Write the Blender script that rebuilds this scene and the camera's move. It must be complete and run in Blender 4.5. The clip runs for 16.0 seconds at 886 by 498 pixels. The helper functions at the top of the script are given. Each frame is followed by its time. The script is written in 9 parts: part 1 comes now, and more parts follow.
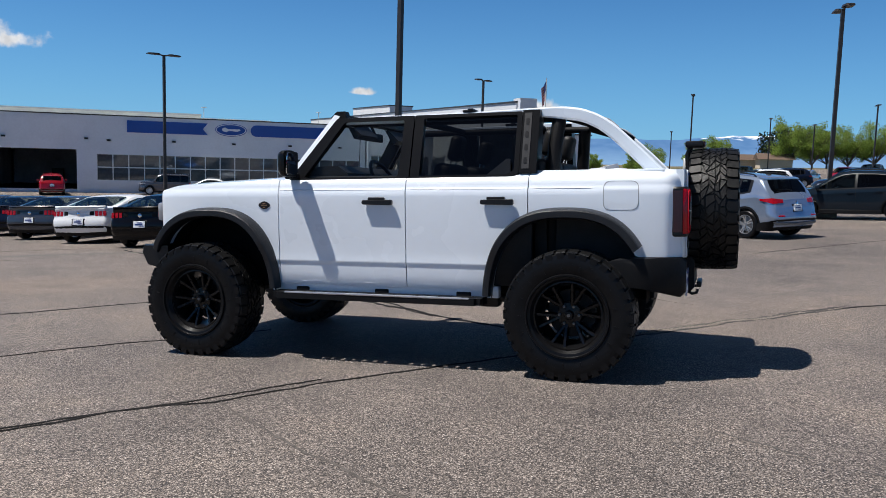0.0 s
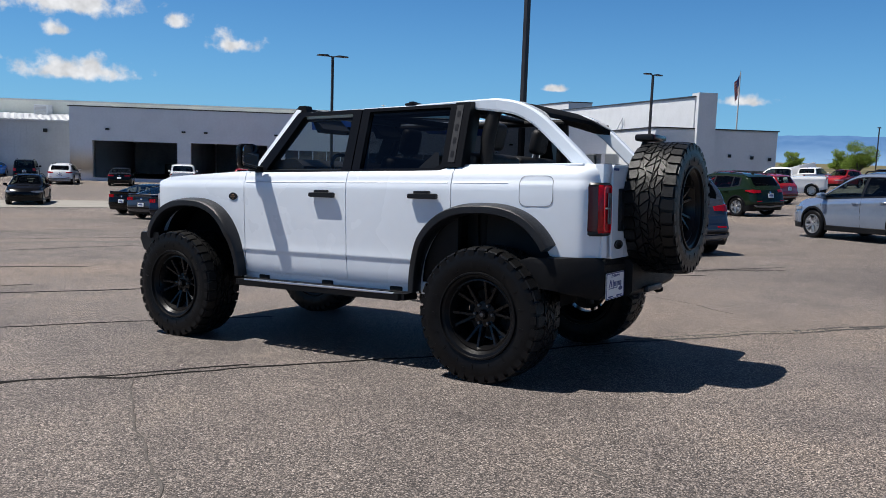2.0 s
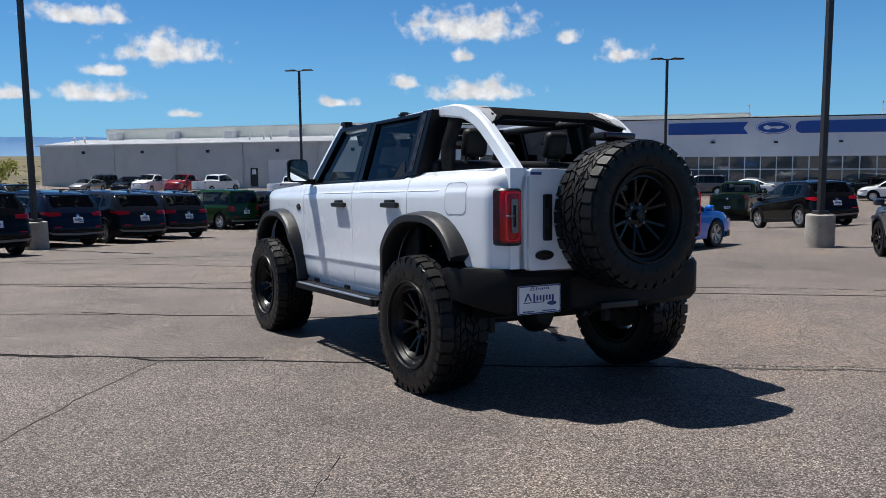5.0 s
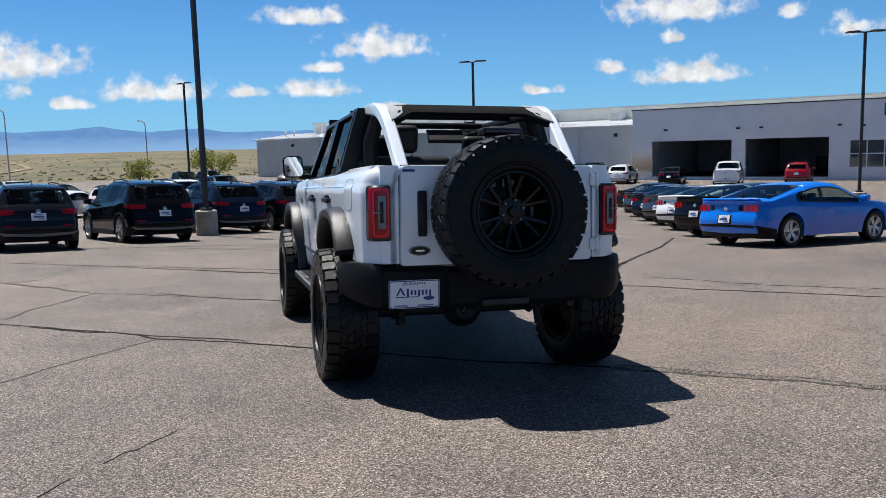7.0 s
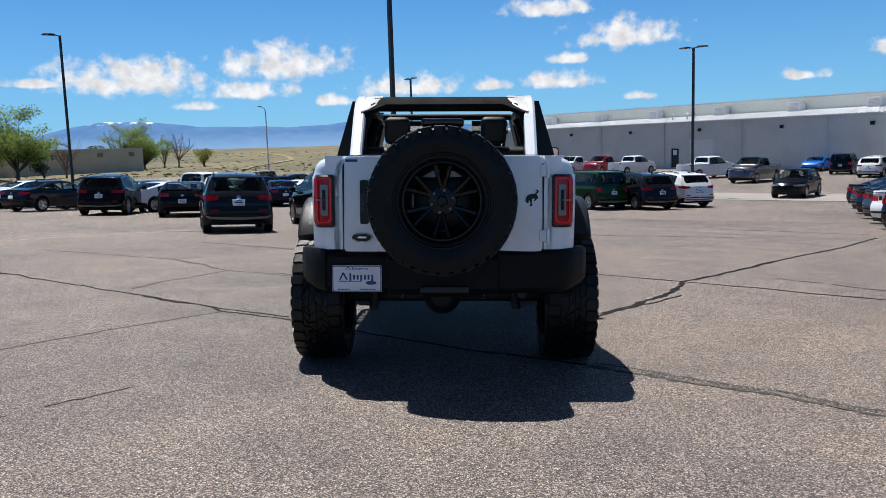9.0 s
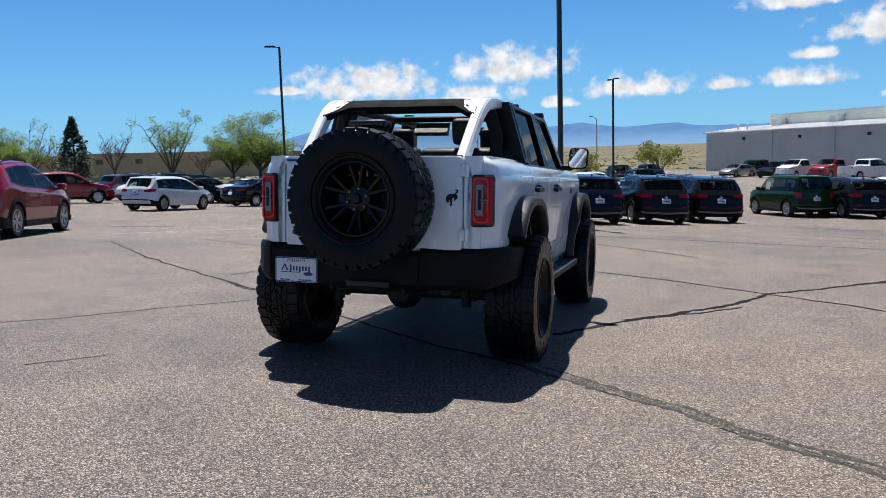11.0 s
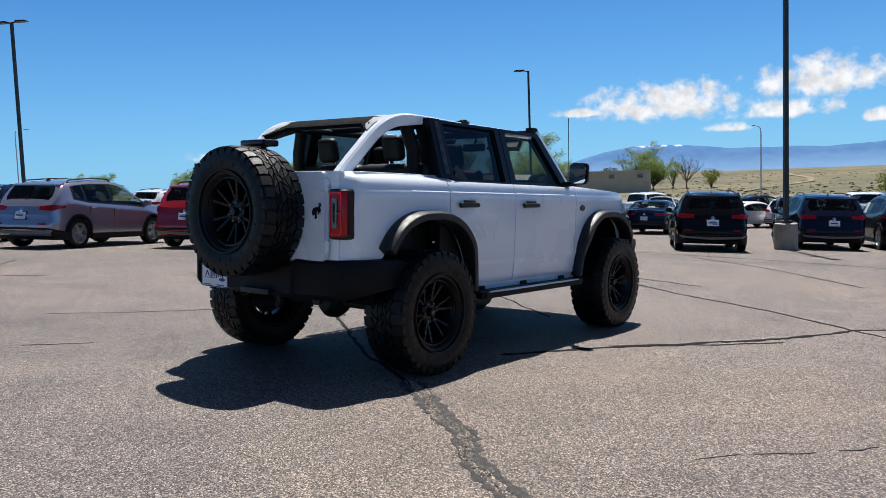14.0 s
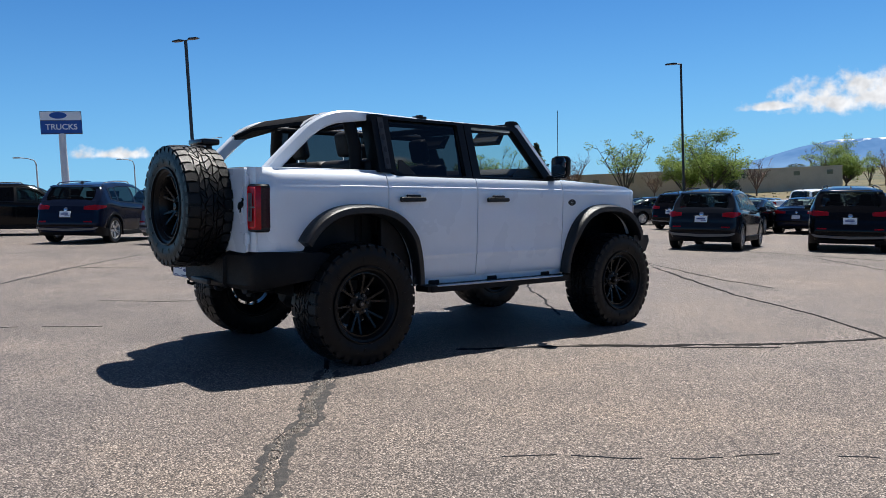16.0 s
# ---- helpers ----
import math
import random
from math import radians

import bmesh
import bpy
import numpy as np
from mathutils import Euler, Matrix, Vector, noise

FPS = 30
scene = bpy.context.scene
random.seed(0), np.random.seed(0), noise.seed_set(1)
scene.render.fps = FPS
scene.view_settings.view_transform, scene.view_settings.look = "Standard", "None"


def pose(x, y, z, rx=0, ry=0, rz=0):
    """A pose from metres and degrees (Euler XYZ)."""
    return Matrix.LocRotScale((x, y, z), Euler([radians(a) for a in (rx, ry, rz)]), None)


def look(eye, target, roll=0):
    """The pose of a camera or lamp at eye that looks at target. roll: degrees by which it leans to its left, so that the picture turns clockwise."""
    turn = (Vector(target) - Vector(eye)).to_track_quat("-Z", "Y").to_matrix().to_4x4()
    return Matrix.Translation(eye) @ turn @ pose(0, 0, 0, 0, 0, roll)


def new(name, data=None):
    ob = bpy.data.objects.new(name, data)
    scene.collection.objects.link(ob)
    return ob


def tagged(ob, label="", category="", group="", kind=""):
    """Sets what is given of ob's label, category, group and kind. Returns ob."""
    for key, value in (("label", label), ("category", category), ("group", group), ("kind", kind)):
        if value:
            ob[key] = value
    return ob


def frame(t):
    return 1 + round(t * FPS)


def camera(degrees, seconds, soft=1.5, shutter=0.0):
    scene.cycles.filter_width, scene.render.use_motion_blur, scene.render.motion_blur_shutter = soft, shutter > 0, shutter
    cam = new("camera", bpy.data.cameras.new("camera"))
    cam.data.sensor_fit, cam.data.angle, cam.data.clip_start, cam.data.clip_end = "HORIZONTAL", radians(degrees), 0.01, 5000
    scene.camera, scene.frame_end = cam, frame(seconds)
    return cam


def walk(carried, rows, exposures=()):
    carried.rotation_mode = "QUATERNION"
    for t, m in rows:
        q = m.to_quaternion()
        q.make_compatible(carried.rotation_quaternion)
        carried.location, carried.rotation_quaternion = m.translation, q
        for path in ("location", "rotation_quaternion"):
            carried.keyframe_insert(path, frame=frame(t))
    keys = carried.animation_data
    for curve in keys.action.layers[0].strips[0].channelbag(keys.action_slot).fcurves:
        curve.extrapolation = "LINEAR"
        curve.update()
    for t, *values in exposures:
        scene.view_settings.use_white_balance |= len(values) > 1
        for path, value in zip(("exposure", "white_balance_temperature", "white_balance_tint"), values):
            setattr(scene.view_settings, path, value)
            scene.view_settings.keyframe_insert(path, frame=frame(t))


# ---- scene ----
cam = camera(58.0, 16.0, soft=0.6)

PATH = [
    (0, (-0.957, 6.262, 1.247), (-0.301, 4.377, 1.113), -0.3),
    (0.5, (-1.384, 6.133, 1.247), (-0.639, 4.282, 1.114), -0.1),
    (1, (-1.767, 5.92, 1.229), (-0.917, 4.115, 1.096), 0.4),
    (1.5, (-2.157, 5.683, 1.234), (-1.212, 3.926, 1.099), 0.5),
    (2, (-2.552, 5.426, 1.228), (-1.478, 3.744, 1.086), 0.6),
    (2.5, (-2.929, 5.114, 1.238), (-1.764, 3.494, 1.1), 0.5),
    (3, (-3.32, 4.83, 1.242), (-2.041, 3.299, 1.109), 0.4),
    (3.5, (-3.637, 4.504, 1.239), (-2.264, 3.056, 1.114), 0.2),
    (4, (-3.97, 4.17, 1.242), (-2.491, 2.829, 1.121), -0.0),
    (4.5, (-4.242, 3.789, 1.232), (-2.619, 2.628, 1.106), -0.3),
    (5, (-4.488, 3.384, 1.236), (-2.765, 2.377, 1.112), -0.4),
    (7.5, (-5.478, 1.242, 1.279), (-3.53, 0.814, 1.122), -0.5),
    (8, (-5.573, 0.808, 1.266), (-3.602, 0.511, 1.104), -0.3),
    (8.5, (-5.71, 0.346, 1.269), (-3.722, 0.201, 1.103), -0.3),
    (9, (-5.715, -0.097, 1.249), (-3.722, -0.058, 1.082), -0.1),
    (9.5, (-5.717, -0.574, 1.258), (-3.732, -0.404, 1.088), -0.0),
    (10, (-5.723, -1.051, 1.259), (-3.755, -0.736, 1.086), 0.6),
    (12.5, (-5.141, -3.264, 1.227), (-3.37, -2.345, 1.096), 0.0),
    (13, (-4.948, -3.685, 1.231), (-3.236, -2.659, 1.106), 0.4),
    (13.5, (-4.708, -4.078, 1.23), (-3.042, -2.978, 1.108), 0.7),
    (14, (-4.437, -4.433, 1.233), (-2.852, -3.22, 1.111), 0.8),
    (14.5, (-4.149, -4.797, 1.225), (-2.647, -3.482, 1.101), 0.9),
    (15, (-3.85, -5.105, 1.235), (-2.42, -3.713, 1.106), 0.9),
    (15.5, (-3.542, -5.464, 1.225), (-2.184, -4.001, 1.095), 0.9),
    (16, (-3.262, -5.742, 1.206), (-1.977, -4.214, 1.08), 0.4),
]
# the lot falls gently towards the front of the parked vehicle; PATH is laid out on that slope
LOT = Vector((-0.045, 0.028, 1)).rotation_difference(Vector((0, 0, 1))).to_matrix().to_4x4()
walk(cam, [(t, LOT @ look(eye, target, roll)) for t, eye, target, roll in PATH], exposures=((0.0, 0.51), (5.0, 0.52), (7.5, 0.655), (9.0, 0.645), (12.0, 0.69), (16.0, 0.69)))

# ---------------------------------------------------------------- world and sun
SUN_WAY = Vector((0.405, 0.21, 1.0)).normalized()   # towards the sun
SUN_EL, SUN_AZ = math.asin(SUN_WAY.z), math.atan2(SUN_WAY.y, SUN_WAY.x)


def nodes_of(owner):
    owner.use_nodes = True
    tree = owner.node_tree
    tree.nodes.clear()
    return tree, tree.nodes, tree.links


# clouds: azimuth, elevation, half width, half height in degrees
CLOUDS = [(-42.8, 7.1, 1.8, 0.9), (-39.1, 8.1, 1.0, 0.6), (-32.0, 7.1, 1.0, 0.6), (-33.0, 4.7, 4.1, 1.0),
          (-27.8, 5.3, 1.4, 0.6), (-22.9, 3.9, 1.8, 0.4), (-32.2, 9.1, 5.5, 1.4), (-11.7, 7.3, 4.5, 1.2),
          (-7.3, 4.4, 3.2, 0.8), (-7.7, 5.8, 1.8, 0.5), (-12.8, 3.1, 1.2, 0.4), (-6.5, 9.3, 3.4, 0.8),
          (12.0, 6.2, 5.2, 1.5), (21.8, 5.2, 6.4, 1.5), (3.3, 4.4, 4.6, 1.0), (14.4, 4.2, 3.4, 0.8), (8.6, 3.5, 1.6, 0.5), (17.6, 3.2, 1.6, 0.4), (27.5, 4.7, 2.2, 0.4),
          (-2.5, 4.2, 1.8, 0.5), (53.3, 2.5, 2.0, 0.4), (72.5, 3.6, 3.0, 0.5), (-77.6, 4.2, 2.0, 0.5),
          (-65.0, 4.8, 1.0, 0.3)]


def build_world():
    world = bpy.data.worlds.new("clear_sky")
    scene.world = world
    tree, nodes, links = nodes_of(world)

    def math_node(op, a, b=None, c=None):
        n = nodes.new("ShaderNodeMath")
        n.operation = op
        for i, v in enumerate((a, b, c)):
            if v is None:
                continue
            if isinstance(v, (int, float)):
                n.inputs[i].default_value = v
            else:
                links.new(v, n.inputs[i])
        return n.outputs[0]

    sky = nodes.new("ShaderNodeTexSky")
    sky.sky_type, sky.sun_disc = "NISHITA", False
    sky.sun_elevation, sky.sun_rotation = SUN_EL, math.pi / 2 - SUN_AZ
    sky.altitude, sky.air_density, sky.dust_density, sky.ozone_density = 1600, 1.0, 0.25, 3.5
    coord = nodes.new("ShaderNodeTexCoord")
    sep = nodes.new("ShaderNodeSeparateXYZ")
    links.new(coord.outputs["Generated"], sep.inputs[0])
    az = math_node("MULTIPLY", math_node("ARCTAN2", sep.outputs["Y"], sep.outputs["X"]), 180 / math.pi)
    el = math_node("MULTIPLY", math_node("ARCSINE", sep.outputs["Z"]), 180 / math.pi)
    flat = nodes.new("ShaderNodeCombineXYZ")
    links.new(az, flat.inputs[0])
    links.new(el, flat.inputs[1])

    def puffs(scale, detail):
        n = nodes.new("ShaderNodeTexNoise")
        n.inputs["Scale"].default_value, n.inputs["Detail"].default_value, n.inputs["Roughness"].default_value = scale, detail, 0.52
        links.new(flat.outputs[0], n.inputs["Vector"])
        return n.outputs["Fac"]

    billow, fine, soft_ = puffs(0.75, 6.0), puffs(2.4, 5.0), puffs(1.1, 2.5)
    shape = None
    for a, e, w, h in CLOUDS:
        da = math_node("MULTIPLY", math_node("SUBTRACT", az, a), 1 / w)
        up = math_node("SUBTRACT", el, e - 0.35 * h)
        # flat undersides: the lower half of a cloud is squeezed
        de = math_node("MULTIPLY", math_node("MAXIMUM", up, math_node("MULTIPLY", up, -2.2)), 1 / (1.25 * h))
        r = math_node("SQRT", math_node("ADD", math_node("MULTIPLY", da, da), math_node("MULTIPLY", de, de)))
        one = math_node("SUBTRACT", 1.0, r)
        shape = one if shape is None else math_node("MAXIMUM", shape, one)
    body = math_node("ADD", math_node("MAXIMUM", shape, -1.2), math_node("MULTIPLY", math_node("SUBTRACT", billow, 0.51), 2.2))
    body = math_node("ADD", body, math_node("MULTIPLY", math_node("SUBTRACT", fine, 0.5), 0.45))
    ramp = nodes.new("ShaderNodeMapRange")
    ramp.interpolation_type = "SMOOTHSTEP"
    ramp.inputs["From Min"].default_value, ramp.inputs["From Max"].default_value = -0.06, 0.72
    links.new(body, ramp.inputs["Value"])
    shade = nodes.new("ShaderNodeMapRange")
    shade.inputs["From Min"].default_value, shade.inputs["From Max"].default_value = 0.32, 0.66
    shade.inputs["To Min"].default_value, shade.inputs["To Max"].default_value = 0.72, 1.0
    links.new(soft_, shade.inputs["Value"])
    white = nodes.new("ShaderNodeVectorMath")
    white.operation = "SCALE"
    white.inputs[0].default_value = (10.6, 10.8, 11.2)
    links.new(shade.outputs[0], white.inputs["Scale"])
    mix = nodes.new("ShaderNodeMix")
    mix.data_type = "RGBA"
    links.new(ramp.outputs[0], mix.inputs[0])
    rich = nodes.new("ShaderNodeHueSaturation")
    rich.inputs["Saturation"].default_value = 1.2
    links.new(sky.outputs[0], rich.inputs["Color"])
    tint = nodes.new("ShaderNodeMix")
    tint.data_type, tint.blend_type, tint.inputs[0].default_value = "RGBA", "MULTIPLY", 1.0
    tint.inputs[7].default_value = (0.54, 0.92, 1.19, 1)
    links.new(rich.outputs[0], tint.inputs[6])
    haze = nodes.new("ShaderNodeMix")   # pale blue air low in the sky
    haze.data_type = "RGBA"
    haze.inputs[7].default_value = (2.5, 6.1, 10.2, 1)
    low = math_node("MAXIMUM", math_node("SUBTRACT", 1.0, math_node("MULTIPLY", math_node("MAXIMUM", el, 0.0), 1 / 24)), 0.0)
    links.new(math_node("MULTIPLY", math_node("POWER", low, 2.2), 0.72), haze.inputs[0])
    links.new(tint.outputs[2], haze.inputs[6])
    pale = nodes.new("ShaderNodeHueSaturation")   # upper sky, out of view, paled and dimmed to tune the shadows' fill light
    pale.inputs["Saturation"].default_value, pale.inputs["Value"].default_value = 0.60, 0.48
    links.new(haze.outputs[2], pale.inputs["Color"])
    upper_sky = nodes.new("ShaderNodeMix")
    upper_sky.data_type = "RGBA"
    rise = nodes.new("ShaderNodeMapRange")
    rise.interpolation_type = "SMOOTHSTEP"
    rise.inputs["From Min"].default_value, rise.inputs["From Max"].default_value = 15.0, 45.0
    links.new(el, rise.inputs["Value"])
    links.new(rise.outputs[0], upper_sky.inputs[0])
    links.new(haze.outputs[2], upper_sky.inputs[6])
    links.new(pale.outputs[0], upper_sky.inputs[7])
    links.new(upper_sky.outputs[2], mix.inputs[6])
    links.new(white.outputs[0], mix.inputs[7])
    back = nodes.new("ShaderNodeBackground")
    back.inputs["Strength"].default_value = 0.056
    links.new(mix.outputs[2], back.inputs["Color"])
    out = nodes.new("ShaderNodeOutputWorld")
    links.new(back.outputs[0], out.inputs[0])


build_world()
sun = new("sun", bpy.data.lights.new("sun", "SUN"))
sun.data.energy, sun.data.angle, sun.data.color = 4.7, radians(0.53), (1.0, 0.965, 0.915)
sun.matrix_world = look(SUN_WAY * 60, (0, 0, 0))


# ---------------------------------------------------------------- materials
def material(name, color, rough=0.5, metal=0.0, var=0.12, scale=6.0, bump=0.0, bump_scale=80.0, coat=0.0, spec=0.5,
             second=None, blend=(0.45, 0.65), emit=None, per_object=0.0, per_island=0.0):
    """A worn surface: colour and gloss vary at two scales, with fine relief."""
    m = bpy.data.materials.new(name)
    tree, nodes, links = nodes_of(m)
    out = nodes.new("ShaderNodeOutputMaterial")
    p = nodes.new("ShaderNodeBsdfPrincipled")
    links.new(p.outputs[0], out.inputs[0])
    p.inputs["Roughness"].default_value, p.inputs["Metallic"].default_value = rough, metal
    p.inputs["Coat Weight"].default_value, p.inputs["Coat Roughness"].default_value = coat, 0.04
    p.inputs["Specular IOR Level"].default_value = spec
    coord = nodes.new("ShaderNodeTexCoord")

    def grain(s, d=4.0):
        n = nodes.new("ShaderNodeTexNoise")
        n.inputs["Scale"].default_value, n.inputs["Detail"].default_value = s, d
        links.new(coord.outputs["Object"], n.inputs["Vector"])
        return n.outputs["Fac"]

    big, small = grain(scale), grain(scale * 9)
    mix = nodes.new("ShaderNodeMix")
    mix.data_type = "RGBA"
    a = nodes.new("ShaderNodeMapRange")
    a.inputs["From Min"].default_value, a.inputs["From Max"].default_value = blend
    links.new(big, a.inputs["Value"])
    links.new(a.outputs[0], mix.inputs[0])
    c = Vector(color)
    two = Vector(second) if second else c * (1 - var)
    mix.inputs[6].default_value, mix.inputs[7].default_value = (*c, 1), (*two, 1)
    value = nodes.new("ShaderNodeHueSaturation")
    links.new(mix.outputs[2], value.inputs["Color"])
    b = nodes.new("ShaderNodeMapRange")
    b.inputs["From Min"].default_value, b.inputs["From Max"].default_value = 0.25, 0.75
    b.inputs["To Min"].default_value, b.inputs["To Max"].default_value = 1 - var * 0.7, 1 + var * 0.7
    links.new(small, b.inputs["Value"])
    level = b.outputs[0]
    for amount, kind, socket in ((per_object, "ShaderNodeObjectInfo", "Random"), (per_island, "ShaderNodeNewGeometry", "Random Per Island")):
        if amount:
            info = nodes.new(kind)
            r = nodes.new("ShaderNodeMapRange")
            r.inputs["To Min"].default_value, r.inputs["To Max"].default_value = 1 - amount, 1 + amount
            links.new(info.outputs[socket], r.inputs["Value"])
            t = nodes.new("ShaderNodeMath")
            t.operation = "MULTIPLY"
            links.new(level, t.inputs[0])
            links.new(r.outputs[0], t.inputs[1])
            level = t.outputs[0]
    links.new(level, value.inputs["Value"])
    links.new(value.outputs[0], p.inputs["Base Color"])
    g = nodes.new("ShaderNodeMapRange")
    g.inputs["To Min"].default_value, g.inputs["To Max"].default_value = max(0.02, rough * 0.8), min(1, rough * 1.2)
    links.new(big, g.inputs["Value"])
    links.new(g.outputs[0], p.inputs["Roughness"])
    if bump:
        bn = nodes.new("ShaderNodeBump")
        bn.inputs["Strength"].default_value, bn.inputs["Distance"].default_value = bump, 0.01
        links.new(grain(bump_scale, 3.0), bn.inputs["Height"])
        links.new(bn.outputs[0], p.inputs["Normal"])
    if emit:
        p.inputs["Emission Color"].default_value, p.inputs["Emission Strength"].default_value = (*emit[:3], 1), emit[3]
    return m


def glass(name, tint, gloss_at_edge, rough=0.02):
    """Glazing: a tinted see-through sheet with a mirror gloss that grows towards grazing angles."""
    m = bpy.data.materials.new(name)
    tree, nodes, links = nodes_of(m)
    out = nodes.new("ShaderNodeOutputMaterial")
    clear, gloss = nodes.new("ShaderNodeBsdfTransparent"), nodes.new("ShaderNodeBsdfGlossy")
    mix, edge = nodes.new("ShaderNodeMixShader"), nodes.new("ShaderNodeLayerWeight")
    power, lift = nodes.new("ShaderNodeMath"), nodes.new("ShaderNodeMapRange")
    clear.inputs[0].default_value = (*tint, 1)
    gloss.inputs["Roughness"].default_value = rough
    edge.inputs["Blend"].default_value = 0.5
    power.operation, power.inputs[1].default_value = "POWER", 4.0
    links.new(edge.outputs["Facing"], power.inputs[0])
    links.new(power.outputs[0], lift.inputs["Value"])
    lift.inputs["To Min"].default_value, lift.inputs["To Max"].default_value = 0.03, gloss_at_edge
    links.new(lift.outputs[0], mix.inputs[0])
    links.new(clear.outputs[0], mix.inputs[1])
    links.new(gloss.outputs[0], mix.inputs[2])
    links.new(mix.outputs[0], out.inputs[0])
    return m


def asphalt_material():
    m = bpy.data.materials.new("worn_chipseal_asphalt")
    tree, nodes, links = nodes_of(m)
    out = nodes.new("ShaderNodeOutputMaterial")
    p = nodes.new("ShaderNodeBsdfPrincipled")
    links.new(p.outputs[0], out.inputs[0])
    coord = nodes.new("ShaderNodeTexCoord")

    def tex(kind, scale, detail=4.0):
        n = nodes.new(kind)
        n.inputs["Scale"].default_value = scale
        if kind == "ShaderNodeTexNoise":
            n.inputs["Detail"].default_value = detail
        links.new(coord.outputs["Object"], n.inputs["Vector"])
        return n

    def ramp(src, stops):
        r = nodes.new("ShaderNodeValToRGB")
        while len(r.color_ramp.elements) < len(stops):
            r.color_ramp.elements.new(0.5)
        for e, (pos, col) in zip(r.color_ramp.elements, stops):
            e.position, e.color = pos, (*col, 1)
        links.new(src, r.inputs[0])
        return r.outputs[0]

    def mixed(fac, a, b, kind="MIX"):
        n = nodes.new("ShaderNodeMix")
        n.data_type, n.blend_type = "RGBA", kind
        for s, v in ((0, fac), (6, a), (7, b)):
            if isinstance(v, (float, int)):
                n.inputs[s].default_value = v
            else:
                links.new(v, n.inputs[s])
        return n.outputs[2]

    stones = tex("ShaderNodeTexVoronoi", 132.0)
    chips = ramp(stones.outputs["Color"], [(0.0, (0.030, 0.025, 0.023)), (0.33, (0.095, 0.080, 0.071)), (0.60, (0.225, 0.186, 0.161)), (0.82, (0.40, 0.335, 0.287)), (1.0, (0.68, 0.60, 0.53))])
    gaps = ramp(stones.outputs["Distance"], [(0.0, (1, 1, 1)), (0.5, (0.9, 0.9, 0.9)), (0.8, (0.2, 0.195, 0.2))])
    base = mixed(1.0, chips, gaps, "MULTIPLY")
    wide = ramp(tex("ShaderNodeTexNoise", 0.16, 6).outputs["Fac"], [(0.34, (0.76, 0.78, 0.82)), (0.5, (1.03, 1.04, 1.06)), (0.66, (1.17, 1.13, 1.08))])
    mid = ramp(tex("ShaderNodeTexNoise", 1.3, 5).outputs["Fac"], [(0.3, (0.82, 0.82, 0.83)), (0.55, (1.0, 1.0, 1.0)), (0.75, (1.12, 1.1, 1.06))])
    col = mixed(1.0, mixed(1.0, base, wide, "MULTIPLY"), mid, "MULTIPLY")
    links.new(col, p.inputs["Base Color"])
    p.inputs["Roughness"].default_value = 0.72
    p.inputs["Specular IOR Level"].default_value = 0.35
    bn = nodes.new("ShaderNodeBump")
    bn.inputs["Strength"].default_value, bn.inputs["Distance"].default_value = 0.8, 0.006
    bn.invert = True
    links.new(stones.outputs["Distance"], bn.inputs["Height"])
    links.new(bn.outputs[0], p.inputs["Normal"])
    return m


ASPHALT = asphalt_material()
WHITE_PAINT = material("white_car_paint", (0.757, 0.810, 0.875), 0.28, var=0.015, scale=1.5, coat=0.8)
BLACK_TRIM = material("textured_black_plastic", (0.0078, 0.0079, 0.0088), 0.5, var=0.2, scale=4, spec=0.14, bump=0.25, bump_scale=420)
MATT_BLACK = material("matt_black_padding", (0.0065, 0.0065, 0.0072), 0.8, var=0.2, scale=9, spec=0.06, bump=0.2, bump_scale=240)
FRAME_BLACK = material("smooth_black_frame", (0.0032, 0.0034, 0.0042), 0.34, var=0.2, scale=5, spec=0.2)
GREY_TRIM = material("weathered_grey_black_plastic", (0.010, 0.011, 0.0135), 0.40, spec=0.42, var=0.2, scale=5, bump=0.2, bump_scale=380)
POST_GREY = material("satin_grey_plastic", (0.016, 0.016, 0.018), 0.45, var=0.1, scale=8)
RUBBER = material("dressed_tyre_rubber", (0.0060, 0.0061, 0.0070), 0.34, spec=0.17, var=0.3, scale=7, bump=0.12, bump_scale=160)
TREAD_RUBBER = material("dusty_tread_rubber", (0.0052, 0.0052, 0.0056), 0.44, spec=0.30, var=0.35, scale=9, bump=0.25, bump_scale=220, per_island=0.18)
GLOSS_BLACK = material("gloss_black_alloy", (0.0042, 0.0042, 0.005), 0.28, var=0.2, scale=5, spec=0.28)
SATIN_BLACK = material("satin_black_steel", (0.007, 0.007, 0.008), 0.38, spec=0.35, var=0.25, scale=6)
DARK_STEEL = material("grimy_chassis_steel", (0.022, 0.020, 0.019), 0.6, 0.3, var=0.4, scale=9, bump=0.3)
CHROME = material("bright_chrome", (0.75, 0.76, 0.78), 0.12, 1.0, var=0.08)
BAR_GREY = material("pale_grey_plastic", (0.36, 0.37, 0.39), 0.5, var=0.08, scale=12)
SHUT_LINE = material("shaded_shut_line", (0.16, 0.165, 0.18), 0.6, var=0.1)
NUT_STEEL = material("dulled_lug_steel", (0.16, 0.16, 0.165), 0.35, 0.8, var=0.15)
ALLOY = material("machined_silver_alloy", (0.55, 0.56, 0.58), 0.3, 0.9, var=0.1)
CLOTH = material("black_seat_vinyl", (0.010, 0.010, 0.011), 0.5, spec=0.25, var=0.2, scale=10, bump=0.2, bump_scale=200)
RED_LENS = material("red_lamp_lens", (0.40, 0.003, 0.010), 0.16, var=0.25, scale=60, spec=0.3, coat=0.15)
BRIGHT_RED = material("bright_red_light_guide", (0.78, 0.012, 0.024), 0.2, var=0.06, scale=40, spec=0.3, coat=0.15)
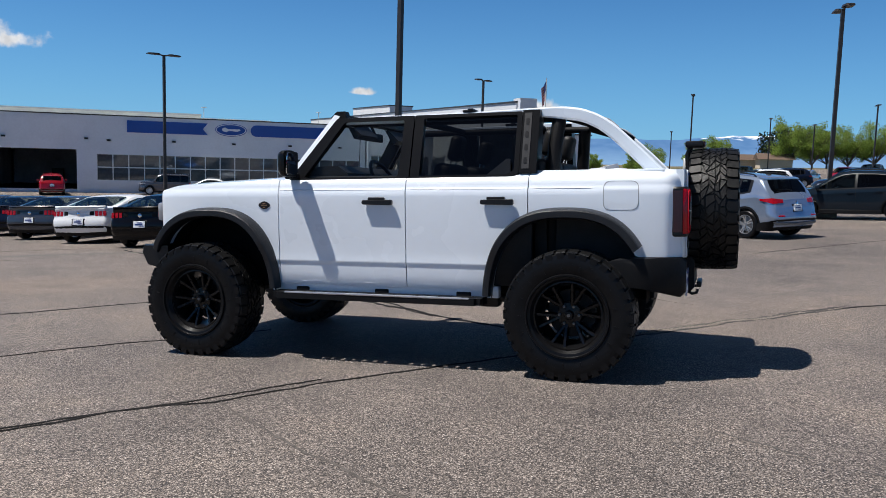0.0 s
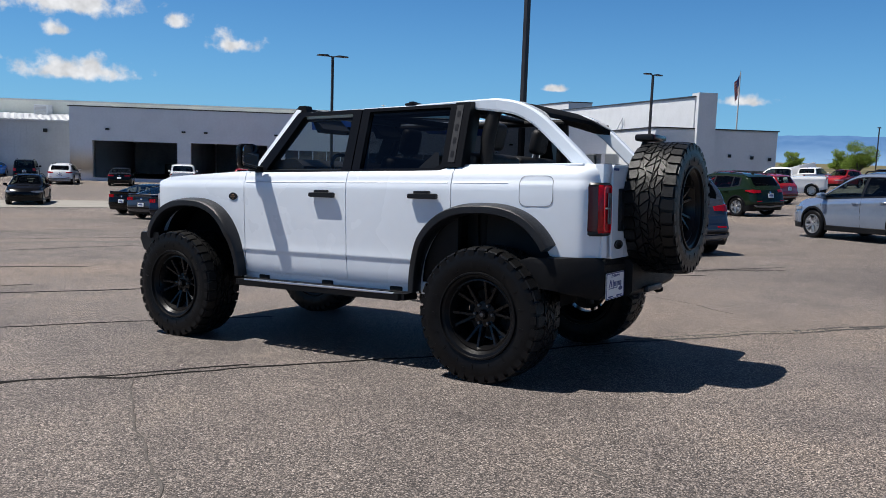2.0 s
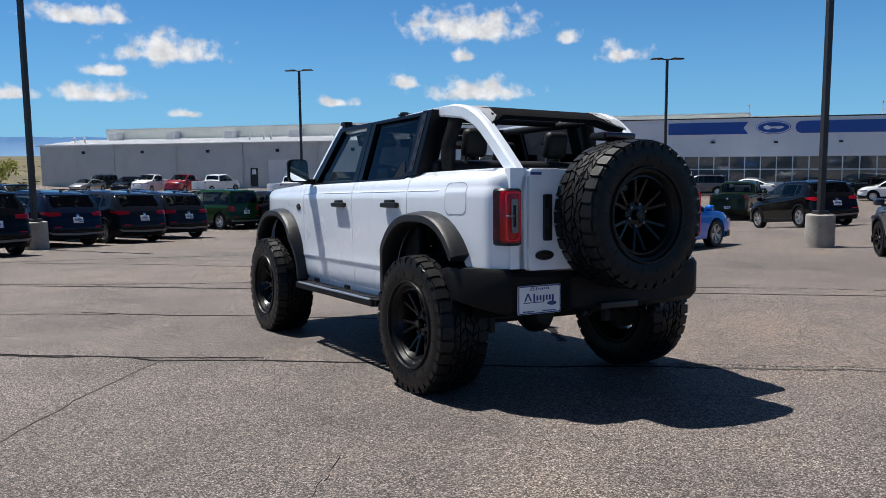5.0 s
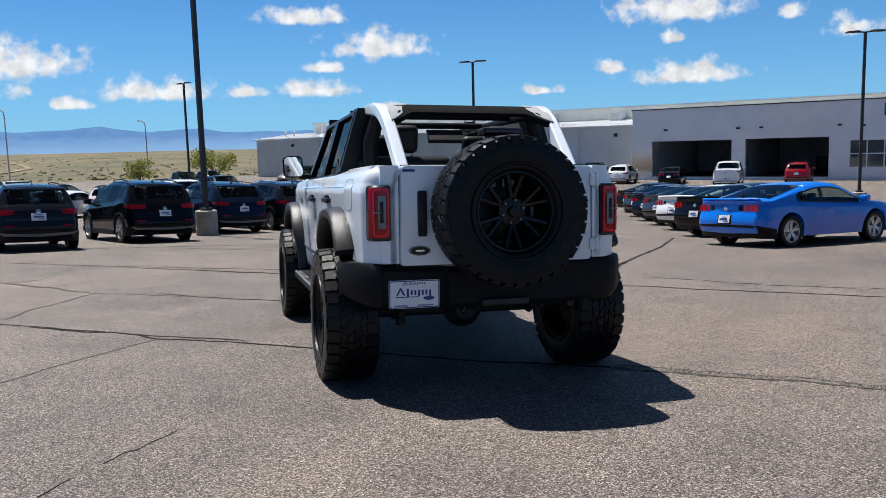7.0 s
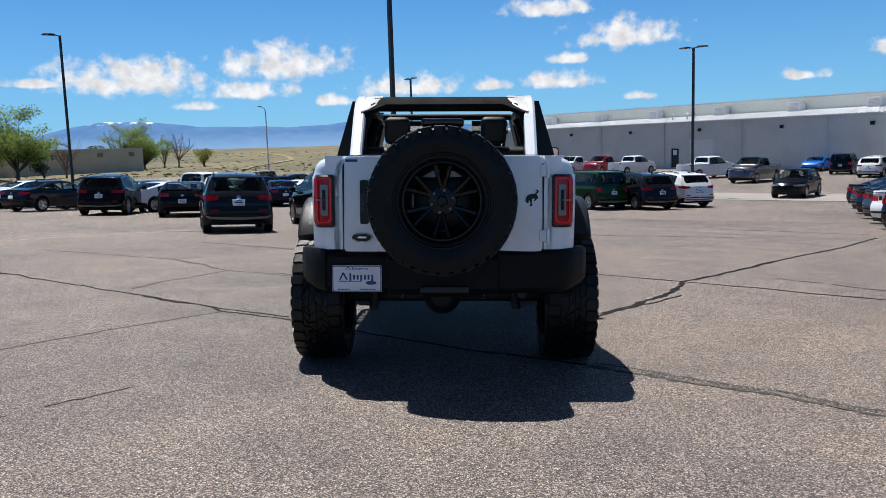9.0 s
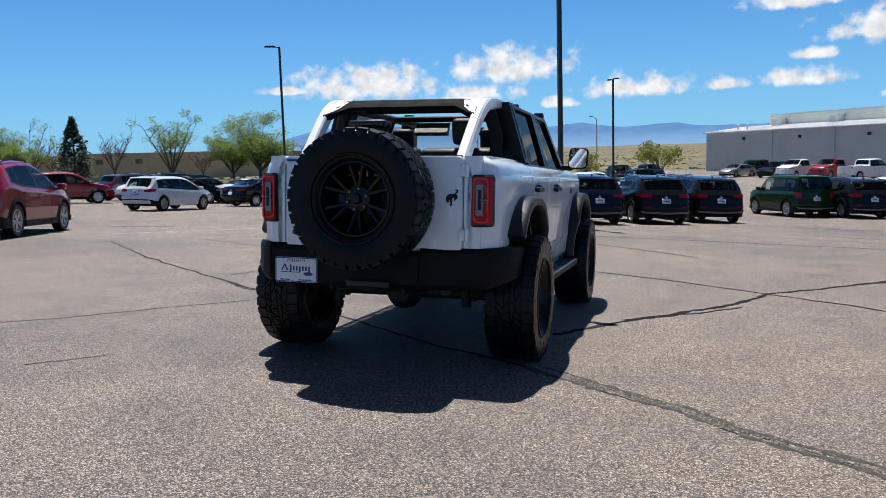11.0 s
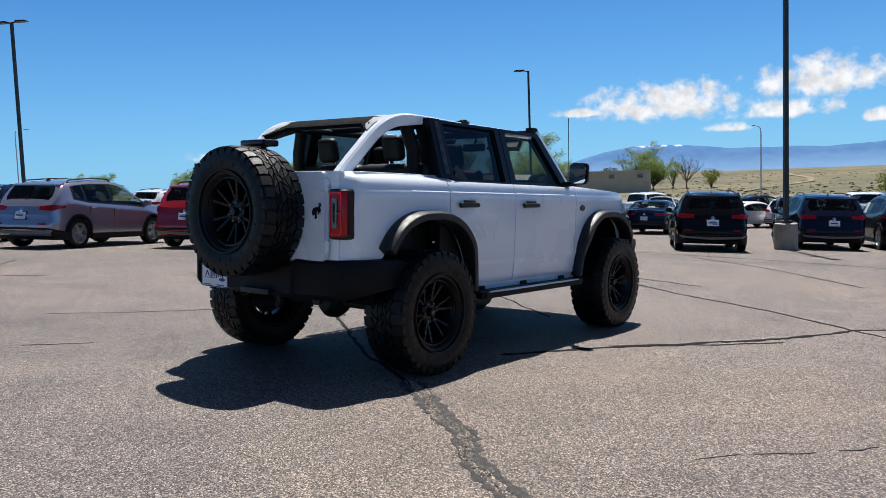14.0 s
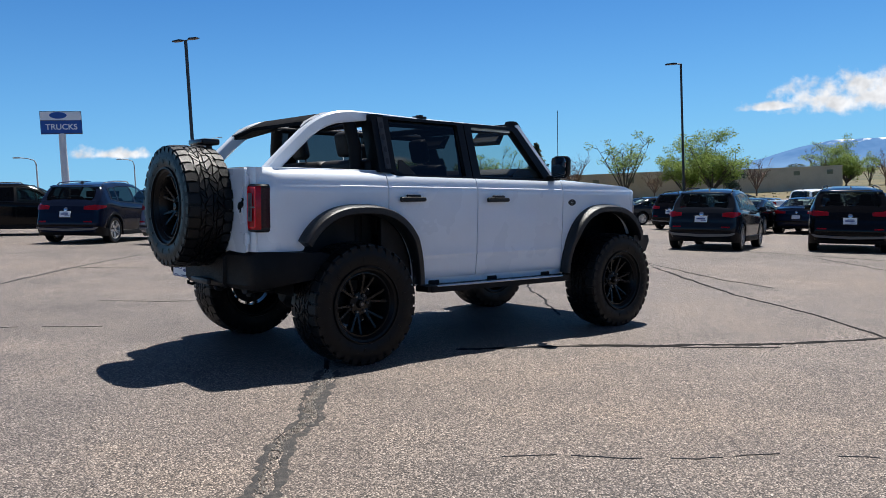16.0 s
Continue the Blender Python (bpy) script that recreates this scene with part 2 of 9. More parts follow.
DEEP_RED = material("deep_red_lens", (0.030, 0.002, 0.004), 0.2, var=0.1, coat=0.1)
CLEAR_LENS = material("frosted_clear_lens", (0.27, 0.27, 0.29), 0.15, var=0.08, coat=0.5)
SMOKED_LENS = material("smoked_clear_lens", (0.15, 0.155, 0.17), 0.15, var=0.2, scale=60, coat=0.4)
CABIN = material("dark_cabin_trim", (0.022, 0.022, 0.024), 0.7, var=0.25, scale=8, spec=0.2)
PRIVACY = glass("privacy_car_glass", (0.11, 0.125, 0.13), 0.30)
CAR_GLASS = glass("green_tinted_car_glass", (0.52, 0.60, 0.57), 0.35)
TINTED = glass("dark_tinted_glass", (0.09, 0.095, 0.10), 0.35)
CLEAR = glass("clear_window_glass", (0.80, 0.85, 0.83), 0.35)
MIRROR = material("mirror_glass", (0.85, 0.87, 0.9), 0.03, 1.0, var=0.02)
PLATE_WHITE = material("white_plate", (0.78, 0.79, 0.82), 0.4, var=0.04)
PLATE_BLUE = material("navy_print", (0.02, 0.045, 0.2), 0.4, var=0.06)
CONCRETE = material("weathered_concrete", (0.34, 0.315, 0.28), 0.85, var=0.2, scale=3, bump=0.4, bump_scale=90)
POLE_PAINT = material("dark_bronze_paint", (0.022, 0.018, 0.017), 0.45, var=0.2, scale=3)
TAR = material("crack_sealant_tar", (0.014, 0.013, 0.013), 0.8, spec=0.1, var=0.35, scale=7, bump=0.5, bump_scale=60)
CRACK = material("open_crack_grit", (0.092, 0.080, 0.071), 0.95, var=0.4, scale=25)
TAR_FILM = material("worn_tar_film", (0.050, 0.048, 0.048), 0.85, var=0.3, scale=22, bump=0.6, bump_scale=140, second=(0.088, 0.081, 0.075), spec=0.15)
WORN = material("worn_oily_asphalt", (0.118, 0.110, 0.104), 0.8, var=0.3, scale=3, second=(0.150, 0.138, 0.128), bump=0.3, bump_scale=90, spec=0.2)
FADED = material("faded_road_paint", (0.30, 0.29, 0.275), 0.85, var=0.3, scale=9, second=(0.20, 0.185, 0.17), bump=0.3, bump_scale=90, spec=0.2)
GRIT = material("pale_grit", (0.26, 0.23, 0.195), 0.95, per_island=0.4, var=0.4, scale=40, bump=0.4)


# ---------------------------------------------------------------- mesh helpers
def part(name, bm, mat, parent=None, label="", smooth=38.0):
    me = bpy.data.meshes.new(name)
    bmesh.ops.recalc_face_normals(bm, faces=bm.faces[:])
    bm.to_mesh(me)
    bm.free()
    for m in (mat if isinstance(mat, (list, tuple)) else [mat]):
        me.materials.append(m)
    if smooth:
        me.polygons.foreach_set("use_smooth", [True] * len(me.polygons))
        me.set_sharp_from_angle(angle=radians(smooth))
    ob = new(name, me)
    if parent:
        ob.parent = parent
    if label:
        ob["label"] = label
    return ob


def thing(name, m, label, category, group="", kind=""):
    ob = new(name)
    ob.empty_display_size = 0.2
    ob.matrix_world = m
    return tagged(ob, label, category, group, kind)


def box(bm, x0, x1, y0, y1, z0, z1, bevel=0.0, seg=2, m=None):
    r = bmesh.ops.create_cube(bm, size=1.0)
    vs = r["verts"]
    bmesh.ops.scale(bm, vec=(abs(x1 - x0), abs(y1 - y0), abs(z1 - z0)), verts=vs)
    bmesh.ops.translate(bm, vec=((x0 + x1) / 2, (y0 + y1) / 2, (z0 + z1) / 2), verts=vs)
    if m is not None:
        bmesh.ops.transform(bm, matrix=m, verts=vs)
    if bevel:
        es = list({e for v in vs for e in v.link_edges})
        bmesh.ops.bevel(bm, geom=es, offset=bevel, segments=seg, affect="EDGES", profile=0.5)
    return bm


def loft(bm, rings, closed=True, caps=True):
    rows = [[bm.verts.new(p) for p in r] for r in rings]
    n = len(rows[0])
    for a, b in zip(rows, rows[1:]):
        for i in range(n if closed else n - 1):
            j = (i + 1) % n
            bm.faces.new((a[i], a[j], b[j], b[i]))
    if caps and closed:
        bm.faces.new(rows[0][::-1])
        bm.faces.new(rows[-1])
    return rows


def tube(bm, pts, r, seg=10, caps=True):
    pts = [Vector(p) for p in pts]
    rads = r if isinstance(r, (list, tuple)) else [r] * len(pts)
    rings, side = [], None
    for i, p in enumerate(pts):
        d = (pts[min(i + 1, len(pts) - 1)] - pts[max(i - 1, 0)]).normalized()
        if side is None:
            side = d.orthogonal().normalized()
        side = (side - d * side.dot(d)).normalized()
        up = d.cross(side)
        rings.append([p + (side * math.cos(2 * math.pi * k / seg) + up * math.sin(2 * math.pi * k / seg)) * rads[i] for k in range(seg)])
    loft(bm, rings, True, caps)
    return bm


def lathe(bm, prof, axis="Y", seg=40, centre=(0, 0, 0), closed=False):
    """prof: (radius, offset along the axis)."""
    rings = []
    c = Vector(centre)
    for k in range(seg):
        a = 2 * math.pi * k / seg
        ring = []
        for r, o in prof:
            if axis == "Y":
                ring.append(c + Vector((r * math.cos(a), o, r * math.sin(a))))
            elif axis == "X":
                ring.append(c + Vector((o, r * math.cos(a), r * math.sin(a))))
            else:
                ring.append(c + Vector((r * math.cos(a), r * math.sin(a), o)))
        rings.append(ring)
    rows = [[bm.verts.new(p) for p in r] for r in rings]
    n = len(prof)
    for k in range(seg):
        a, b = rows[k], rows[(k + 1) % seg]
        for i in range(n if closed else n - 1):
            j = (i + 1) % n
            bm.faces.new((a[i], a[j], b[j], b[i]))
    return bm


def prism(bm, pts, axis, d0, d1):
    """A flat polygon pushed from d0 to d1 along an axis; pts in the other two axes, in order."""
    def at(p, d):
        return {"X": (d, p[0], p[1]), "Y": (p[0], d, p[1]), "Z": (p[0], p[1], d)}[axis]
    loft(bm, [[at(p, d0) for p in pts], [at(p, d1) for p in pts]], True, True)
    return bm


def interp(x, table):
    if x <= table[0][0]:
        return table[0][1]
    for (a, u), (b, v) in zip(table, table[1:]):
        if x <= b:
            return u + (v - u) * (x - a) / (b - a)
    return table[-1][1]


def lot_height(x, y):
    """The lot: a gentle fall that flattens out, and dry hills far off ahead of the vehicle."""
    w = min(1.0, max(0.0, (20 - x) / 10))   # the fall towards the showroom levels out
    w = w * w * (3 - 2 * w)
    ye = y if y > -11 else y + w * (-11 - y) * 1.12
    s = -0.045 * x + 0.028 * ye - 0.1 * min(1.0, max(0.0, (math.hypot(x, y) - 8) / 12))
    if s < -1.5:
        s = -1.5 - 0.55 * (1 - math.exp((s + 1.5) / 0.55))
    elif s > 0.55:
        s = 0.55 + 0.3 * (1 - math.exp(-(s - 0.55) / 0.3))
    d = math.hypot(x, y)
    if d > 95 and y < -0.8 * d:   # a rise beyond the far end of the lot
        s += 0.022 * min(d - 95, 60) * min(1.0, (-y / d - 0.8) / 0.12)
    if d > 120:
        a = math.degrees(math.atan2(y, x))
        lift = 0.5 + 0.5 * math.tanh((a + 12) / 14) * math.tanh((48 - a) / 16) if -60 < a < 90 else 0.12
        far = min(d, 1500) - 120
        s += far * (0.004 + 0.004 * max(lift, 0.0)) + 3.0 * lift * noise.noise(Vector((x / 170, y / 170, 3))) * min(1, far / 250)
    return s


def on_lot(x, y, heading=0.0):
    """A pose on the lot, tilted with it."""
    e = 1.2
    n = Vector((-(lot_height(x + e, y) - lot_height(x - e, y)) / (2 * e), -(lot_height(x, y + e) - lot_height(x, y - e)) / (2 * e), 1)).normalized()
    h = radians(heading)
    f = Vector((math.cos(h), math.sin(h), 0))
    f = (f - n * f.dot(n)).normalized()
    l = n.cross(f)
    m = Matrix((f, l, n)).transposed().to_4x4()
    m.translation = (x, y, lot_height(x, y))
    return m


# ---------------------------------------------------------------- ground
def build_ground():
    bm = bmesh.new()
    radii = [0.0] + [1.5 * 1.12 ** i for i in range(12)] + [6 + 3 * i for i in range(20)] + [70 * 1.1 ** i for i in range(44)]
    radii = sorted(set(round(r, 3) for r in radii if r < 4300))
    seg = 120
    rows = []
    for r in radii[1:]:
        rows.append([bm.verts.new((r * math.cos(2 * math.pi * k / seg), r * math.sin(2 * math.pi * k / seg),
                                   lot_height(r * math.cos(2 * math.pi * k / seg), r * math.sin(2 * math.pi * k / seg)))) for k in range(seg)])
    c = bm.verts.new((0, 0, 0))
    for k in range(seg):
        bm.faces.new((c, rows[0][k], rows[0][(k + 1) % seg]))
    for a, b, r in zip(rows, rows[1:], radii[1:]):
        for k in range(seg):
            f = bm.faces.new((a[k], b[k], b[(k + 1) % seg], a[(k + 1) % seg]))
            ang = math.degrees(math.atan2(*(f.calc_center_median().yx)))
            edge = 122 if -30 < ang < 50 else 150
            f.material_index = 1 if r > edge else 0
    dry = material("dry_spring_grass", (0.125, 0.098, 0.038), 0.95, var=0.5, scale=0.022, second=(0.052, 0.060, 0.026), bump=0.3, bump_scale=2)
    ob = part("ground", bm, [ASPHALT, dry])
    tagged(ob, "sloping car-park asphalt running out to dry grassland", "ground", kind="structure")


build_ground()


# ---------------------------------------------------------------- lifted white off-roader
SIDE = [(0.50, 0.800), (0.57, 0.836), (0.60, 0.847), (0.70, 0.857), (0.742, 0.858), (0.748, 0.8645), (0.756, 0.865), (0.80, 0.862), (1.0, 0.868), (1.2, 0.870),
        (1.285, 0.868), (1.30, 0.858), (1.335, 0.852), (1.365, 0.838), (1.39, 0.812), (1.41, 0.775), (1.42, 0.74)]


def body_half(x, z):
    y = interp(z, SIDE)
    if x > 2.9:
        y -= 0.07 * ((x - 2.9) / 0.55) ** 2
    if x > 3.34:
        y -= 0.10 * ((x - 3.34) / 0.11) ** 2
    if x < -0.2:
        y -= 0.055 * ((-0.2 - x) / 0.54) ** 2
    if x < -0.60:
        y -= 0.13 * ((-0.60 - x) / 0.135) ** 2.2
    return y


def arch_z(x, cx, scale=1.0):
    """Height of the wheel opening above x, or None beside it."""
    a, b = 0.555 * scale, 0.62 * scale
    d = abs(x - cx) / a
    return None if d >= 1 else 0.5 + b * (1 - d ** 2.6) ** (1 / 2.2)


REAR_ARCH, FRONT_ARCH = 0.035, 2.85


def side_top(x):
    return interp(x, [(-0.74, 1.405), (-0.6, 1.418), (0.29, 1.418), (0.42, 1.375), (2.26, 1.368), (2.3, 1.378), (3.2, 1.335), (3.36, 1.30), (3.45, 1.22)])


def side_low(x):
    z = interp(x, [(-0.74, 0.83), (-0.45, 0.83), (-0.44, 0.575), (3.2, 0.575), (3.25, 0.86), (3.45, 0.88)])
    for c in (REAR_ARCH, FRONT_ARCH):
        h = arch_z(x, c, 0.95)
        if h:
            z = max(z, h)
    return z


def side_panel(x0, x1, sgn, rows=22):
    bm = bmesh.new()
    xs = [x0 + (x1 - x0) * i / 40 for i in range(41)]
    for c in (REAR_ARCH, FRONT_ARCH):
        for k in range(25):
            q = c + 0.555 * 0.95 * math.cos(math.pi * k / 24)
            if x0 < q < x1:
                xs.append(q)
    xs = sorted(xs)
    keep = [xs[0]]
    for q in xs[1:]:
        if q - keep[-1] > 0.004:
            keep.append(q)
    cols = []
    for x in keep:
        lo, hi = side_low(x), side_top(x)
        zs = [0.575, 0.60, 0.66, 0.72, 0.738, 0.75, 0.765, 0.785, 0.83, 0.90, 0.97, 1.04, 1.11, 1.18, 1.24, 1.285, 1.30, 1.32, 1.34, 1.365, 1.385, 1.42]
        u = [min(max(z, lo), hi) for z in zs]
        cols.append([Vector((x, sgn * body_half(x, z), z)) for z in u])
    loft(bm, cols, False, False)
    bmesh.ops.remove_doubles(bm, verts=bm.verts[:], dist=0.0008)
    bmesh.ops.dissolve_degenerate(bm, edges=bm.edges[:], dist=0.0005)
    bmesh.ops.recalc_face_normals(bm, faces=bm.faces[:])
    # fold the edges inwards so that the panel has thickness
    rim = [e for e in bm.edges if e.is_boundary]
    r = bmesh.ops.extrude_edge_only(bm, edges=rim)
    for v in r["geom"]:
        if isinstance(v, bmesh.types.BMVert):
            v.co.y -= sgn * 0.035
    return bm


def flare(cx, sgn, th0, th1, rows=40):
    """A wheel-arch flare: a moulded band that follows the opening."""
    bm = bmesh.new()
    section = [(1.03, 0.855), (1.034, 0.868), (1.026, 0.905), (1.014, 0.946), (1.003, 0.965), (0.997, 0.969), (0.96, 0.9695), (0.932, 0.968), (0.922, 0.957), (0.915, 0.84), (0.95, 0.80)]
    rings = []
    for i in range(rows + 1):
        th = th0 + (th1 - th0) * i / rows
        c, s = math.cos(th), math.sin(th)
        ring = []
        for k, y in section:
            x = cx + 0.575 * k * math.copysign(abs(c) ** (2 / 2.6), c)
            z = 0.5 + 0.64 * k * max(s, 0.0) ** (2 / 2.2) - (0.08 * max(0.0, -s))
            fade = 1.0 if abs(c) < 0.8 else 1 - 0.35 * (abs(c) - 0.8) / 0.2
            ring.append((x, sgn * (0.84 + (y - 0.84) * (fade if y > 0.84 else 1)), z))
        rings.append(ring)
    loft(bm, rings, True, True)
    return bm


def liner(cx, sgn):
    bm = bmesh.new()
    rings = []
    for i in range(25):
        th = math.pi * (-0.02 + 1.04 * i / 24)
        c, s = math.cos(th), max(math.sin(th), 0)
        x, z = cx + 0.535 * math.copysign(abs(c) ** 0.77, c), 0.52 + 0.585 * s ** 0.9
        rings.append([(x, sgn * 0.845, z), (x, sgn * 0.60, z), (x, sgn * 0.58, z + 0.02), (x, sgn * 0.845, z + 0.02)])
    loft(bm, rings, True, True)
    prism(bm, [(cx + 0.535 * math.cos(math.pi * k / 12), 0.52 + 0.585 * math.sin(math.pi * k / 12)) for k in range(13)], "Y", sgn * 0.58, sgn * 0.60)
    return bm


def tyre_mesh(R=0.447, half=0.168, rim=0.232):
    bm = bmesh.new()
    prof = [(rim, -half * 0.72), (rim + 0.02, -half * 0.9), (R * 0.72, -half * 1.02), (R * 0.84, -half * 1.03), (R * 0.93, -half * 0.97), (R * 0.962, -half * 0.84),
            (R * 0.972, -half * 0.4), (R * 0.974, 0), (R * 0.972, half * 0.4), (R * 0.962, half * 0.84), (R * 0.93, half * 0.97), (R * 0.84, half * 1.03), (R * 0.72, half * 1.02),
            (rim + 0.02, half * 0.9), (rim, half * 0.72)]
    lathe(bm, prof, "Y", 64)
    for s in (-1, 1):   # raised rings on the sidewall
        lathe(bm, [(R * 0.60, s * half * 0.95), (R * 0.61, s * half * 1.03), (R * 0.63, s * half * 1.03), (R * 0.64, s * half * 0.96)], "Y", 64)
    return bm


def tread_mesh(R=0.447, half=0.168, n=34):
    """Chunky all-terrain blocks: slanting blocks in the middle, stepped lugs on the shoulders."""
    bm = bmesh.new()
    pitch = 2 * math.pi / n

    def block(poly, r0, r1, inset=0.0025):
        cy = sum(p[1] for p in poly) / len(poly)
        ca = sum(p[0] for p in poly) / len(poly)
        low, top = [], []
        for a, y in poly:
            low.append(bm.verts.new((r0 * math.cos(a), y, r0 * math.sin(a))))
            a2, y2 = a + (ca - a) * 0.07, y + (cy - y) * 0.07
            rr = r1 - 0.012 * (abs(y2) / half) ** 4
            top.append(bm.verts.new((rr * math.cos(a2), y2, rr * math.sin(a2))))
        bm.faces.new(top)
        for i in range(len(poly)):
            j = (i + 1) % len(poly)
            bm.faces.new((low[i], low[j], top[j], top[i]))

    def side_lug(a0, a1, y, r0, r1, s):
        v = [bm.verts.new((r * math.cos(a), yy, r * math.sin(a))) for yy in (y, y + s * 0.0045) for r, a in ((r0, a0), (r1, a0), (r1, a1), (r0, a1))]
        fs = [bm.faces.new(v[4:])]
        for i in range(4):
            j = (i + 1) % 4
            fs.append(bm.faces.new((v[i], v[j], v[4 + j], v[4 + i])))
        for f in fs:
            f.material_index = 1

    h = half
    for k in range(n):
        a = k * pitch
        for s in (-1, 1):
            b = a + (0.5 * pitch if s > 0 else 0)
            q = pitch
            long = k % 2
            w = 1.0 if long else 0.95
            # shoulder lug with a kinked inner edge
            block([(b + 0.08 * q, s * h * 0.52), (b + 0.02 * q, s * h * 0.74), (b + 0.05 * q, s * h * w), (b + 0.88 * q, s * h * w), (b + 0.85 * q, s * h * 0.76), (b + 0.92 * q, s * h * 0.56), (b + 0.45 * q, s * h * 0.485)], R * 0.955, R)
            side_lug(b + 0.10 * q, b + 0.72 * q, s * h * 0.985, R * (0.80 if long else 0.86), R * 0.955, s)
            if long:
                side_lug(b + 0.30 * q, b + 0.48 * q, s * h * 1.01, R * 0.70, R * 0.77, s)
            else:
                side_lug(b + 0.22 * q, b + 0.58 * q, s * h * 1.005, R * 0.78, R * 0.83, s)
    # the middle: blocks between zigzag diagonal grooves, each cut across on a slant
    def inset(poly, g):
        n_, res = len(poly), []
        area = sum(poly[i][0] * poly[(i + 1) % n_][1] - poly[(i + 1) % n_][0] * poly[i][1] for i in range(n_))
        sgn = 1 if area > 0 else -1
        lines = []
        for i in range(n_):
            p, r = Vector(poly[i]), Vector(poly[(i + 1) % n_])
            d = (r - p).normalized()
            lines.append((p + Vector((-d.y, d.x)) * g * sgn, d))
        for i in range(n_):
            (p, d), (r, e) = lines[i - 1], lines[i]
            c = d.x * e.y - d.y * e.x
            res.append(tuple(p + d * (((r - p).x * e.y - (r - p).y * e.x) / c)) if abs(c) > 0.05 else tuple(r))
        return res

    # three columns of uneven blocks, many of them cut across on a slant
    m_ = 50
    q = 2 * math.pi / m_ * R
    rng = random.Random(5)
    vs = (-0.50, -0.24, 0.02, 0.26, 0.50)
    lines = [[((k + 0.6 * math.sin(2 * math.pi * k / 6.25 + 2.3 * c) + rng.uniform(-0.13, 0.13)) * q, (v + (rng.uniform(-0.09, 0.09) if 0 < c < 4 else 0.04 * (-1) ** k)) * h) for k in range(m_)] for c, v in enumerate(vs)]
    for line in lines:
        line.append((line[0][0] + m_ * q, line[0][1]))
    for low, high in zip(lines, lines[1:]):
        for k in range(m_):
            quad = [low[k], low[k + 1], high[k + 1], high[k]]
            turn = rng.random()
            shapes = [quad] if turn < 0.8 else [quad[:3], [quad[0], quad[2], quad[3]]]
            for shape in shapes:
                pts = inset(shape, 0.0034)
                block([(u / R, v) for u, v in pts], R * 0.955, R)
    return bm


def rim_mesh(r=0.236, half=0.125):
    bm = bmesh.new()
    lathe(bm, [(r * 1.0, half), (r * 1.03, half * 0.97), (r * 1.03, half * 0.85), (r * 0.93, half * 0.72), (r * 0.86, half * 0.3), (r * 0.84, -half * 0.6), (r * 1.0, -half),
               (r * 0.99, -half * 0.9), (r * 0.80, -half * 0.55), (r * 0.82, half * 0.3), (r * 0.90, half * 0.78), (r * 0.95, half)], "Y", 56, closed=True)
    return bm


def spoke_mesh(r=0.236, y=0.085):
    """One spoke, pointing along +X: a short stem that splits into two tines."""
    bm = bmesh.new()
    for s in (-1, 1):
        rings = []
        for t in (0.0, 0.22, 0.45, 0.75, 1.0):
            rad = 0.06 + (r * 0.95 - 0.06) * t
            a = s * interp(t, ((0.0, 0.07), (0.22, 0.11), (0.45, 0.165), (1.0, 0.215)))
            c = Vector((rad * math.cos(a), 0, rad * math.sin(a)))
            tang = Vector((-math.sin(a), 0, math.cos(a)))
            w = 0.0155 - 0.002 * t
            yy = y - 0.024 * (1 - t) + 0.02 * t
            rings.append([c + tang * w * 0.55 + Vector((0, yy, 0)), c - tang * w * 0.55 + Vector((0, yy, 0)), c - tang * w + Vector((0, yy - 0.010, 0)),
                          c - tang * w + Vector((0, yy - 0.05, 0)), c + tang * w + Vector((0, yy - 0.05, 0)), c + tang * w + Vector((0, yy - 0.010, 0))])
        loft(bm, rings)
    return bm


TYRE = None


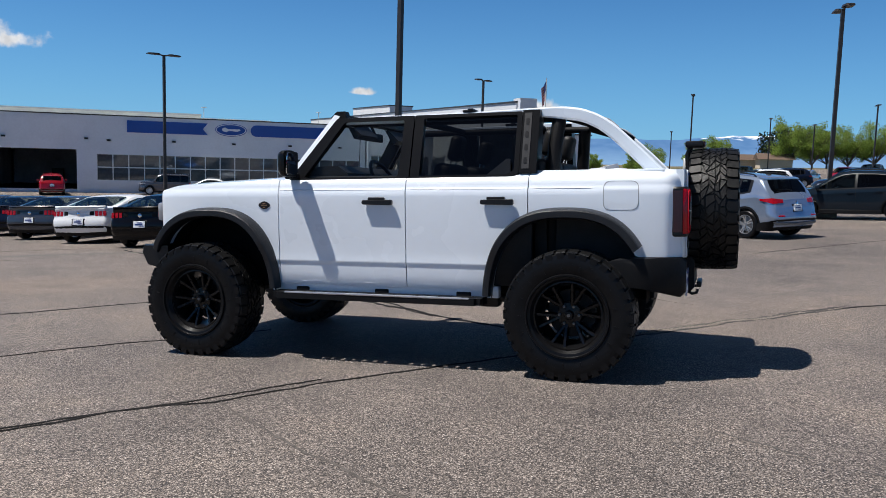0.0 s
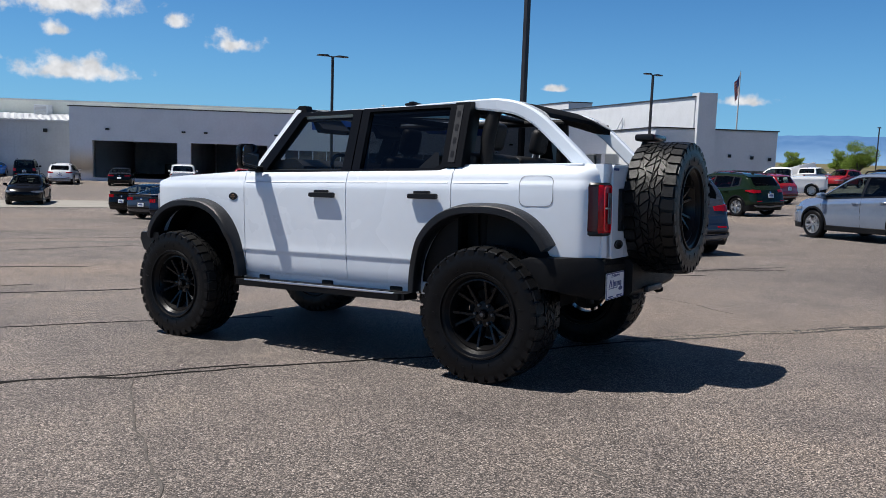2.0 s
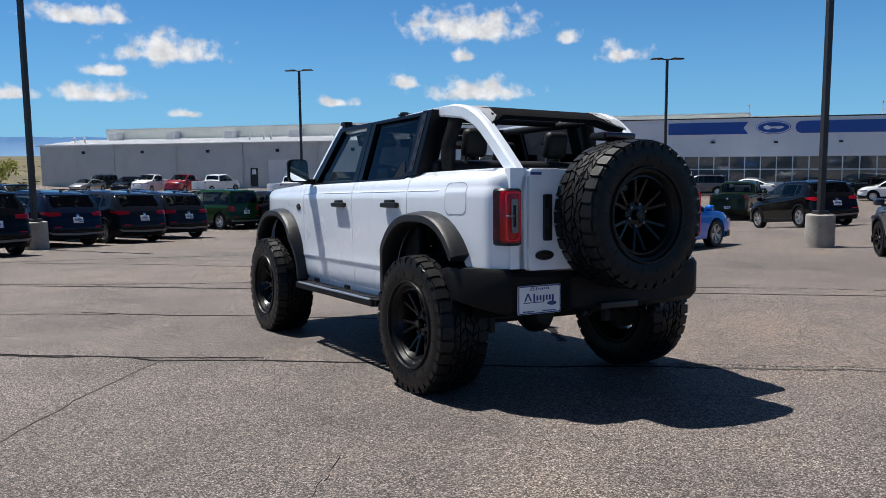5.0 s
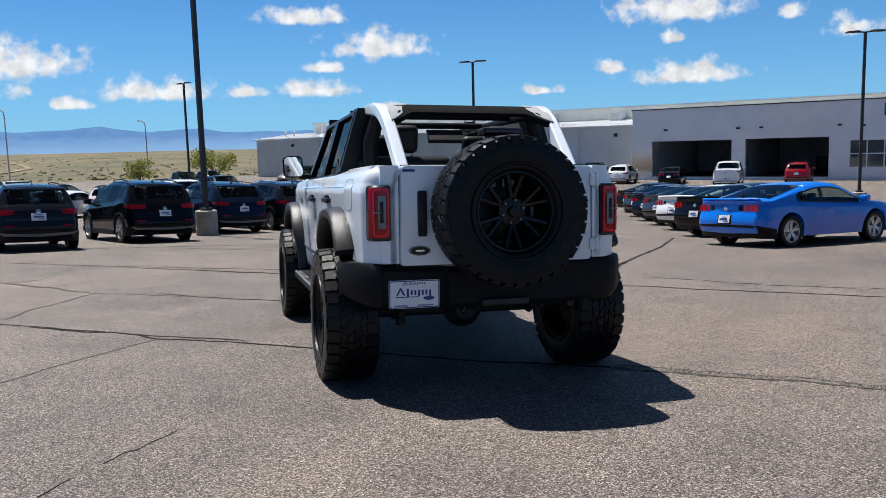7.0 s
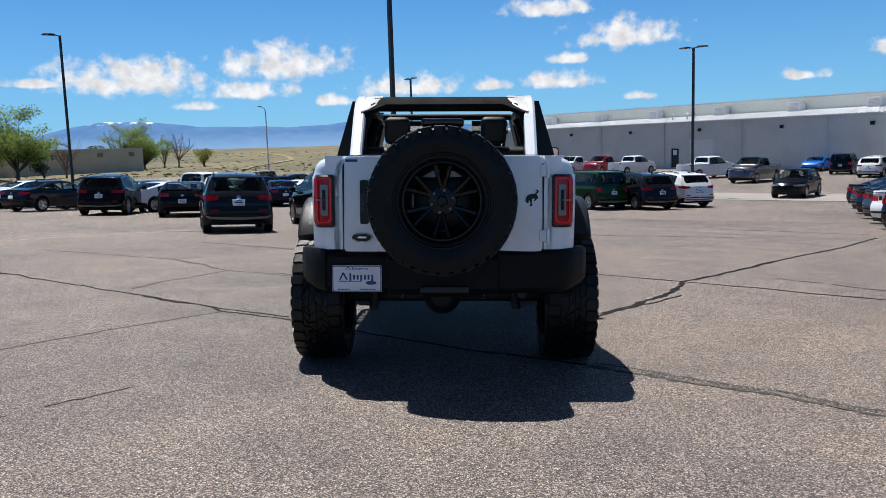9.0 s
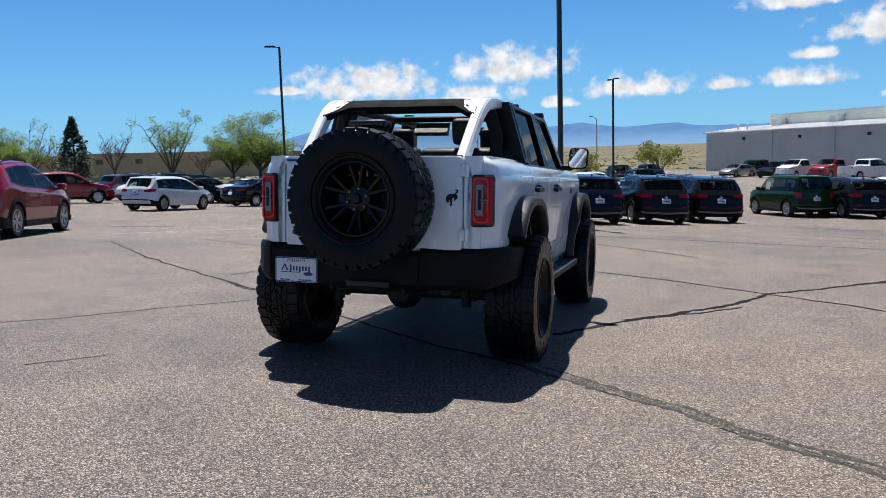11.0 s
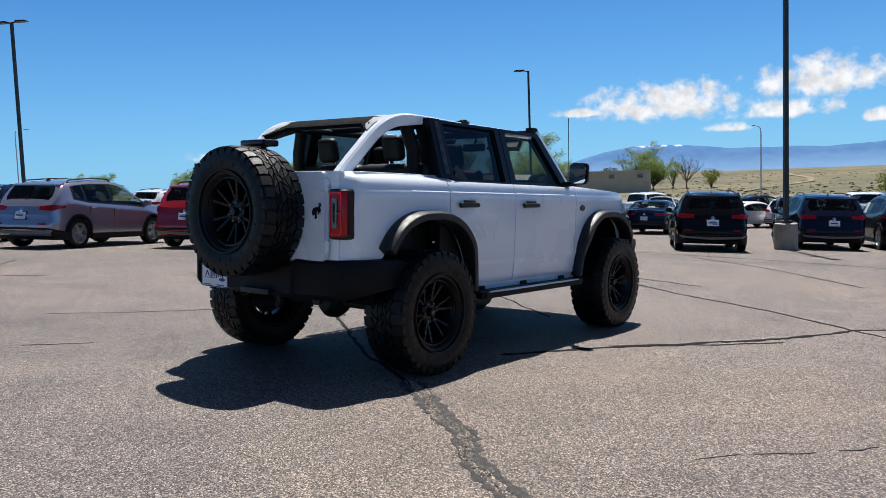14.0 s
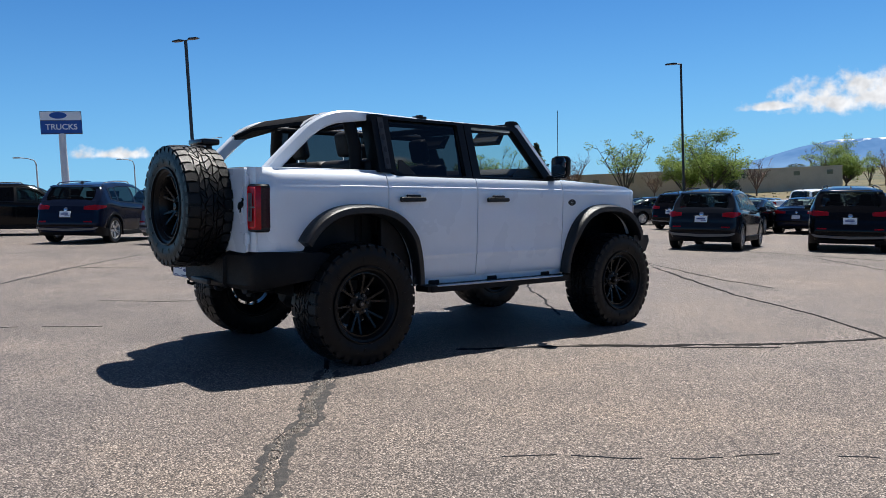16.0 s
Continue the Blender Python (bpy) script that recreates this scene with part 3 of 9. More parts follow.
def wheel(parent, m, name="wheel", lugs=True):
    """A wheel whose outer face looks along local +Y."""
    global TYRE
    if TYRE is None:
        TYRE = [tyre_mesh(), tread_mesh(), rim_mesh(), spoke_mesh()]
        TYRE = [part(n, b, mt) for n, b, mt in zip(("tyre", "tread", "rim", "spoke"), TYRE, (RUBBER, [TREAD_RUBBER, RUBBER], GLOSS_BLACK, GLOSS_BLACK))]
        hub = bmesh.new()
        lathe(hub, [(0.001, 0.098), (0.026, 0.096), (0.031, 0.085), (0.033, 0.066), (0.082, 0.06), (0.086, 0.045), (0.086, -0.02), (0.001, -0.02)], "Y", 28)
        TYRE.append(part("hub", hub, GLOSS_BLACK))
        nut = bmesh.new()
        lathe(nut, [(0.001, 0.082), (0.008, 0.081), (0.0105, 0.077), (0.0105, 0.05)], "Y", 8)
        TYRE.append(part("lug_nut", nut, NUT_STEEL))
        disc = bmesh.new()
        lathe(disc, [(0.05, -0.03), (0.165, -0.03), (0.165, -0.055), (0.05, -0.055)], "Y", 32, closed=True)
        TYRE.append(part("brake_disc", disc, DARK_STEEL))
        cap = bmesh.new()
        lathe(cap, [(0.001, 0.1), (0.012, 0.1), (0.013, 0.096)], "Y", 16)
        TYRE.append(part("centre_mark", cap, NUT_STEEL))
        for o in TYRE:
            scene.collection.objects.unlink(o)
    w = new(name, TYRE[2].data)
    w.parent, w.matrix_local = parent, m
    w["label"] = "black split-spoke alloy wheel in a chunky off-road tyre"

    def sub(i, rot=0.0, pos=(0, 0, 0), label=""):
        o = new(TYRE[i].name.split(".")[0], TYRE[i].data)
        o.parent = w
        o.matrix_local = Matrix.Translation(pos) @ Matrix.Rotation(rot, 4, "Y")
        if label:
            o["label"] = label
        return o

    sub(0)
    tread = sub(1, label="blocky all-terrain tread")
    tread["kind"] = "stuff"
    for k in range(6):
        sub(3, 2 * math.pi * k / 6 + 0.2)
    sub(4)
    for k in range(6):
        a = 2 * math.pi * k / 6
        sub(5, 0, (0.066 * math.cos(a), 0, 0.066 * math.sin(a)), "steel lug nut")
    if lugs:
        sub(6)
        sub(7, label="pale centre mark")
    return w


def rounded(pts, r, n=5):
    """Rounds the corners of a 2D outline."""
    out = []
    k = len(pts)
    for i in range(k):
        a, b, c = Vector(pts[i - 1]), Vector(pts[i]), Vector(pts[(i + 1) % k])
        d1, d2 = (a - b), (c - b)
        q = min(r, d1.length * 0.45, d2.length * 0.45)
        p1, p2 = b + d1.normalized() * q, b + d2.normalized() * q
        for j in range(n + 1):
            t = j / n
            out.append(tuple(p1 * (1 - t) ** 2 + b * 2 * t * (1 - t) + p2 * t * t))
    return out


def window_frame(bm, outline, inner, place, thick=0.03):
    """A flat frame between two outlines with the same number of points; place maps (u, v, depth) to space."""
    o0, o1 = [bm.verts.new(place(*p, 0)) for p in outline], [bm.verts.new(place(*p, thick)) for p in outline]
    i0, i1 = [bm.verts.new(place(*p, 0)) for p in inner], [bm.verts.new(place(*p, thick)) for p in inner]
    n = len(outline)
    for k in range(n):
        j = (k + 1) % n
        for a, b in ((o0, i0), (i1, o1), (o1, o0), (i0, i1)):
            bm.faces.new((a[k], a[j], b[j], b[k]))


def build_offroader():
    root = thing("off_road_vehicle", LOT, "white lifted four-door open-top off-roader with black trim and spare wheel", "car")
    P = lambda name, bm, mat, label="", parent=root, smooth=38.0: part(name, bm, mat, parent, label, smooth)

    # greenhouse side plane: leans inwards with height
    def gy(z):
        return 0.815 - (z - 1.37) * 0.30

    for sgn, word in ((1, "left"), (-1, "right")):
        fender = P("front_fender", side_panel(2.262, 3.45, sgn), WHITE_PAINT)
        front = P("front_door", side_panel(1.213, 2.254, sgn), WHITE_PAINT)
        rear = P("rear_door", side_panel(0.305, 1.205, sgn), WHITE_PAINT)
        quarter = P("quarter_panel", side_panel(-0.735, 0.297, sgn), WHITE_PAINT)
        P("fender_flare", flare(FRONT_ARCH, sgn, math.pi * 0.16, math.pi * 0.985), GREY_TRIM, "weathered black plastic arch flare")
        P("fender_flare", flare(REAR_ARCH, sgn, math.pi * 0.015, math.pi * 0.80), GREY_TRIM, "weathered black plastic arch flare")
        for c in (REAR_ARCH, FRONT_ARCH):
            P("wheel_liner", liner(c, sgn), MATT_BLACK)
        # thin styling rib below the belt
        for x0, x1, p in ((0.33, 1.19, rear), (1.23, 2.24, front), (-0.13, 0.28, quarter)):
            bm = bmesh.new()
            loft(bm, [[(x, sgn * 0.864, 1.2885), (x, sgn * 0.8688, 1.2915), (x, sgn * 0.8662, 1.2955), (x, sgn * 0.855, 1.300)] for x in (x0, x0 + 0.02, x1 - 0.02, x1)])
            P("styling_rib", bm, WHITE_PAINT, parent=p)
        # door handles in their cups
        for hx, p in ((1.42, front), (0.515, rear)):
            bm = bmesh.new()
            loft(bm, [[(u, sgn * d, 1.197 + (v - 1.197) * k) for u, v in rounded([(hx - 0.118, 1.178), (hx + 0.118, 1.182), (hx + 0.118, 1.216), (hx - 0.118, 1.218)], 0.012)] for d, k in ((0.882, 0.9), (0.888, 1.0), (0.902, 1.0), (0.908, 0.8))])
            box(bm, hx - 0.055, hx + 0.075, sgn * 0.872, sgn * 0.90, 1.212, 1.236, 0.008)
            box(bm, hx - 0.10, hx - 0.055, sgn * 0.85, sgn * 0.885, 1.184, 1.21)
            box(bm, hx + 0.055, hx + 0.10, sgn * 0.85, sgn * 0.885, 1.184, 1.21)
            P("door_handle", bm, SATIN_BLACK, "black pull handle", p)
            bm = bmesh.new()
            outline = rounded([(hx - 0.07, 1.115), (hx + 0.085, 1.115), (hx + 0.09, 1.235), (hx - 0.075, 1.235)], 0.04)
            inner = [(hx + (u - hx) * 0.93, 1.175 + (v - 1.175) * 0.93) for u, v in outline]
            window_frame(bm, outline, inner, lambda u, v, d: (u, sgn * (0.868 + d * 0.2), v), 0.012)
            P("handle_cup", bm, WHITE_PAINT, parent=p)
        # round fender emblem
        bm = bmesh.new()
        prism(bm, [(2.38 + 0.043 * math.cos(a) * (1.15 if abs(math.cos(a)) > 0.8 else 1), 1.178 + 0.030 * math.sin(a)) for a in [2 * math.pi * k / 18 for k in range(18)]], "Y", sgn * 0.862, sgn * 0.874)
        b = P("fender_emblem", bm, SATIN_BLACK, "dark oval trim emblem", fender)
        bm = bmesh.new()
        for dz in (-0.016, 0.0, 0.014):
            box(bm, 2.355 + abs(dz), 2.405 - abs(dz), sgn * 0.872, sgn * 0.877, 1.175 + dz, 1.181 + dz)
        P("emblem_bar", bm, material("copper_mark", (0.35, 0.2, 0.1), 0.35, 0.6) if sgn > 0 else CHROME, "", b)
        # rocker and step board
        bm = bmesh.new()
        box(bm, 0.52, 2.35, sgn * 0.74, sgn * 0.822, 0.515, 0.60, 0.012)
        P("rocker_panel", bm, WHITE_PAINT)
        bm = bmesh.new()
        prism(bm, rounded([(0.60, sgn * 0.80), (0.63, sgn * 0.885), (2.27, sgn * 0.885), (2.30, sgn * 0.80)], 0.03), "Z", 0.475, 0.525)
        prism(bm, rounded([(0.645, sgn * 0.945), (0.66, sgn * 0.97), (2.22, sgn * 0.97), (2.245, sgn * 0.945)], 0.01), "Z", 0.475, 0.525)
        for x0, x1 in ((0.62, 0.76), (1.40, 1.50), (2.12, 2.27)):
            box(bm, x0, x1, sgn * 0.88, sgn * 0.95, 0.477, 0.523)
        step = P("running_board", bm, BLACK_TRIM, "black step board with open slots")
        for x0, n in ((0.775, 7), (1.515, 7)):
            for i in range(n):
                x = x0 + i * 0.0885
                bm = bmesh.new()
                box(bm, x, x + 0.056, sgn * 0.875, sgn * 0.955, 0.50, 0.528, 0.004, 1)
                P("tread_strip", bm, GREY_TRIM, parent=step)
        bm = bmesh.new()
        tube(bm, [(0.70, sgn * 0.962, 0.522), (1.4, sgn * 0.966, 0.524), (2.16, sgn * 0.962, 0.522)], 0.009, 8)
        P("step_edge", bm, ALLOY, "bright metal edge", step)
        for x in (0.78, 1.42, 2.08):
            bm = bmesh.new()
            box(bm, x - 0.055, x + 0.055, sgn * 0.70, sgn * 0.832, 0.500, 0.555, 0.008)
            P("step_bracket", bm, BLACK_TRIM, parent=step)
        # black door frames with their glass
        place = lambda u, v, d: (u, sgn * (gy(v) + 0.012 - d), v)
        fo = rounded([(2.185, 1.366), (1.20, 1.366), (1.20, 1.838), (1.835, 1.838)], 0.012, 4)
        fi = rounded([(2.06, 1.385), (1.285, 1.385), (1.275, 1.808), (1.765, 1.808)], 0.025, 4)
        bm = bmesh.new()
        window_frame(bm, fo, fi, place, 0.05)
        P("window_frame", bm, FRAME_BLACK, "black window surround", front)
        bm = bmesh.new()
        bm.faces.new([bm.verts.new(place(u, v, 0.025)) for u, v in [(2.07, 1.38), (1.27, 1.38), (1.26, 1.815), (1.78, 1.815)]])
        g = P("window_glass", bm, CLEAR, "clear door glass", front)
        g.visible_shadow = False
        ro = rounded([(1.19, 1.366), (0.43, 1.372), (0.38, 1.40), (0.38, 1.838), (1.19, 1.838)], 0.012, 4)
        ri = rounded([(1.12, 1.385), (0.47, 1.392), (0.415, 1.42), (0.415, 1.815), (1.12, 1.815)], 0.014, 4)
        bm = bmesh.new()
        window_frame(bm, ro, ri, place, 0.05)
        P("window_frame", bm, FRAME_BLACK, "black window surround", rear)
        bm = bmesh.new()
        bm.faces.new([bm.verts.new(place(u, v, 0.025)) for u, v in [(1.11, 1.38), (0.46, 1.385), (0.42, 1.42), (0.42, 1.815), (1.11, 1.815)]])
        g = P("window_glass", bm, TINTED, "dark tinted door glass", rear)
        g.visible_shadow = False
        bm = bmesh.new()   # grey corner triangle behind the rear glass
        prism(bm, [(0.62, 1.385), (0.44, 1.392), (0.44, 1.50), (0.47, 1.50)], "Y", sgn * 0.80, sgn * 0.806)
        P("glass_corner", bm, GREY_TRIM, parent=rear)
        # slotted black post behind the rear door
        bm = bmesh.new()
        loft(bm, [[(0.375, sgn * (gy(z) + 0.02), z), (0.255, sgn * (gy(z) + 0.015), z), (0.255, sgn * (gy(z) - 0.13), z), (0.375, sgn * (gy(z) - 0.13), z)] for z in (1.40, 1.55, 1.70, 1.80, 1.845)])
        post = P("roof_post", bm, FRAME_BLACK, "black slotted roof post")
        bm = bmesh.new()
        loft(bm, [[(0.360, sgn * (gy(z) + 0.0225), z), (0.308, sgn * (gy(z) + 0.0215), z), (0.308, sgn * (gy(z) + 0.01), z), (0.360, sgn * (gy(z) + 0.01), z)] for z in (1.43, 1.55, 1.70, 1.825)])
        plate_ = P("slot_plate", bm, POST_GREY, "grey slotted plate", post)
        for k in range(4):
            z = 1.465 + 0.092 * k
            bm = bmesh.new()
            loft(bm, [[(u, sgn * (gy(v) + d), v) for u, v in rounded([(0.322, z), (0.347, z), (0.347, z + 0.045), (0.322, z + 0.045)], 0.008, 3)] for d in (0.018, 0.0236)])
            P("slot", bm, SATIN_BLACK, "", plate_)
        # white A-pillar
        bm = bmesh.new()
        rings = []
        for t in (0, 0.3, 0.6, 0.9, 1.0):
            x, z = 2.235 + (1.865 - 2.235) * t, 1.355 + (1.868 - 1.355) * t
            y = gy(z) + 0.008
            rings.append([(x, sgn * y, z), (x - 0.048, sgn * (y + 0.004), z - 0.012), (x - 0.048, sgn * (y - 0.05), z - 0.012), (x + 0.012, sgn * (y - 0.06), z + 0.01)])
        loft(bm, rings)
        P("windscreen_pillar", bm, WHITE_PAINT)
        bm = bmesh.new()
        loft(bm, [[(x + 0.008, sgn * (gy(z) - 0.056), z), (x - 0.10, sgn * (gy(z) - 0.045), z - 0.02), (x - 0.10, sgn * (gy(z) - 0.085), z - 0.02), (x + 0.004, sgn * (gy(z) - 0.11), z)] for x, z in ((2.225, 1.36), (2.04, 1.612), (1.86, 1.862))])
        P("pillar_trim", bm, CLOTH, "black inner pillar trim")
        # white roof rail that sweeps down to the tub
        path = [(1.83, 1.842), (1.4, 1.846), (0.8, 1.852), (0.40, 1.862), (0.16, 1.868), (0.05, 1.862), (-0.05, 1.842), (-0.15, 1.80), (-0.25, 1.735), (-0.36, 1.635), (-0.47, 1.53), (-0.575, 1.425), (-0.60, 1.40)]
        fine = []
        for i in range(len(path) - 1):
            p0, p1, p2, p3 = (Vector(path[max(0, min(len(path) - 1, i + k))]) for k in (-1, 0, 1, 2))
            for k in range(4):
                t = k / 4
                fine.append(tuple(0.5 * (2 * p1 + (p2 - p0) * t + (2 * p0 - 5 * p1 + 4 * p2 - p3) * t * t + (3 * p1 - p0 - 3 * p2 + p3) * t ** 3)))
        path = fine + [path[-1]]
        bm = bmesh.new()
        rings = []
        for i, (x, z) in enumerate(path):
            a, b = path[max(i - 1, 0)], path[min(i + 1, len(path) - 1)]
            d = Vector((b[0] - a[0], b[1] - a[1])).normalized()
            n = Vector((d.y, -d.x))
            y = interp(x, [(-0.6, 0.60), (0.05, 0.625), (0.4, 0.645), (1.83, 0.668)])
            w, t = 0.075, interp(x, [(-0.6, 0.046), (0.1, 0.045), (0.3, 0.032), (1.83, 0.026)])
            c = Vector((x, z))
            up, dn = c + n * 0.0, c - n * 2 * t
            ring = []
            for u, yy in ((0.0, y - w * 0.85), (0.12, y - w), (0.88, y - w), (1.0, y - w * 0.85), (1.0, y - 0.012), (0.85, y + 0.0), (0.15, y + 0.0), (0.0, y - 0.016)):
                q = up + (dn - up) * u
                ring.append((q.x, sgn * yy, q.y))
            rings.append(ring)
        loft(bm, rings)
        P("roof_rail", bm, WHITE_PAINT, "white roof rail sweeping down to the tub")
        bm = bmesh.new()   # roof latch
        box(bm, 0.74, 0.84, sgn * 0.575, sgn * 0.65, 1.85, 1.868, 0.006)
        box(bm, 0.76, 0.80, sgn * 0.60, sgn * 0.655, 1.86, 1.877, 0.005)
        P("roof_latch", bm, SATIN_BLACK, "black roof latch")
        # door mirror
        bm = bmesh.new()
        box(bm, 2.10, 2.17, sgn * 0.80, sgn * 0.92, 1.375, 1.42, 0.012)
        mirror = P("mirror_arm", bm, BLACK_TRIM)
        bm = bmesh.new()
        prof = rounded([(sgn * 0.875, 1.39), (sgn * 1.06, 1.39), (sgn * 1.07, 1.585), (sgn * 0.89, 1.59)], 0.045)
        cy, cz = sgn * 0.97, 1.49
        rings = [[(x, cy + (u - cy) * k, cz + (v - cz) * k) for u, v in prof] for x, k in ((2.088, 0.97), (2.092, 1.0), (2.12, 1.0), (2.145, 0.86), (2.156, 0.6))]
        loft(bm, rings)
        P("mirror_housing", bm, GLOSS_BLACK, "black mirror housing", mirror)
        bm = bmesh.new()
        prism(bm, [(cy + (u - cy) * 0.88, cz + (v - cz) * 0.88) for u, v in prof], "X", 2.078, 2.084)
        for v in bm.verts:   # tipped a little towards the ground
            v.co.x -= (v.co.z - cz) * 0.10 + 0.010
        P("mirror_glass", bm, MIRROR, "mirror glass", mirror)
        # tail lamp wrapping the corner
        bm = bmesh.new()
        rows = []
        for z, pad in ((0.955, 0.012), (0.965, 0.0), (1.12, 0.0), (1.272, 0.0), (1.284, 0.012)):
            rows.append([(-0.615, sgn * (0.815 - pad), z), (-0.63, sgn * (0.828 - pad), z), (-0.70, sgn * (0.824 - pad), z), (-0.742 + pad * 0.5, sgn * (0.80 - pad), z), (-0.757 + pad, sgn * (0.755), z),
                         (-0.757 + pad, sgn * (0.68 + pad), z), (-0.735, sgn * (0.672 + pad), z), (-0.66, sgn * 0.70, z)])
        loft(bm, rows)
        lamp = P("tail_lamp", bm, SATIN_BLACK, "black-framed red tail lamp")
        bm = bmesh.new()
        rows = [[(-0.722, sgn * 0.8255, z), (-0.747, sgn * 0.806, z), (-0.762, sgn * 0.755, z), (-0.762, sgn * 0.687, z), (-0.74, sgn * 0.687, z), (-0.72, sgn * 0.79, z)] for z in (0.974, 0.990, 1.255, 1.270)]
        rows[0] = [(x, y * (0.985 if abs(y) > 0.7 else 1.01), z) for x, y, z in rows[0]]
        rows[-1] = [(x, y * (0.985 if abs(y) > 0.7 else 1.01), z) for x, y, z in rows[-1]]
        loft(bm, rows)
        P("red_lens", bm, RED_LENS, "red lens", lamp)
        bm = bmesh.new()   # smoked side marker
        loft(bm, [[(-0.645, sgn * 0.8285, z), (-0.70, sgn * 0.8265, z), (-0.718, sgn * 0.8185, z), (-0.70, sgn * 0.80, z), (-0.65, sgn * 0.81, z)] for z in (0.985, 1.26)])
        P("side_marker", bm, DEEP_RED, "smoked dark red side marker", lamp)
        bm = bmesh.new()   # bright light guide round the edge of the lens
        ring = rounded([(0.692, 1.0), (0.716, 0.982), (0.792, 0.982), (0.802, 1.0), (0.802, 1.25), (0.785, 1.264), (0.692, 1.264)], 0.012, 3)
        inner = [(0.748 + (u - 0.748) * 0.80, 1.123 + (v - 1.123) * 0.93) for u, v in ring]
        window_frame(bm, ring, inner, lambda u, v, d: (-0.7625 + max(0.0, u - 0.755) * 0.24 - d, sgn * u, v), 0.004)
        P("light_guide", bm, BRIGHT_RED, "bright red light guide", lamp)
        bm = bmesh.new()
        window_frame(bm, rounded([(0.715, 1.03), (0.768, 1.03), (0.768, 1.222), (0.715, 1.222)], 0.008, 3), rounded([(0.731, 1.062), (0.756, 1.062), (0.756, 1.19), (0.731, 1.19)], 0.006, 3), lambda u, v, d: (-0.766 - d, sgn * u, v), 0.006)
        P("reverse_lens", bm, SMOKED_LENS, "clear reversing lens", lamp)
        bm = bmesh.new()
        box(bm, -0.7705, -0.755, sgn * 0.7335, sgn * 0.7535, 1.065, 1.187, 0.003)
        P("lamp_core", bm, SATIN_BLACK, "black lamp core", lamp)
        bm = bmesh.new()
        box(bm, -0.774, -0.76, sgn * 0.745, sgn * 0.802, 1.121, 1.131, 0.002)
        P("lamp_bar", bm, SHUT_LINE, parent=lamp)
        for ob in (lamp, *lamp.children):   # the lamp stands slightly in from the flank
            for v in ob.data.vertices:
                v.co.y = sgn * (0.676 + (abs(v.co.y) - 0.672) * 0.86)
                v.co.z += 0.012
        # front corner lamp edge and bumper end
        bm = bmesh.new()
        box(bm, 3.40, 3.47, sgn * 0.60, sgn * 0.76, 1.05, 1.20, 0.02)
        P("headlamp", bm, CLEAR_LENS, "round headlamp cluster")
        # inner tub wall
        bm = bmesh.new()
        box(bm, -0.70, 0.30, sgn * 0.60, sgn * 0.64, 0.70, 1.405)
        box(bm, 0.29, 2.22, sgn * 0.735, sgn * 0.785, 0.60, 1.395, 0.012)
        P("inner_trim", bm, CLOTH, "black inner trim")
        for x in (0.301, 1.209, 2.258):
            bm = bmesh.new()
            box(bm, x - 0.03, x + 0.03, sgn * 0.79, sgn * 0.815, 0.60 if x > 1 else 1.05, 1.36)
            P("door_jamb", bm, BLACK_TRIM)
    # fuel flap, on one flank only
    bm = bmesh.new()
    fl = rounded([(-0.44, 1.145), (-0.215, 1.145), (-0.215, 1.335), (-0.44, 1.335)], 0.05)
    rows = []
    for i in range(17):
        z = 1.145 + 0.19 * i / 16
        c = max(0.0, 0.05 - min(z - 1.145, 1.335 - z))
        cut = 0.05 - math.sqrt(max(0.0, 0.05 ** 2 - c * c))
        rows.append([(-0.44 + cut + (0.225 - 2 * cut) * k / 8, 0, z) for k in range(9)])
    rows = [[(x, body_half(x, z) + 0.0007, z) for x, _, z in row] for row in rows]
    loft(bm, rows, False, False)
    P("fuel_flap", bm, WHITE_PAINT)
    bm = bmesh.new()
    outer = [(-0.33 + (u + 0.33) * 1.025, 1.24 + (v - 1.24) * 1.03) for u, v in fl]
    window_frame(bm, outer, fl, lambda u, v, d: (u, body_half(u, v) + 0.001 + d, v), 0.0008)
    P("flap_gap", bm, SHUT_LINE)

    # bonnet with a raised middle
    bm = bmesh.new()
    cols = []
    for i in range(25):
        x = 2.25 + (3.44 - 2.25) * i / 24
        row = []
        for j in range(25):
            v = -1 + 2 * j / 24
            top = side_top(x)
            half = body_half(x, top) - 0.004
            z = top + 0.022 * (1 - abs(v) ** 6) + 0.012 * (1 if abs(v) < 0.55 else max(0, 1 - (abs(v) - 0.55) / 0.08)) * min(1, (x - 2.2) / 0.2)
            if x > 3.3:
                z -= 0.09 * ((x - 3.3) / 0.14) ** 2
            row.append((x, v * half, z))
        cols.append(row)
    loft(bm, cols, False, False)
    P("bonnet", bm, WHITE_PAINT)
    # cowl, grille and front wall
    bm = bmesh.new()
    box(bm, 2.12, 2.29, -0.80, 0.80, 1.30, 1.372, 0.01)
    P("cowl", bm, BLACK_TRIM)
    bm = bmesh.new()
    box(bm, 3.36, 3.44, -0.72, 0.72, 0.86, 1.24, 0.02)
    P("grille", bm, BLACK_TRIM)
    bm = bmesh.new()
    loft(bm, [[(x, y, z) for x, z in ((3.30 + o, 0.66), (3.50 + o, 0.70), (3.55 + o, 0.80), (3.53 + o, 0.855), (3.30 + o, 0.855))] for y, o in ((-0.93, -0.06), (-0.86, 0.0), (-0.4, 0.06), (0.4, 0.06), (0.86, 0.0), (0.93, -0.06))])
    P("front_bumper", bm, SATIN_BLACK, "black steel front bumper")
    bm = bmesh.new()
    box(bm, 2.30, 3.34, -0.56, 0.56, 0.62, 1.28, 0.02)
    P("engine_bay", bm, BLACK_TRIM)
    # windscreen
    bm = bmesh.new()
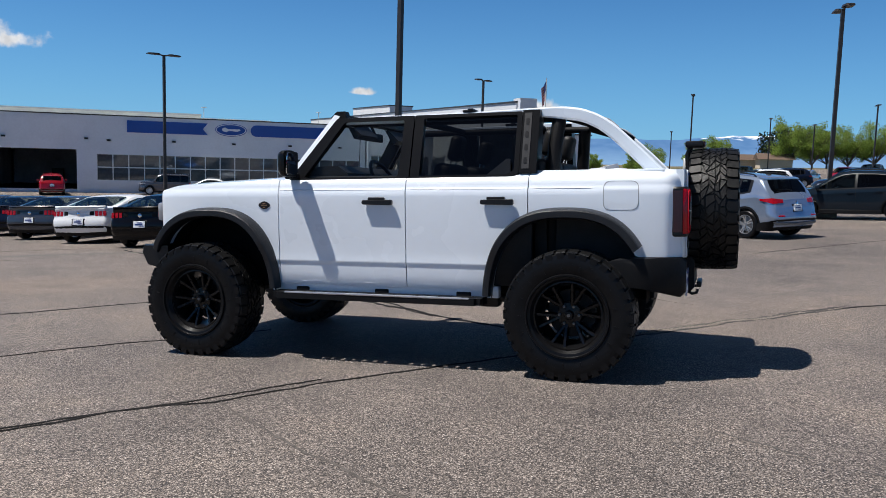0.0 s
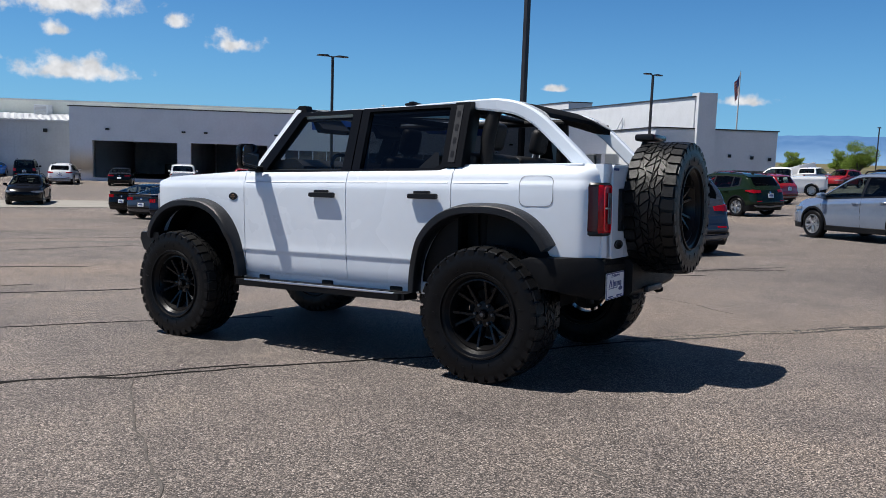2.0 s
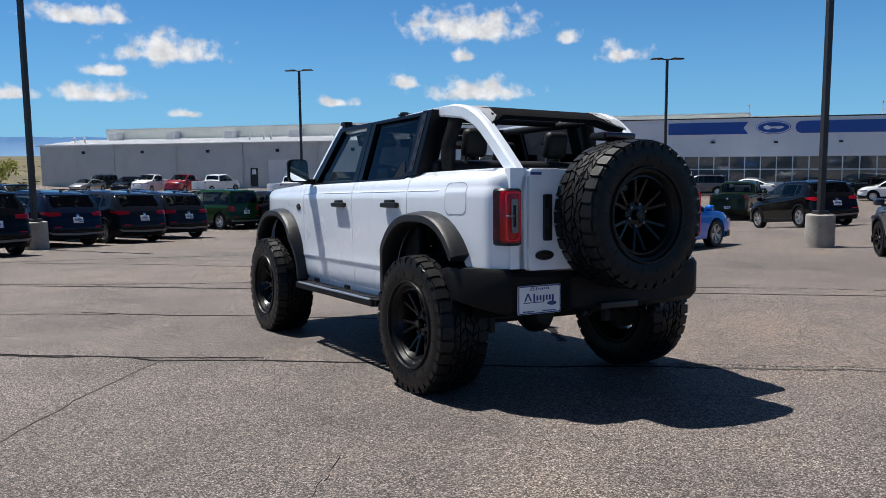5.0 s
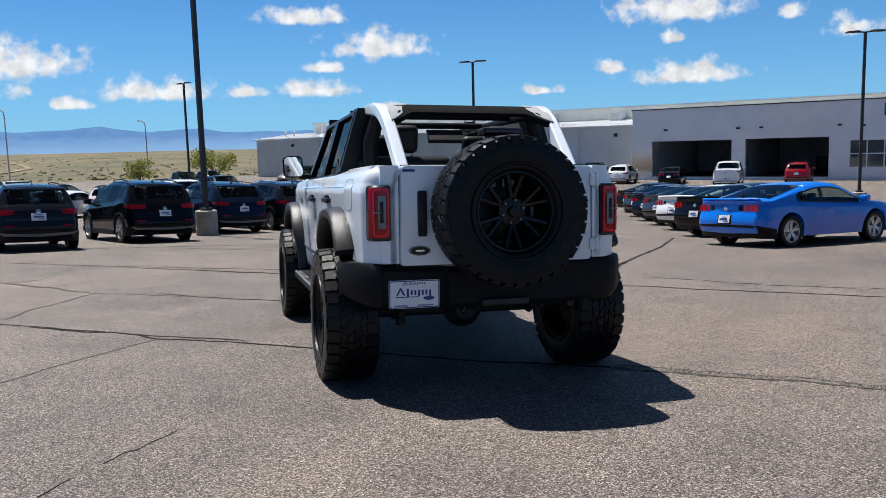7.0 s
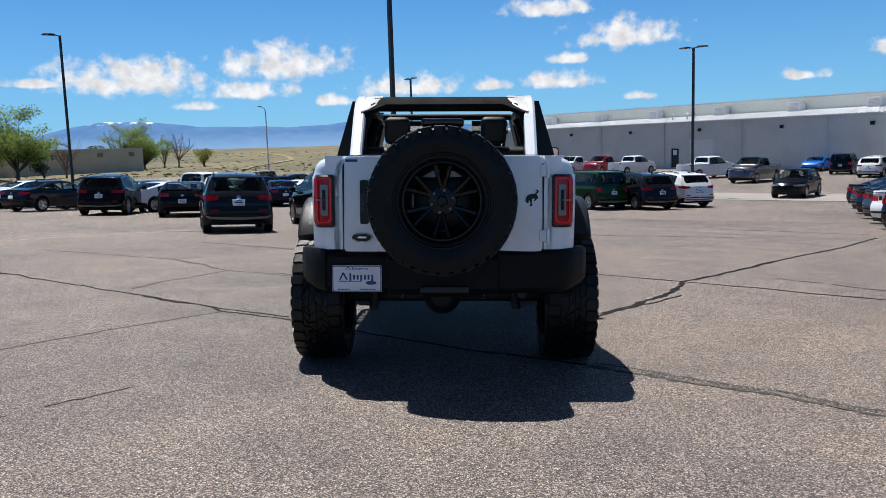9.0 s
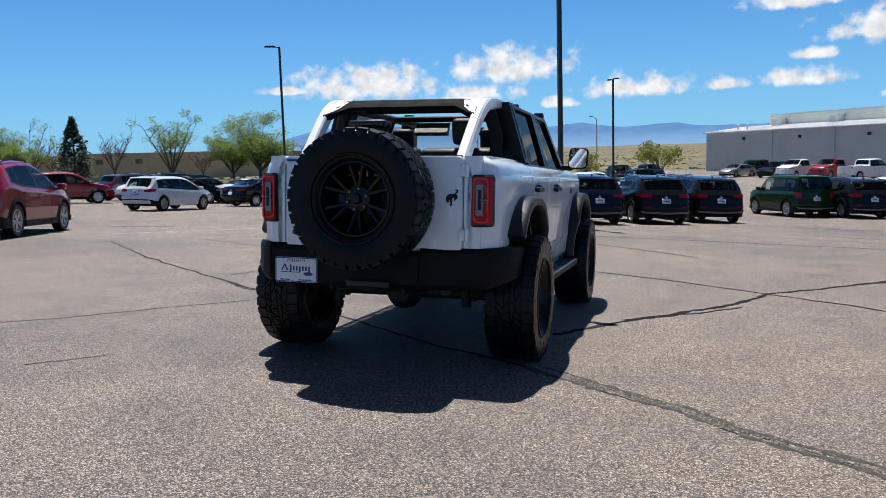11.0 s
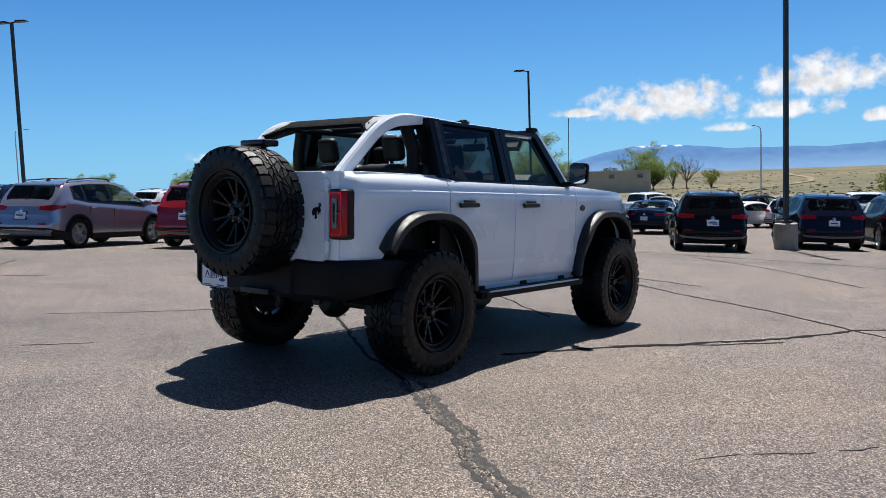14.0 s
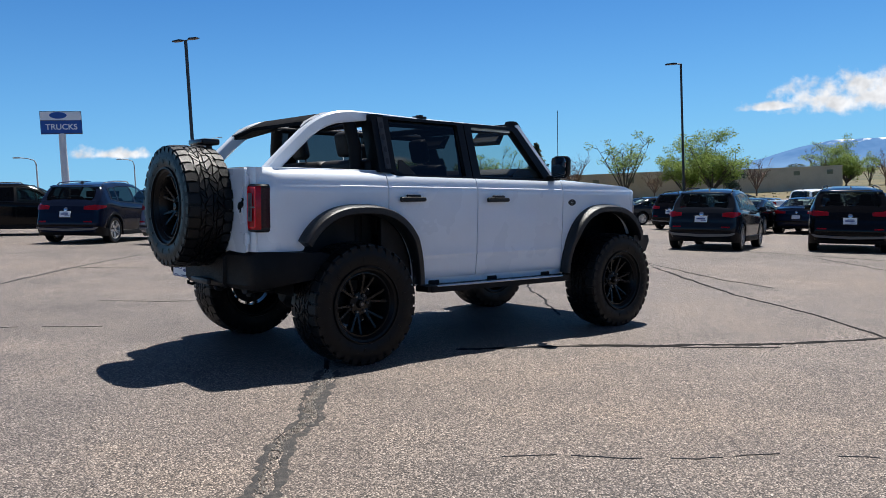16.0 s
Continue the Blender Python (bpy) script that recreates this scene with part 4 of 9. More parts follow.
    loft(bm, [[(2.20, y, 1.375), (1.862, y * 0.885, 1.845)] for y in (-0.755, 0, 0.755)], False, False)
    g = P("windscreen", bm, CLEAR, "clear windscreen glass")
    g.visible_shadow = False
    bm = bmesh.new()
    box(bm, 1.78, 1.875, -0.665, 0.665, 1.825, 1.872, 0.014)
    P("windscreen_header", bm, BLACK_TRIM, "black windscreen header")
    for s in (1, -1):
        bm = bmesh.new()
        prism(bm, [(1.76, 1.835), (1.90, 1.845), (1.845, 1.893), (1.78, 1.893)], "Y", s * 0.60, s * 0.672)
        P("header_cap", bm, BLACK_TRIM)
    # rear face: tailgate, corners, seams
    bm = bmesh.new()
    tg = rounded([(-0.622, 0.815), (0.622, 0.815), (0.615, 1.412), (-0.615, 1.412)], 0.03)
    loft(bm, [[(x, y * k, 1.11 + (z - 1.11) * k) for y, z in tg] for x, k in ((-0.66, 1.0), (-0.732, 1.0), (-0.741, 0.992))])
    gate = P("tailgate", bm, WHITE_PAINT, "white side-hinged tailgate")
    bm = bmesh.new()
    prism(bm, rounded([(-0.57, 1.03), (-0.20, 1.03), (-0.20, 1.30), (-0.57, 1.30)], 0.03), "X", -0.741, -0.744)
    P("pressed_panel", bm, WHITE_PAINT, parent=gate)
    for z in (0.915, 1.318):
        bm = bmesh.new()
        prism(bm, rounded([(-0.605, z - 0.042), (-0.30, z - 0.042), (-0.30, z + 0.042), (-0.605, z + 0.042)], 0.02), "X", -0.738, -0.7465)
        box(bm, -0.758, -0.735, -0.665, -0.60, z - 0.036, z + 0.036, 0.005)
        tube(bm, [(-0.752, -0.648, z - 0.045), (-0.752, -0.648, z + 0.045)], 0.012)
        P("gate_hinge", bm, WHITE_PAINT, "white gate hinge", gate)
    bm = bmesh.new()
    prism(bm, rounded([(0.462, 0.99), (0.515, 0.99), (0.515, 1.262), (0.462, 1.262)], 0.012), "X", -0.738, -0.762)
    P("gate_handle", bm, SATIN_BLACK, "black upright gate handle", gate)
    bm = bmesh.new()
    prism(bm, rounded([(0.488, 1.06), (0.512, 1.06), (0.512, 1.18), (0.488, 1.18)], 0.008), "X", -0.762, -0.766)
    P("grip", bm, POST_GREY, "grey grip", gate)
    bm = bmesh.new()
    prism(bm, [(0.505 + 0.066 * math.cos(2 * math.pi * k / 28), 0.905 + 0.029 * math.sin(2 * math.pi * k / 28)) for k in range(28)], "X", -0.738, -0.749)
    oval = P("oval_emblem", bm, SATIN_BLACK, "black oval badge with a pale ring", gate)
    bm = bmesh.new()
    ell = lambda k, a, b: (0.505 + a * math.cos(2 * math.pi * k / 28), 0.905 + b * math.sin(2 * math.pi * k / 28))
    window_frame(bm, [ell(k, 0.061, 0.0258) for k in range(28)], [ell(k, 0.0592, 0.0242) for k in range(28)], lambda u, v, d: (-0.7505 - d, u, v), 0.002)
    box(bm, -0.7525, -0.75, 0.4775, 0.5325, 0.900, 0.911)
    P("badge_ring", bm, CHROME, "", oval)
    bm = bmesh.new()   # dark leaping emblem, a plain ragged silhouette
    shape = [(14, 34), (22, 34), (27, 28), (25, 21), (18, 18), (20, 12), (24, 6), (24, -2), (17, -7), (12, -14), (9, -11), (12, -4), (9, 0), (2, -5), (1, -20), (3, -32), (-4, -35), (-8, -32), (-4, -25), (-6, -11),
             (-11, -11), (-11, -19), (-17, -21), (-23, -13), (-22, 1), (-14, 12), (0, 17), (11, 16), (16, 22), (21, 26), (18, 29), (14, 30)]
    prism(bm, [(-0.549 - 0.00165 * u, 1.150 + 0.00150 * v) for u, v in shape], "X", -0.7442, -0.7515)
    P("leaping_emblem", bm, SATIN_BLACK, "small black emblem", gate)
    bm = bmesh.new()
    box(bm, -0.748, -0.741, 0.53, 0.605, 1.375, 1.39)
    P("dealer_sticker", bm, PLATE_BLUE, "small blue sticker", gate)
    for s in (1, -1):   # rear corner posts beside the gate
        bm = bmesh.new()
        cols = []
        for y in (0.628, 0.66, 0.70, 0.735):
            cols.append([(-0.735 + (0.012 if y > 0.72 else 0), s * y, z) for z in (0.83, 0.90, 0.955, 1.12, 1.285, 1.35, 1.395, 1.412)])
        loft(bm, cols, False, False)
        r = bmesh.ops.extrude_edge_only(bm, edges=[e for e in bm.edges if e.is_boundary])
        for v in r["geom"]:
            if isinstance(v, bmesh.types.BMVert):
                v.co.x += 0.05
        P("rear_corner", bm, WHITE_PAINT)
    # tub rim
    for s in (1, -1):
        bm = bmesh.new()
        box(bm, -0.60, 0.33, s * 0.60, s * 0.765, 1.395, 1.416, 0.006)
        P("tub_rim", bm, WHITE_PAINT)
    bm = bmesh.new()
    box(bm, -0.72, -0.66, -0.60, 0.60, 1.395, 1.418, 0.005)
    P("gate_cap", bm, BLACK_TRIM)
    # rear bumper
    bm = bmesh.new()
    rings = []
    for y, xr, z0, z1 in ((-0.935, -0.44, 0.635, 0.80), (-0.925, -0.52, 0.625, 0.825), (-0.885, -0.61, 0.605, 0.833), (-0.80, -0.715, 0.575, 0.833), (-0.74, -0.742, 0.56, 0.83), (-0.60, -0.752, 0.555, 0.83), (-0.345, -0.765, 0.55, 0.825), (-0.335, -0.785, 0.55, 0.80),
                          (0.335, -0.785, 0.55, 0.80), (0.345, -0.737, 0.55, 0.80), (0.73, -0.732, 0.56, 0.815), (0.74, -0.745, 0.565, 0.83), (0.80, -0.715, 0.575, 0.833), (0.885, -0.61, 0.605, 0.833), (0.925, -0.52, 0.625, 0.825), (0.935, -0.44, 0.635, 0.80)):
        rings.append([(xr + 0.20, y, z0 + 0.03), (xr + 0.03, y, z0), (xr, y, z0 + 0.035), (xr, y, z1 - 0.03), (xr + 0.025, y, z1), (xr + 0.20, y, z1)])
    loft(bm, rings)
    bumper = P("rear_bumper", bm, BLACK_TRIM, "black steel rear bumper")
    bm = bmesh.new()
    box(bm, -0.83, -0.795, -0.16, 0.14, 0.565, 0.605, 0.006)
    P("hitch_cover", bm, GREY_TRIM, parent=bumper)
    for s in (1, -1):
        bm = bmesh.new()
        tube(bm, [(-0.72, s * 0.25, 0.56), (-0.77, s * 0.25, 0.53), (-0.80, s * 0.25, 0.54), (-0.805, s * 0.24, 0.56)], 0.012)
        P("tow_hook", bm, SATIN_BLACK, parent=bumper)
    # dealer plate
    bm = bmesh.new()
    prism(bm, rounded([(0.385, 0.562), (0.697, 0.562), (0.697, 0.73), (0.385, 0.73)], 0.012, 3), "X", -0.738, -0.745)
    plate = P("dealer_plate", bm, PLATE_WHITE, "white dealer plate with navy marks", bumper)
    bm = bmesh.new()
    window_frame(bm, rounded([(0.387, 0.564), (0.695, 0.564), (0.695, 0.728), (0.387, 0.728)], 0.011, 3), rounded([(0.393, 0.57), (0.689, 0.57), (0.689, 0.722), (0.393, 0.722)], 0.009, 3), lambda u, v, d: (-0.7455 - d, u, v), 0.001)
    def word(y, z, w, h, n):
        """A word as a leading wedge and plain bars, with a rule under it."""
        prism(bm, [(y, z), (y - 0.1 * w, z + h * 1.5), (y - 0.14 * w, z + h * 1.5), (y - 0.24 * w, z), (y - 0.19 * w, z), (y - 0.115 * w, z + h * 1.1), (y - 0.05 * w, z)], "X", -0.7455, -0.747)
        for k in range(n):
            u = y - w * (0.29 + 0.71 * k / n)
            box(bm, -0.747, -0.7455, u - 0.38 * w / n, u, z + (0.0 if k % 3 else -0.25 * h), z + h * (1.35 if k == 0 else 1.0))
        box(bm, -0.747, -0.7455, y - 0.62 * w, y + 0.02 * w, z - 0.42 * h, z - 0.27 * h)
    word(0.653, 0.640, 0.225, 0.030, 7)
    word(0.612, 0.705, 0.145, 0.010, 7)
    prism(bm, [(0.452 + 0.034 * math.cos(2 * math.pi * k / 20), 0.620 + 0.0125 * math.sin(2 * math.pi * k / 20)) for k in range(20)], "X", -0.7455, -0.747)
    for u0, u1 in ((0.585, 0.665), (0.425, 0.525)):
        for k in range(9):
            w = (u1 - u0) / 9
            box(bm, -0.747, -0.7455, u0 + k * w, u0 + k * w + w * 0.7, 0.574, 0.582)
    P("plate_print", bm, PLATE_BLUE, "navy marks", plate)
    # spare wheel, its carrier and the high brake lamp
    wheel(root, Matrix.Translation((-0.905, 0.0, 1.136)) @ Matrix.Rotation(math.pi / 2, 4, "Z") @ Matrix.Rotation(0.3, 4, "Y"), "spare_wheel", False)
    bm = bmesh.new()
    tube(bm, [(-0.735, -0.012, 1.136), (-0.93, -0.012, 1.136)], 0.07, 16)
    box(bm, -0.775, -0.735, -0.2, 0.18, 0.95, 1.28, 0.02)
    P("spare_carrier", bm, SATIN_BLACK)
    bm = bmesh.new()
    tube(bm, [(-0.755, 0.0, 1.25), (-0.72, 0.0, 1.42), (-0.715, 0.0, 1.54), (-0.74, 0.0, 1.605)], 0.02)
    box(bm, -0.83, -0.70, -0.13, 0.13, 1.588, 1.634, 0.014)
    lampm = P("brake_lamp_arm", bm, SATIN_BLACK)
    bm = bmesh.new()
    box(bm, -0.842, -0.828, -0.115, 0.115, 1.595, 1.629, 0.004)
    P("high_brake_lamp", bm, DEEP_RED, "dark red high brake lamp", lampm)
    # road wheels
    for x in (0.0, 2.94):
        wheel(root, pose(x, 0.86, 0.437, 0, 40 * x, 0))
        wheel(root, Matrix.Translation((x, -0.86, 0.437)) @ Matrix.Rotation(math.pi, 4, "Z") @ Matrix.Rotation(1.1 + x, 4, "Y"))
    # interior: floor, dash, wheel, seats
    bm = bmesh.new()
    box(bm, -0.70, 2.30, -0.62, 0.62, 0.64, 0.71)
    box(bm, 0.40, 2.28, -0.78, 0.78, 0.60, 0.66)
    P("floor_pan", bm, BLACK_TRIM)
    bm = bmesh.new()
    loft(bm, [[(x, y, z) for x, z in ((2.12, 1.05), (1.80, 1.05), (1.70, 1.22), (1.72, 1.42), (1.80, 1.475), (1.98, 1.47), (2.15, 1.385))] for y in (-0.76, -0.4, 0, 0.4, 0.76)])
    P("dashboard", bm, CLOTH, "black dashboard")
    bm = bmesh.new()
    rings = []
    c, nx = Vector((1.58, 0.37, 1.36)), Vector((0.86, 0, -0.5)).normalized()
    uu, vv = Vector((0, 1, 0)), nx.cross(Vector((0, 1, 0)))
    pts = [c + (uu * math.cos(2 * math.pi * k / 28) + vv * math.sin(2 * math.pi * k / 28)) * 0.185 for k in range(29)]
    tube(bm, pts, 0.016, 8, False)
    tube(bm, [c - uu * 0.18, c + uu * 0.18], 0.014, 8)
    tube(bm, [c, c - vv * 0.18], 0.014, 8)
    tube(bm, [c, c + nx * 0.25], 0.035, 10)
    P("steering_wheel", bm, CLOTH, "black steering wheel")
    bm = bmesh.new()
    box(bm, 1.80, 1.84, -0.12, 0.12, 1.70, 1.77, 0.012)
    tube(bm, [(1.82, 0, 1.75), (1.86, 0, 1.83)], 0.012)
    P("rear_view_mirror", bm, BLACK_TRIM, "interior mirror")
    for s in (1, -1):
        bm = bmesh.new()
        prism(bm, [(1.70, 1.72), (1.80, 1.815), (1.83, 1.815), (1.76, 1.69)], "Y", s * 0.22, s * 0.55)
        P("sun_visor", bm, CLOTH, "dark sun visor")

    def seat(name, x, y, w, top, lean, base):
        bm = bmesh.new()
        m = Matrix.Translation((x, y, base)) @ Matrix.Rotation(radians(-lean), 4, "Y")
        box(bm, -0.07, 0.07, -w / 2, w / 2, 0.0, top - base, 0.045, 3, m)
        back = P(name, bm, CLOTH, "black seat back")
        bm = bmesh.new()
        box(bm, 0.0, 0.50, y - w / 2, y + w / 2, base - 0.16, base - 0.02, 0.04, 3, Matrix.Translation((x, 0, 0)))
        P("cushion", bm, CLOTH, parent=back)
        bm = bmesh.new()
        box(bm, -0.05, 0.045, -0.095, 0.095, top - base + 0.025, top - base + 0.225, 0.04, 3, m)
        P("headrest", bm, CLOTH, parent=back)
        for d in (-0.06, 0.06):
            bm = bmesh.new()
            tube(bm, [m @ Vector((0, d, top - base - 0.03)), m @ Vector((0, d, top - base + 0.10))], 0.007, 6)
            P("headrest_post", bm, CHROME, parent=back)

    for s in (1, -1):
        seat("front_seat", 1.14, s * 0.39, 0.50, 1.50, 14, 0.92)
        seat("rear_seat", 0.40, s * 0.355, 0.70, 1.52, 12, 0.92)
    bm = bmesh.new()
    box(bm, -0.55, 0.18, -0.58, 0.58, 0.71, 0.74, 0.01)
    P("load_mat", bm, CLOTH)
    # black sport bars overhead
    for s in (1, -1):
        bm = bmesh.new()
        tube(bm, [(1.80, s * 0.60, 1.80), (1.2, s * 0.57, 1.80), (0.6, s * 0.56, 1.80), (0.1, s * 0.55, 1.79)], 0.028, 10)
        P("sport_bar", bm, BLACK_TRIM, "black overhead bar")
        bm = bmesh.new()
        tube(bm, [(1.22, s * 0.60, 1.80), (1.20, s * 0.68, 1.55), (1.20, s * 0.74, 1.2), (1.20, s * 0.74, 0.8)], 0.045, 10)
        P("sport_bar", bm, BLACK_TRIM, "black hoop leg")
        bm = bmesh.new()
        tube(bm, [(0.14, s * 0.56, 1.80), (0.16, s * 0.62, 1.6), (0.18, s * 0.62, 1.3), (0.18, s * 0.60, 0.8)], 0.05, 10)
        P("sport_bar", bm, BLACK_TRIM, "black hoop leg")
    for x, z in ((1.22, 1.805), (0.50, 1.815)):
        bm = bmesh.new()
        tube(bm, [(x, -0.62, z), (x, 0.62, z)], 0.026, 10)
        P("cross_bar", bm, BLACK_TRIM, "black cross bar")
    # broad padded bar between the rear rails
    bm = bmesh.new()
    rings = []
    for y in (-0.56, -0.47, -0.40, 0.0, 0.40, 0.47, 0.56):
        e = max(0.0, (abs(y) - 0.40) / 0.16)
        rings.append([(0.10, y, 1.855), (-0.06, y, 1.842 - 0.01 * e), (-0.14 - 0.07 * e, y, 1.80 - 0.03 * e), (-0.165 - 0.12 * e, y, 1.782 - 0.075 * e), (-0.17 - 0.12 * e, y, 1.755 - 0.085 * e), (-0.10 - 0.10 * e, y, 1.765 - 0.085 * e), (0.09, y, 1.81 - 0.04 * e)])
    loft(bm, rings)
    bar = P("rear_cross_bar", bm, MATT_BLACK, "broad black padded cross bar")
    for s in (1, -1):   # pale caps where the bar meets the rails
        bm = bmesh.new()
        rings = []
        for y, f in ((0.435, 0.35), (0.47, 0.7), (0.52, 1.0), (0.565, 1.0)):
            e = max(0.0, (y - 0.40) / 0.16)
            a, b, c = Vector((-0.02, s * y, 1.856 - 0.008 * e)), Vector((-0.14 - 0.07 * e, s * y, 1.806 - 0.03 * e)), Vector((-0.168 - 0.12 * e, s * y, 1.788 - 0.075 * e))
            mid, end = a.lerp(b, f), b.lerp(c, max(0.0, f - 0.3) * 1.2)
            dn = Vector((0.004, 0, -0.012))
            rings.append([a, mid, end if f > 0.4 else mid + dn * 0.3, (end if f > 0.4 else mid) + dn, a + dn])
        loft(bm, rings)
        P("bar_cap", bm, BAR_GREY, "pale grey corner cap", bar)
    # aerial
    bm = bmesh.new()
    tube(bm, [(2.33, -0.74, 1.37), (2.33, -0.74, 1.42)], 0.014, 8)
    tube(bm, [(2.33, -0.74, 1.42), (2.30, -0.745, 2.02)], 0.0035, 6)
    P("aerial", bm, SATIN_BLACK, "thin black aerial")
    # chassis
    for s in (1, -1):
        bm = bmesh.new()
        loft(bm, [[(x, s * (yy - 0.035), z - 0.06), (x, s * (yy + 0.035), z - 0.06), (x, s * (yy + 0.035), z + 0.06), (x, s * (yy - 0.035), z + 0.06)] for x, yy, z in ((-0.70, 0.47, 0.66), (-0.3, 0.47, 0.68), (0.0, 0.47, 0.72), (0.45, 0.50, 0.58), (2.2, 0.50, 0.56), (2.7, 0.42, 0.66), (3.35, 0.42, 0.68))])
        P("frame_rail", bm, DARK_STEEL)
        bm = bmesh.new()
        tube(bm, [(-0.16, s * 0.50, 0.36), (-0.10, s * 0.46, 0.80)], 0.032, 10)
        tube(bm, [(-0.14, s * 0.485, 0.52), (-0.10, s * 0.46, 0.80)], 0.042, 10)
        P("shock_absorber", bm, DARK_STEEL)
        bm = bmesh.new()
        coil = [(0.02 + 0.065 * math.cos(k * 0.6), s * 0.42 + 0.065 * math.sin(k * 0.6), 0.50 + 0.0035 * k) for k in range(64)]
        tube(bm, coil, 0.009, 6)
        P("coil_spring", bm, DARK_STEEL)
        bm = bmesh.new()
        tube(bm, [(0.02, s * 0.50, 0.40), (0.66, s * 0.55, 0.50)], 0.03, 8)
        box(bm, 0.58, 0.74, s * 0.49, s * 0.60, 0.42, 0.54, 0.02)
        P("trailing_arm", bm, DARK_STEEL)
    bm = bmesh.new()
    tube(bm, [(0, -0.70, 0.437), (0, 0.70, 0.437)], 0.042, 12)
    lathe(bm, [(0.001, -0.13), (0.07, -0.12), (0.125, -0.06), (0.135, 0.0), (0.11, 0.07), (0.05, 0.13), (0.001, 0.14)], "X", 18, (0, 0.02, 0.437))
    P("rear_axle", bm, DARK_STEEL)
    bm = bmesh.new()
    tube(bm, [(2.94, -0.70, 0.437), (2.94, 0.70, 0.437)], 0.035, 12)
    lathe(bm, [(0.001, -0.11), (0.09, -0.06), (0.105, 0.0), (0.08, 0.06), (0.001, 0.11)], "X", 16, (2.94, 0.15, 0.44))
    P("front_axle", bm, DARK_STEEL)
    bm = bmesh.new()
    tube(bm, [(0.12, 0.02, 0.44), (1.3, 0.02, 0.54)], 0.032, 10)
    P("drive_shaft", bm, DARK_STEEL)
    bm = bmesh.new()
    tube(bm, [(2.2, -0.28, 0.50), (0.7, -0.30, 0.50), (0.3, -0.3, 0.60), (-0.25, -0.34, 0.60), (-0.42, -0.42, 0.555), (-0.70, -0.50, 0.545)], 0.032, 10)
    lathe(bm, [(0.001, -0.2), (0.09, -0.19), (0.105, -0.15), (0.105, 0.15), (0.09, 0.19), (0.001, 0.2)], "Y", 16, (-0.36, -0.08, 0.58))
    P("exhaust", bm, DARK_STEEL, "steel exhaust and silencer")
    bm = bmesh.new()
    box(bm, 0.75, 1.9, -0.42, -0.10, 0.47, 0.62, 0.03)
    box(bm, 0.9, 1.9, 0.12, 0.45, 0.45, 0.62, 0.03)
    P("tank_and_skid", bm, DARK_STEEL)
    bm = bmesh.new()
    tube(bm, [(-0.55, -0.47, 0.64), (-0.55, 0.47, 0.64)], 0.045, 10)
    tube(bm, [(-0.74, 0.12, 0.56), (-0.76, 0.18, 0.53), (-0.75, 0.25, 0.55)], 0.006, 6)
    P("cross_member", bm, DARK_STEEL)
    return root


build_offroader()


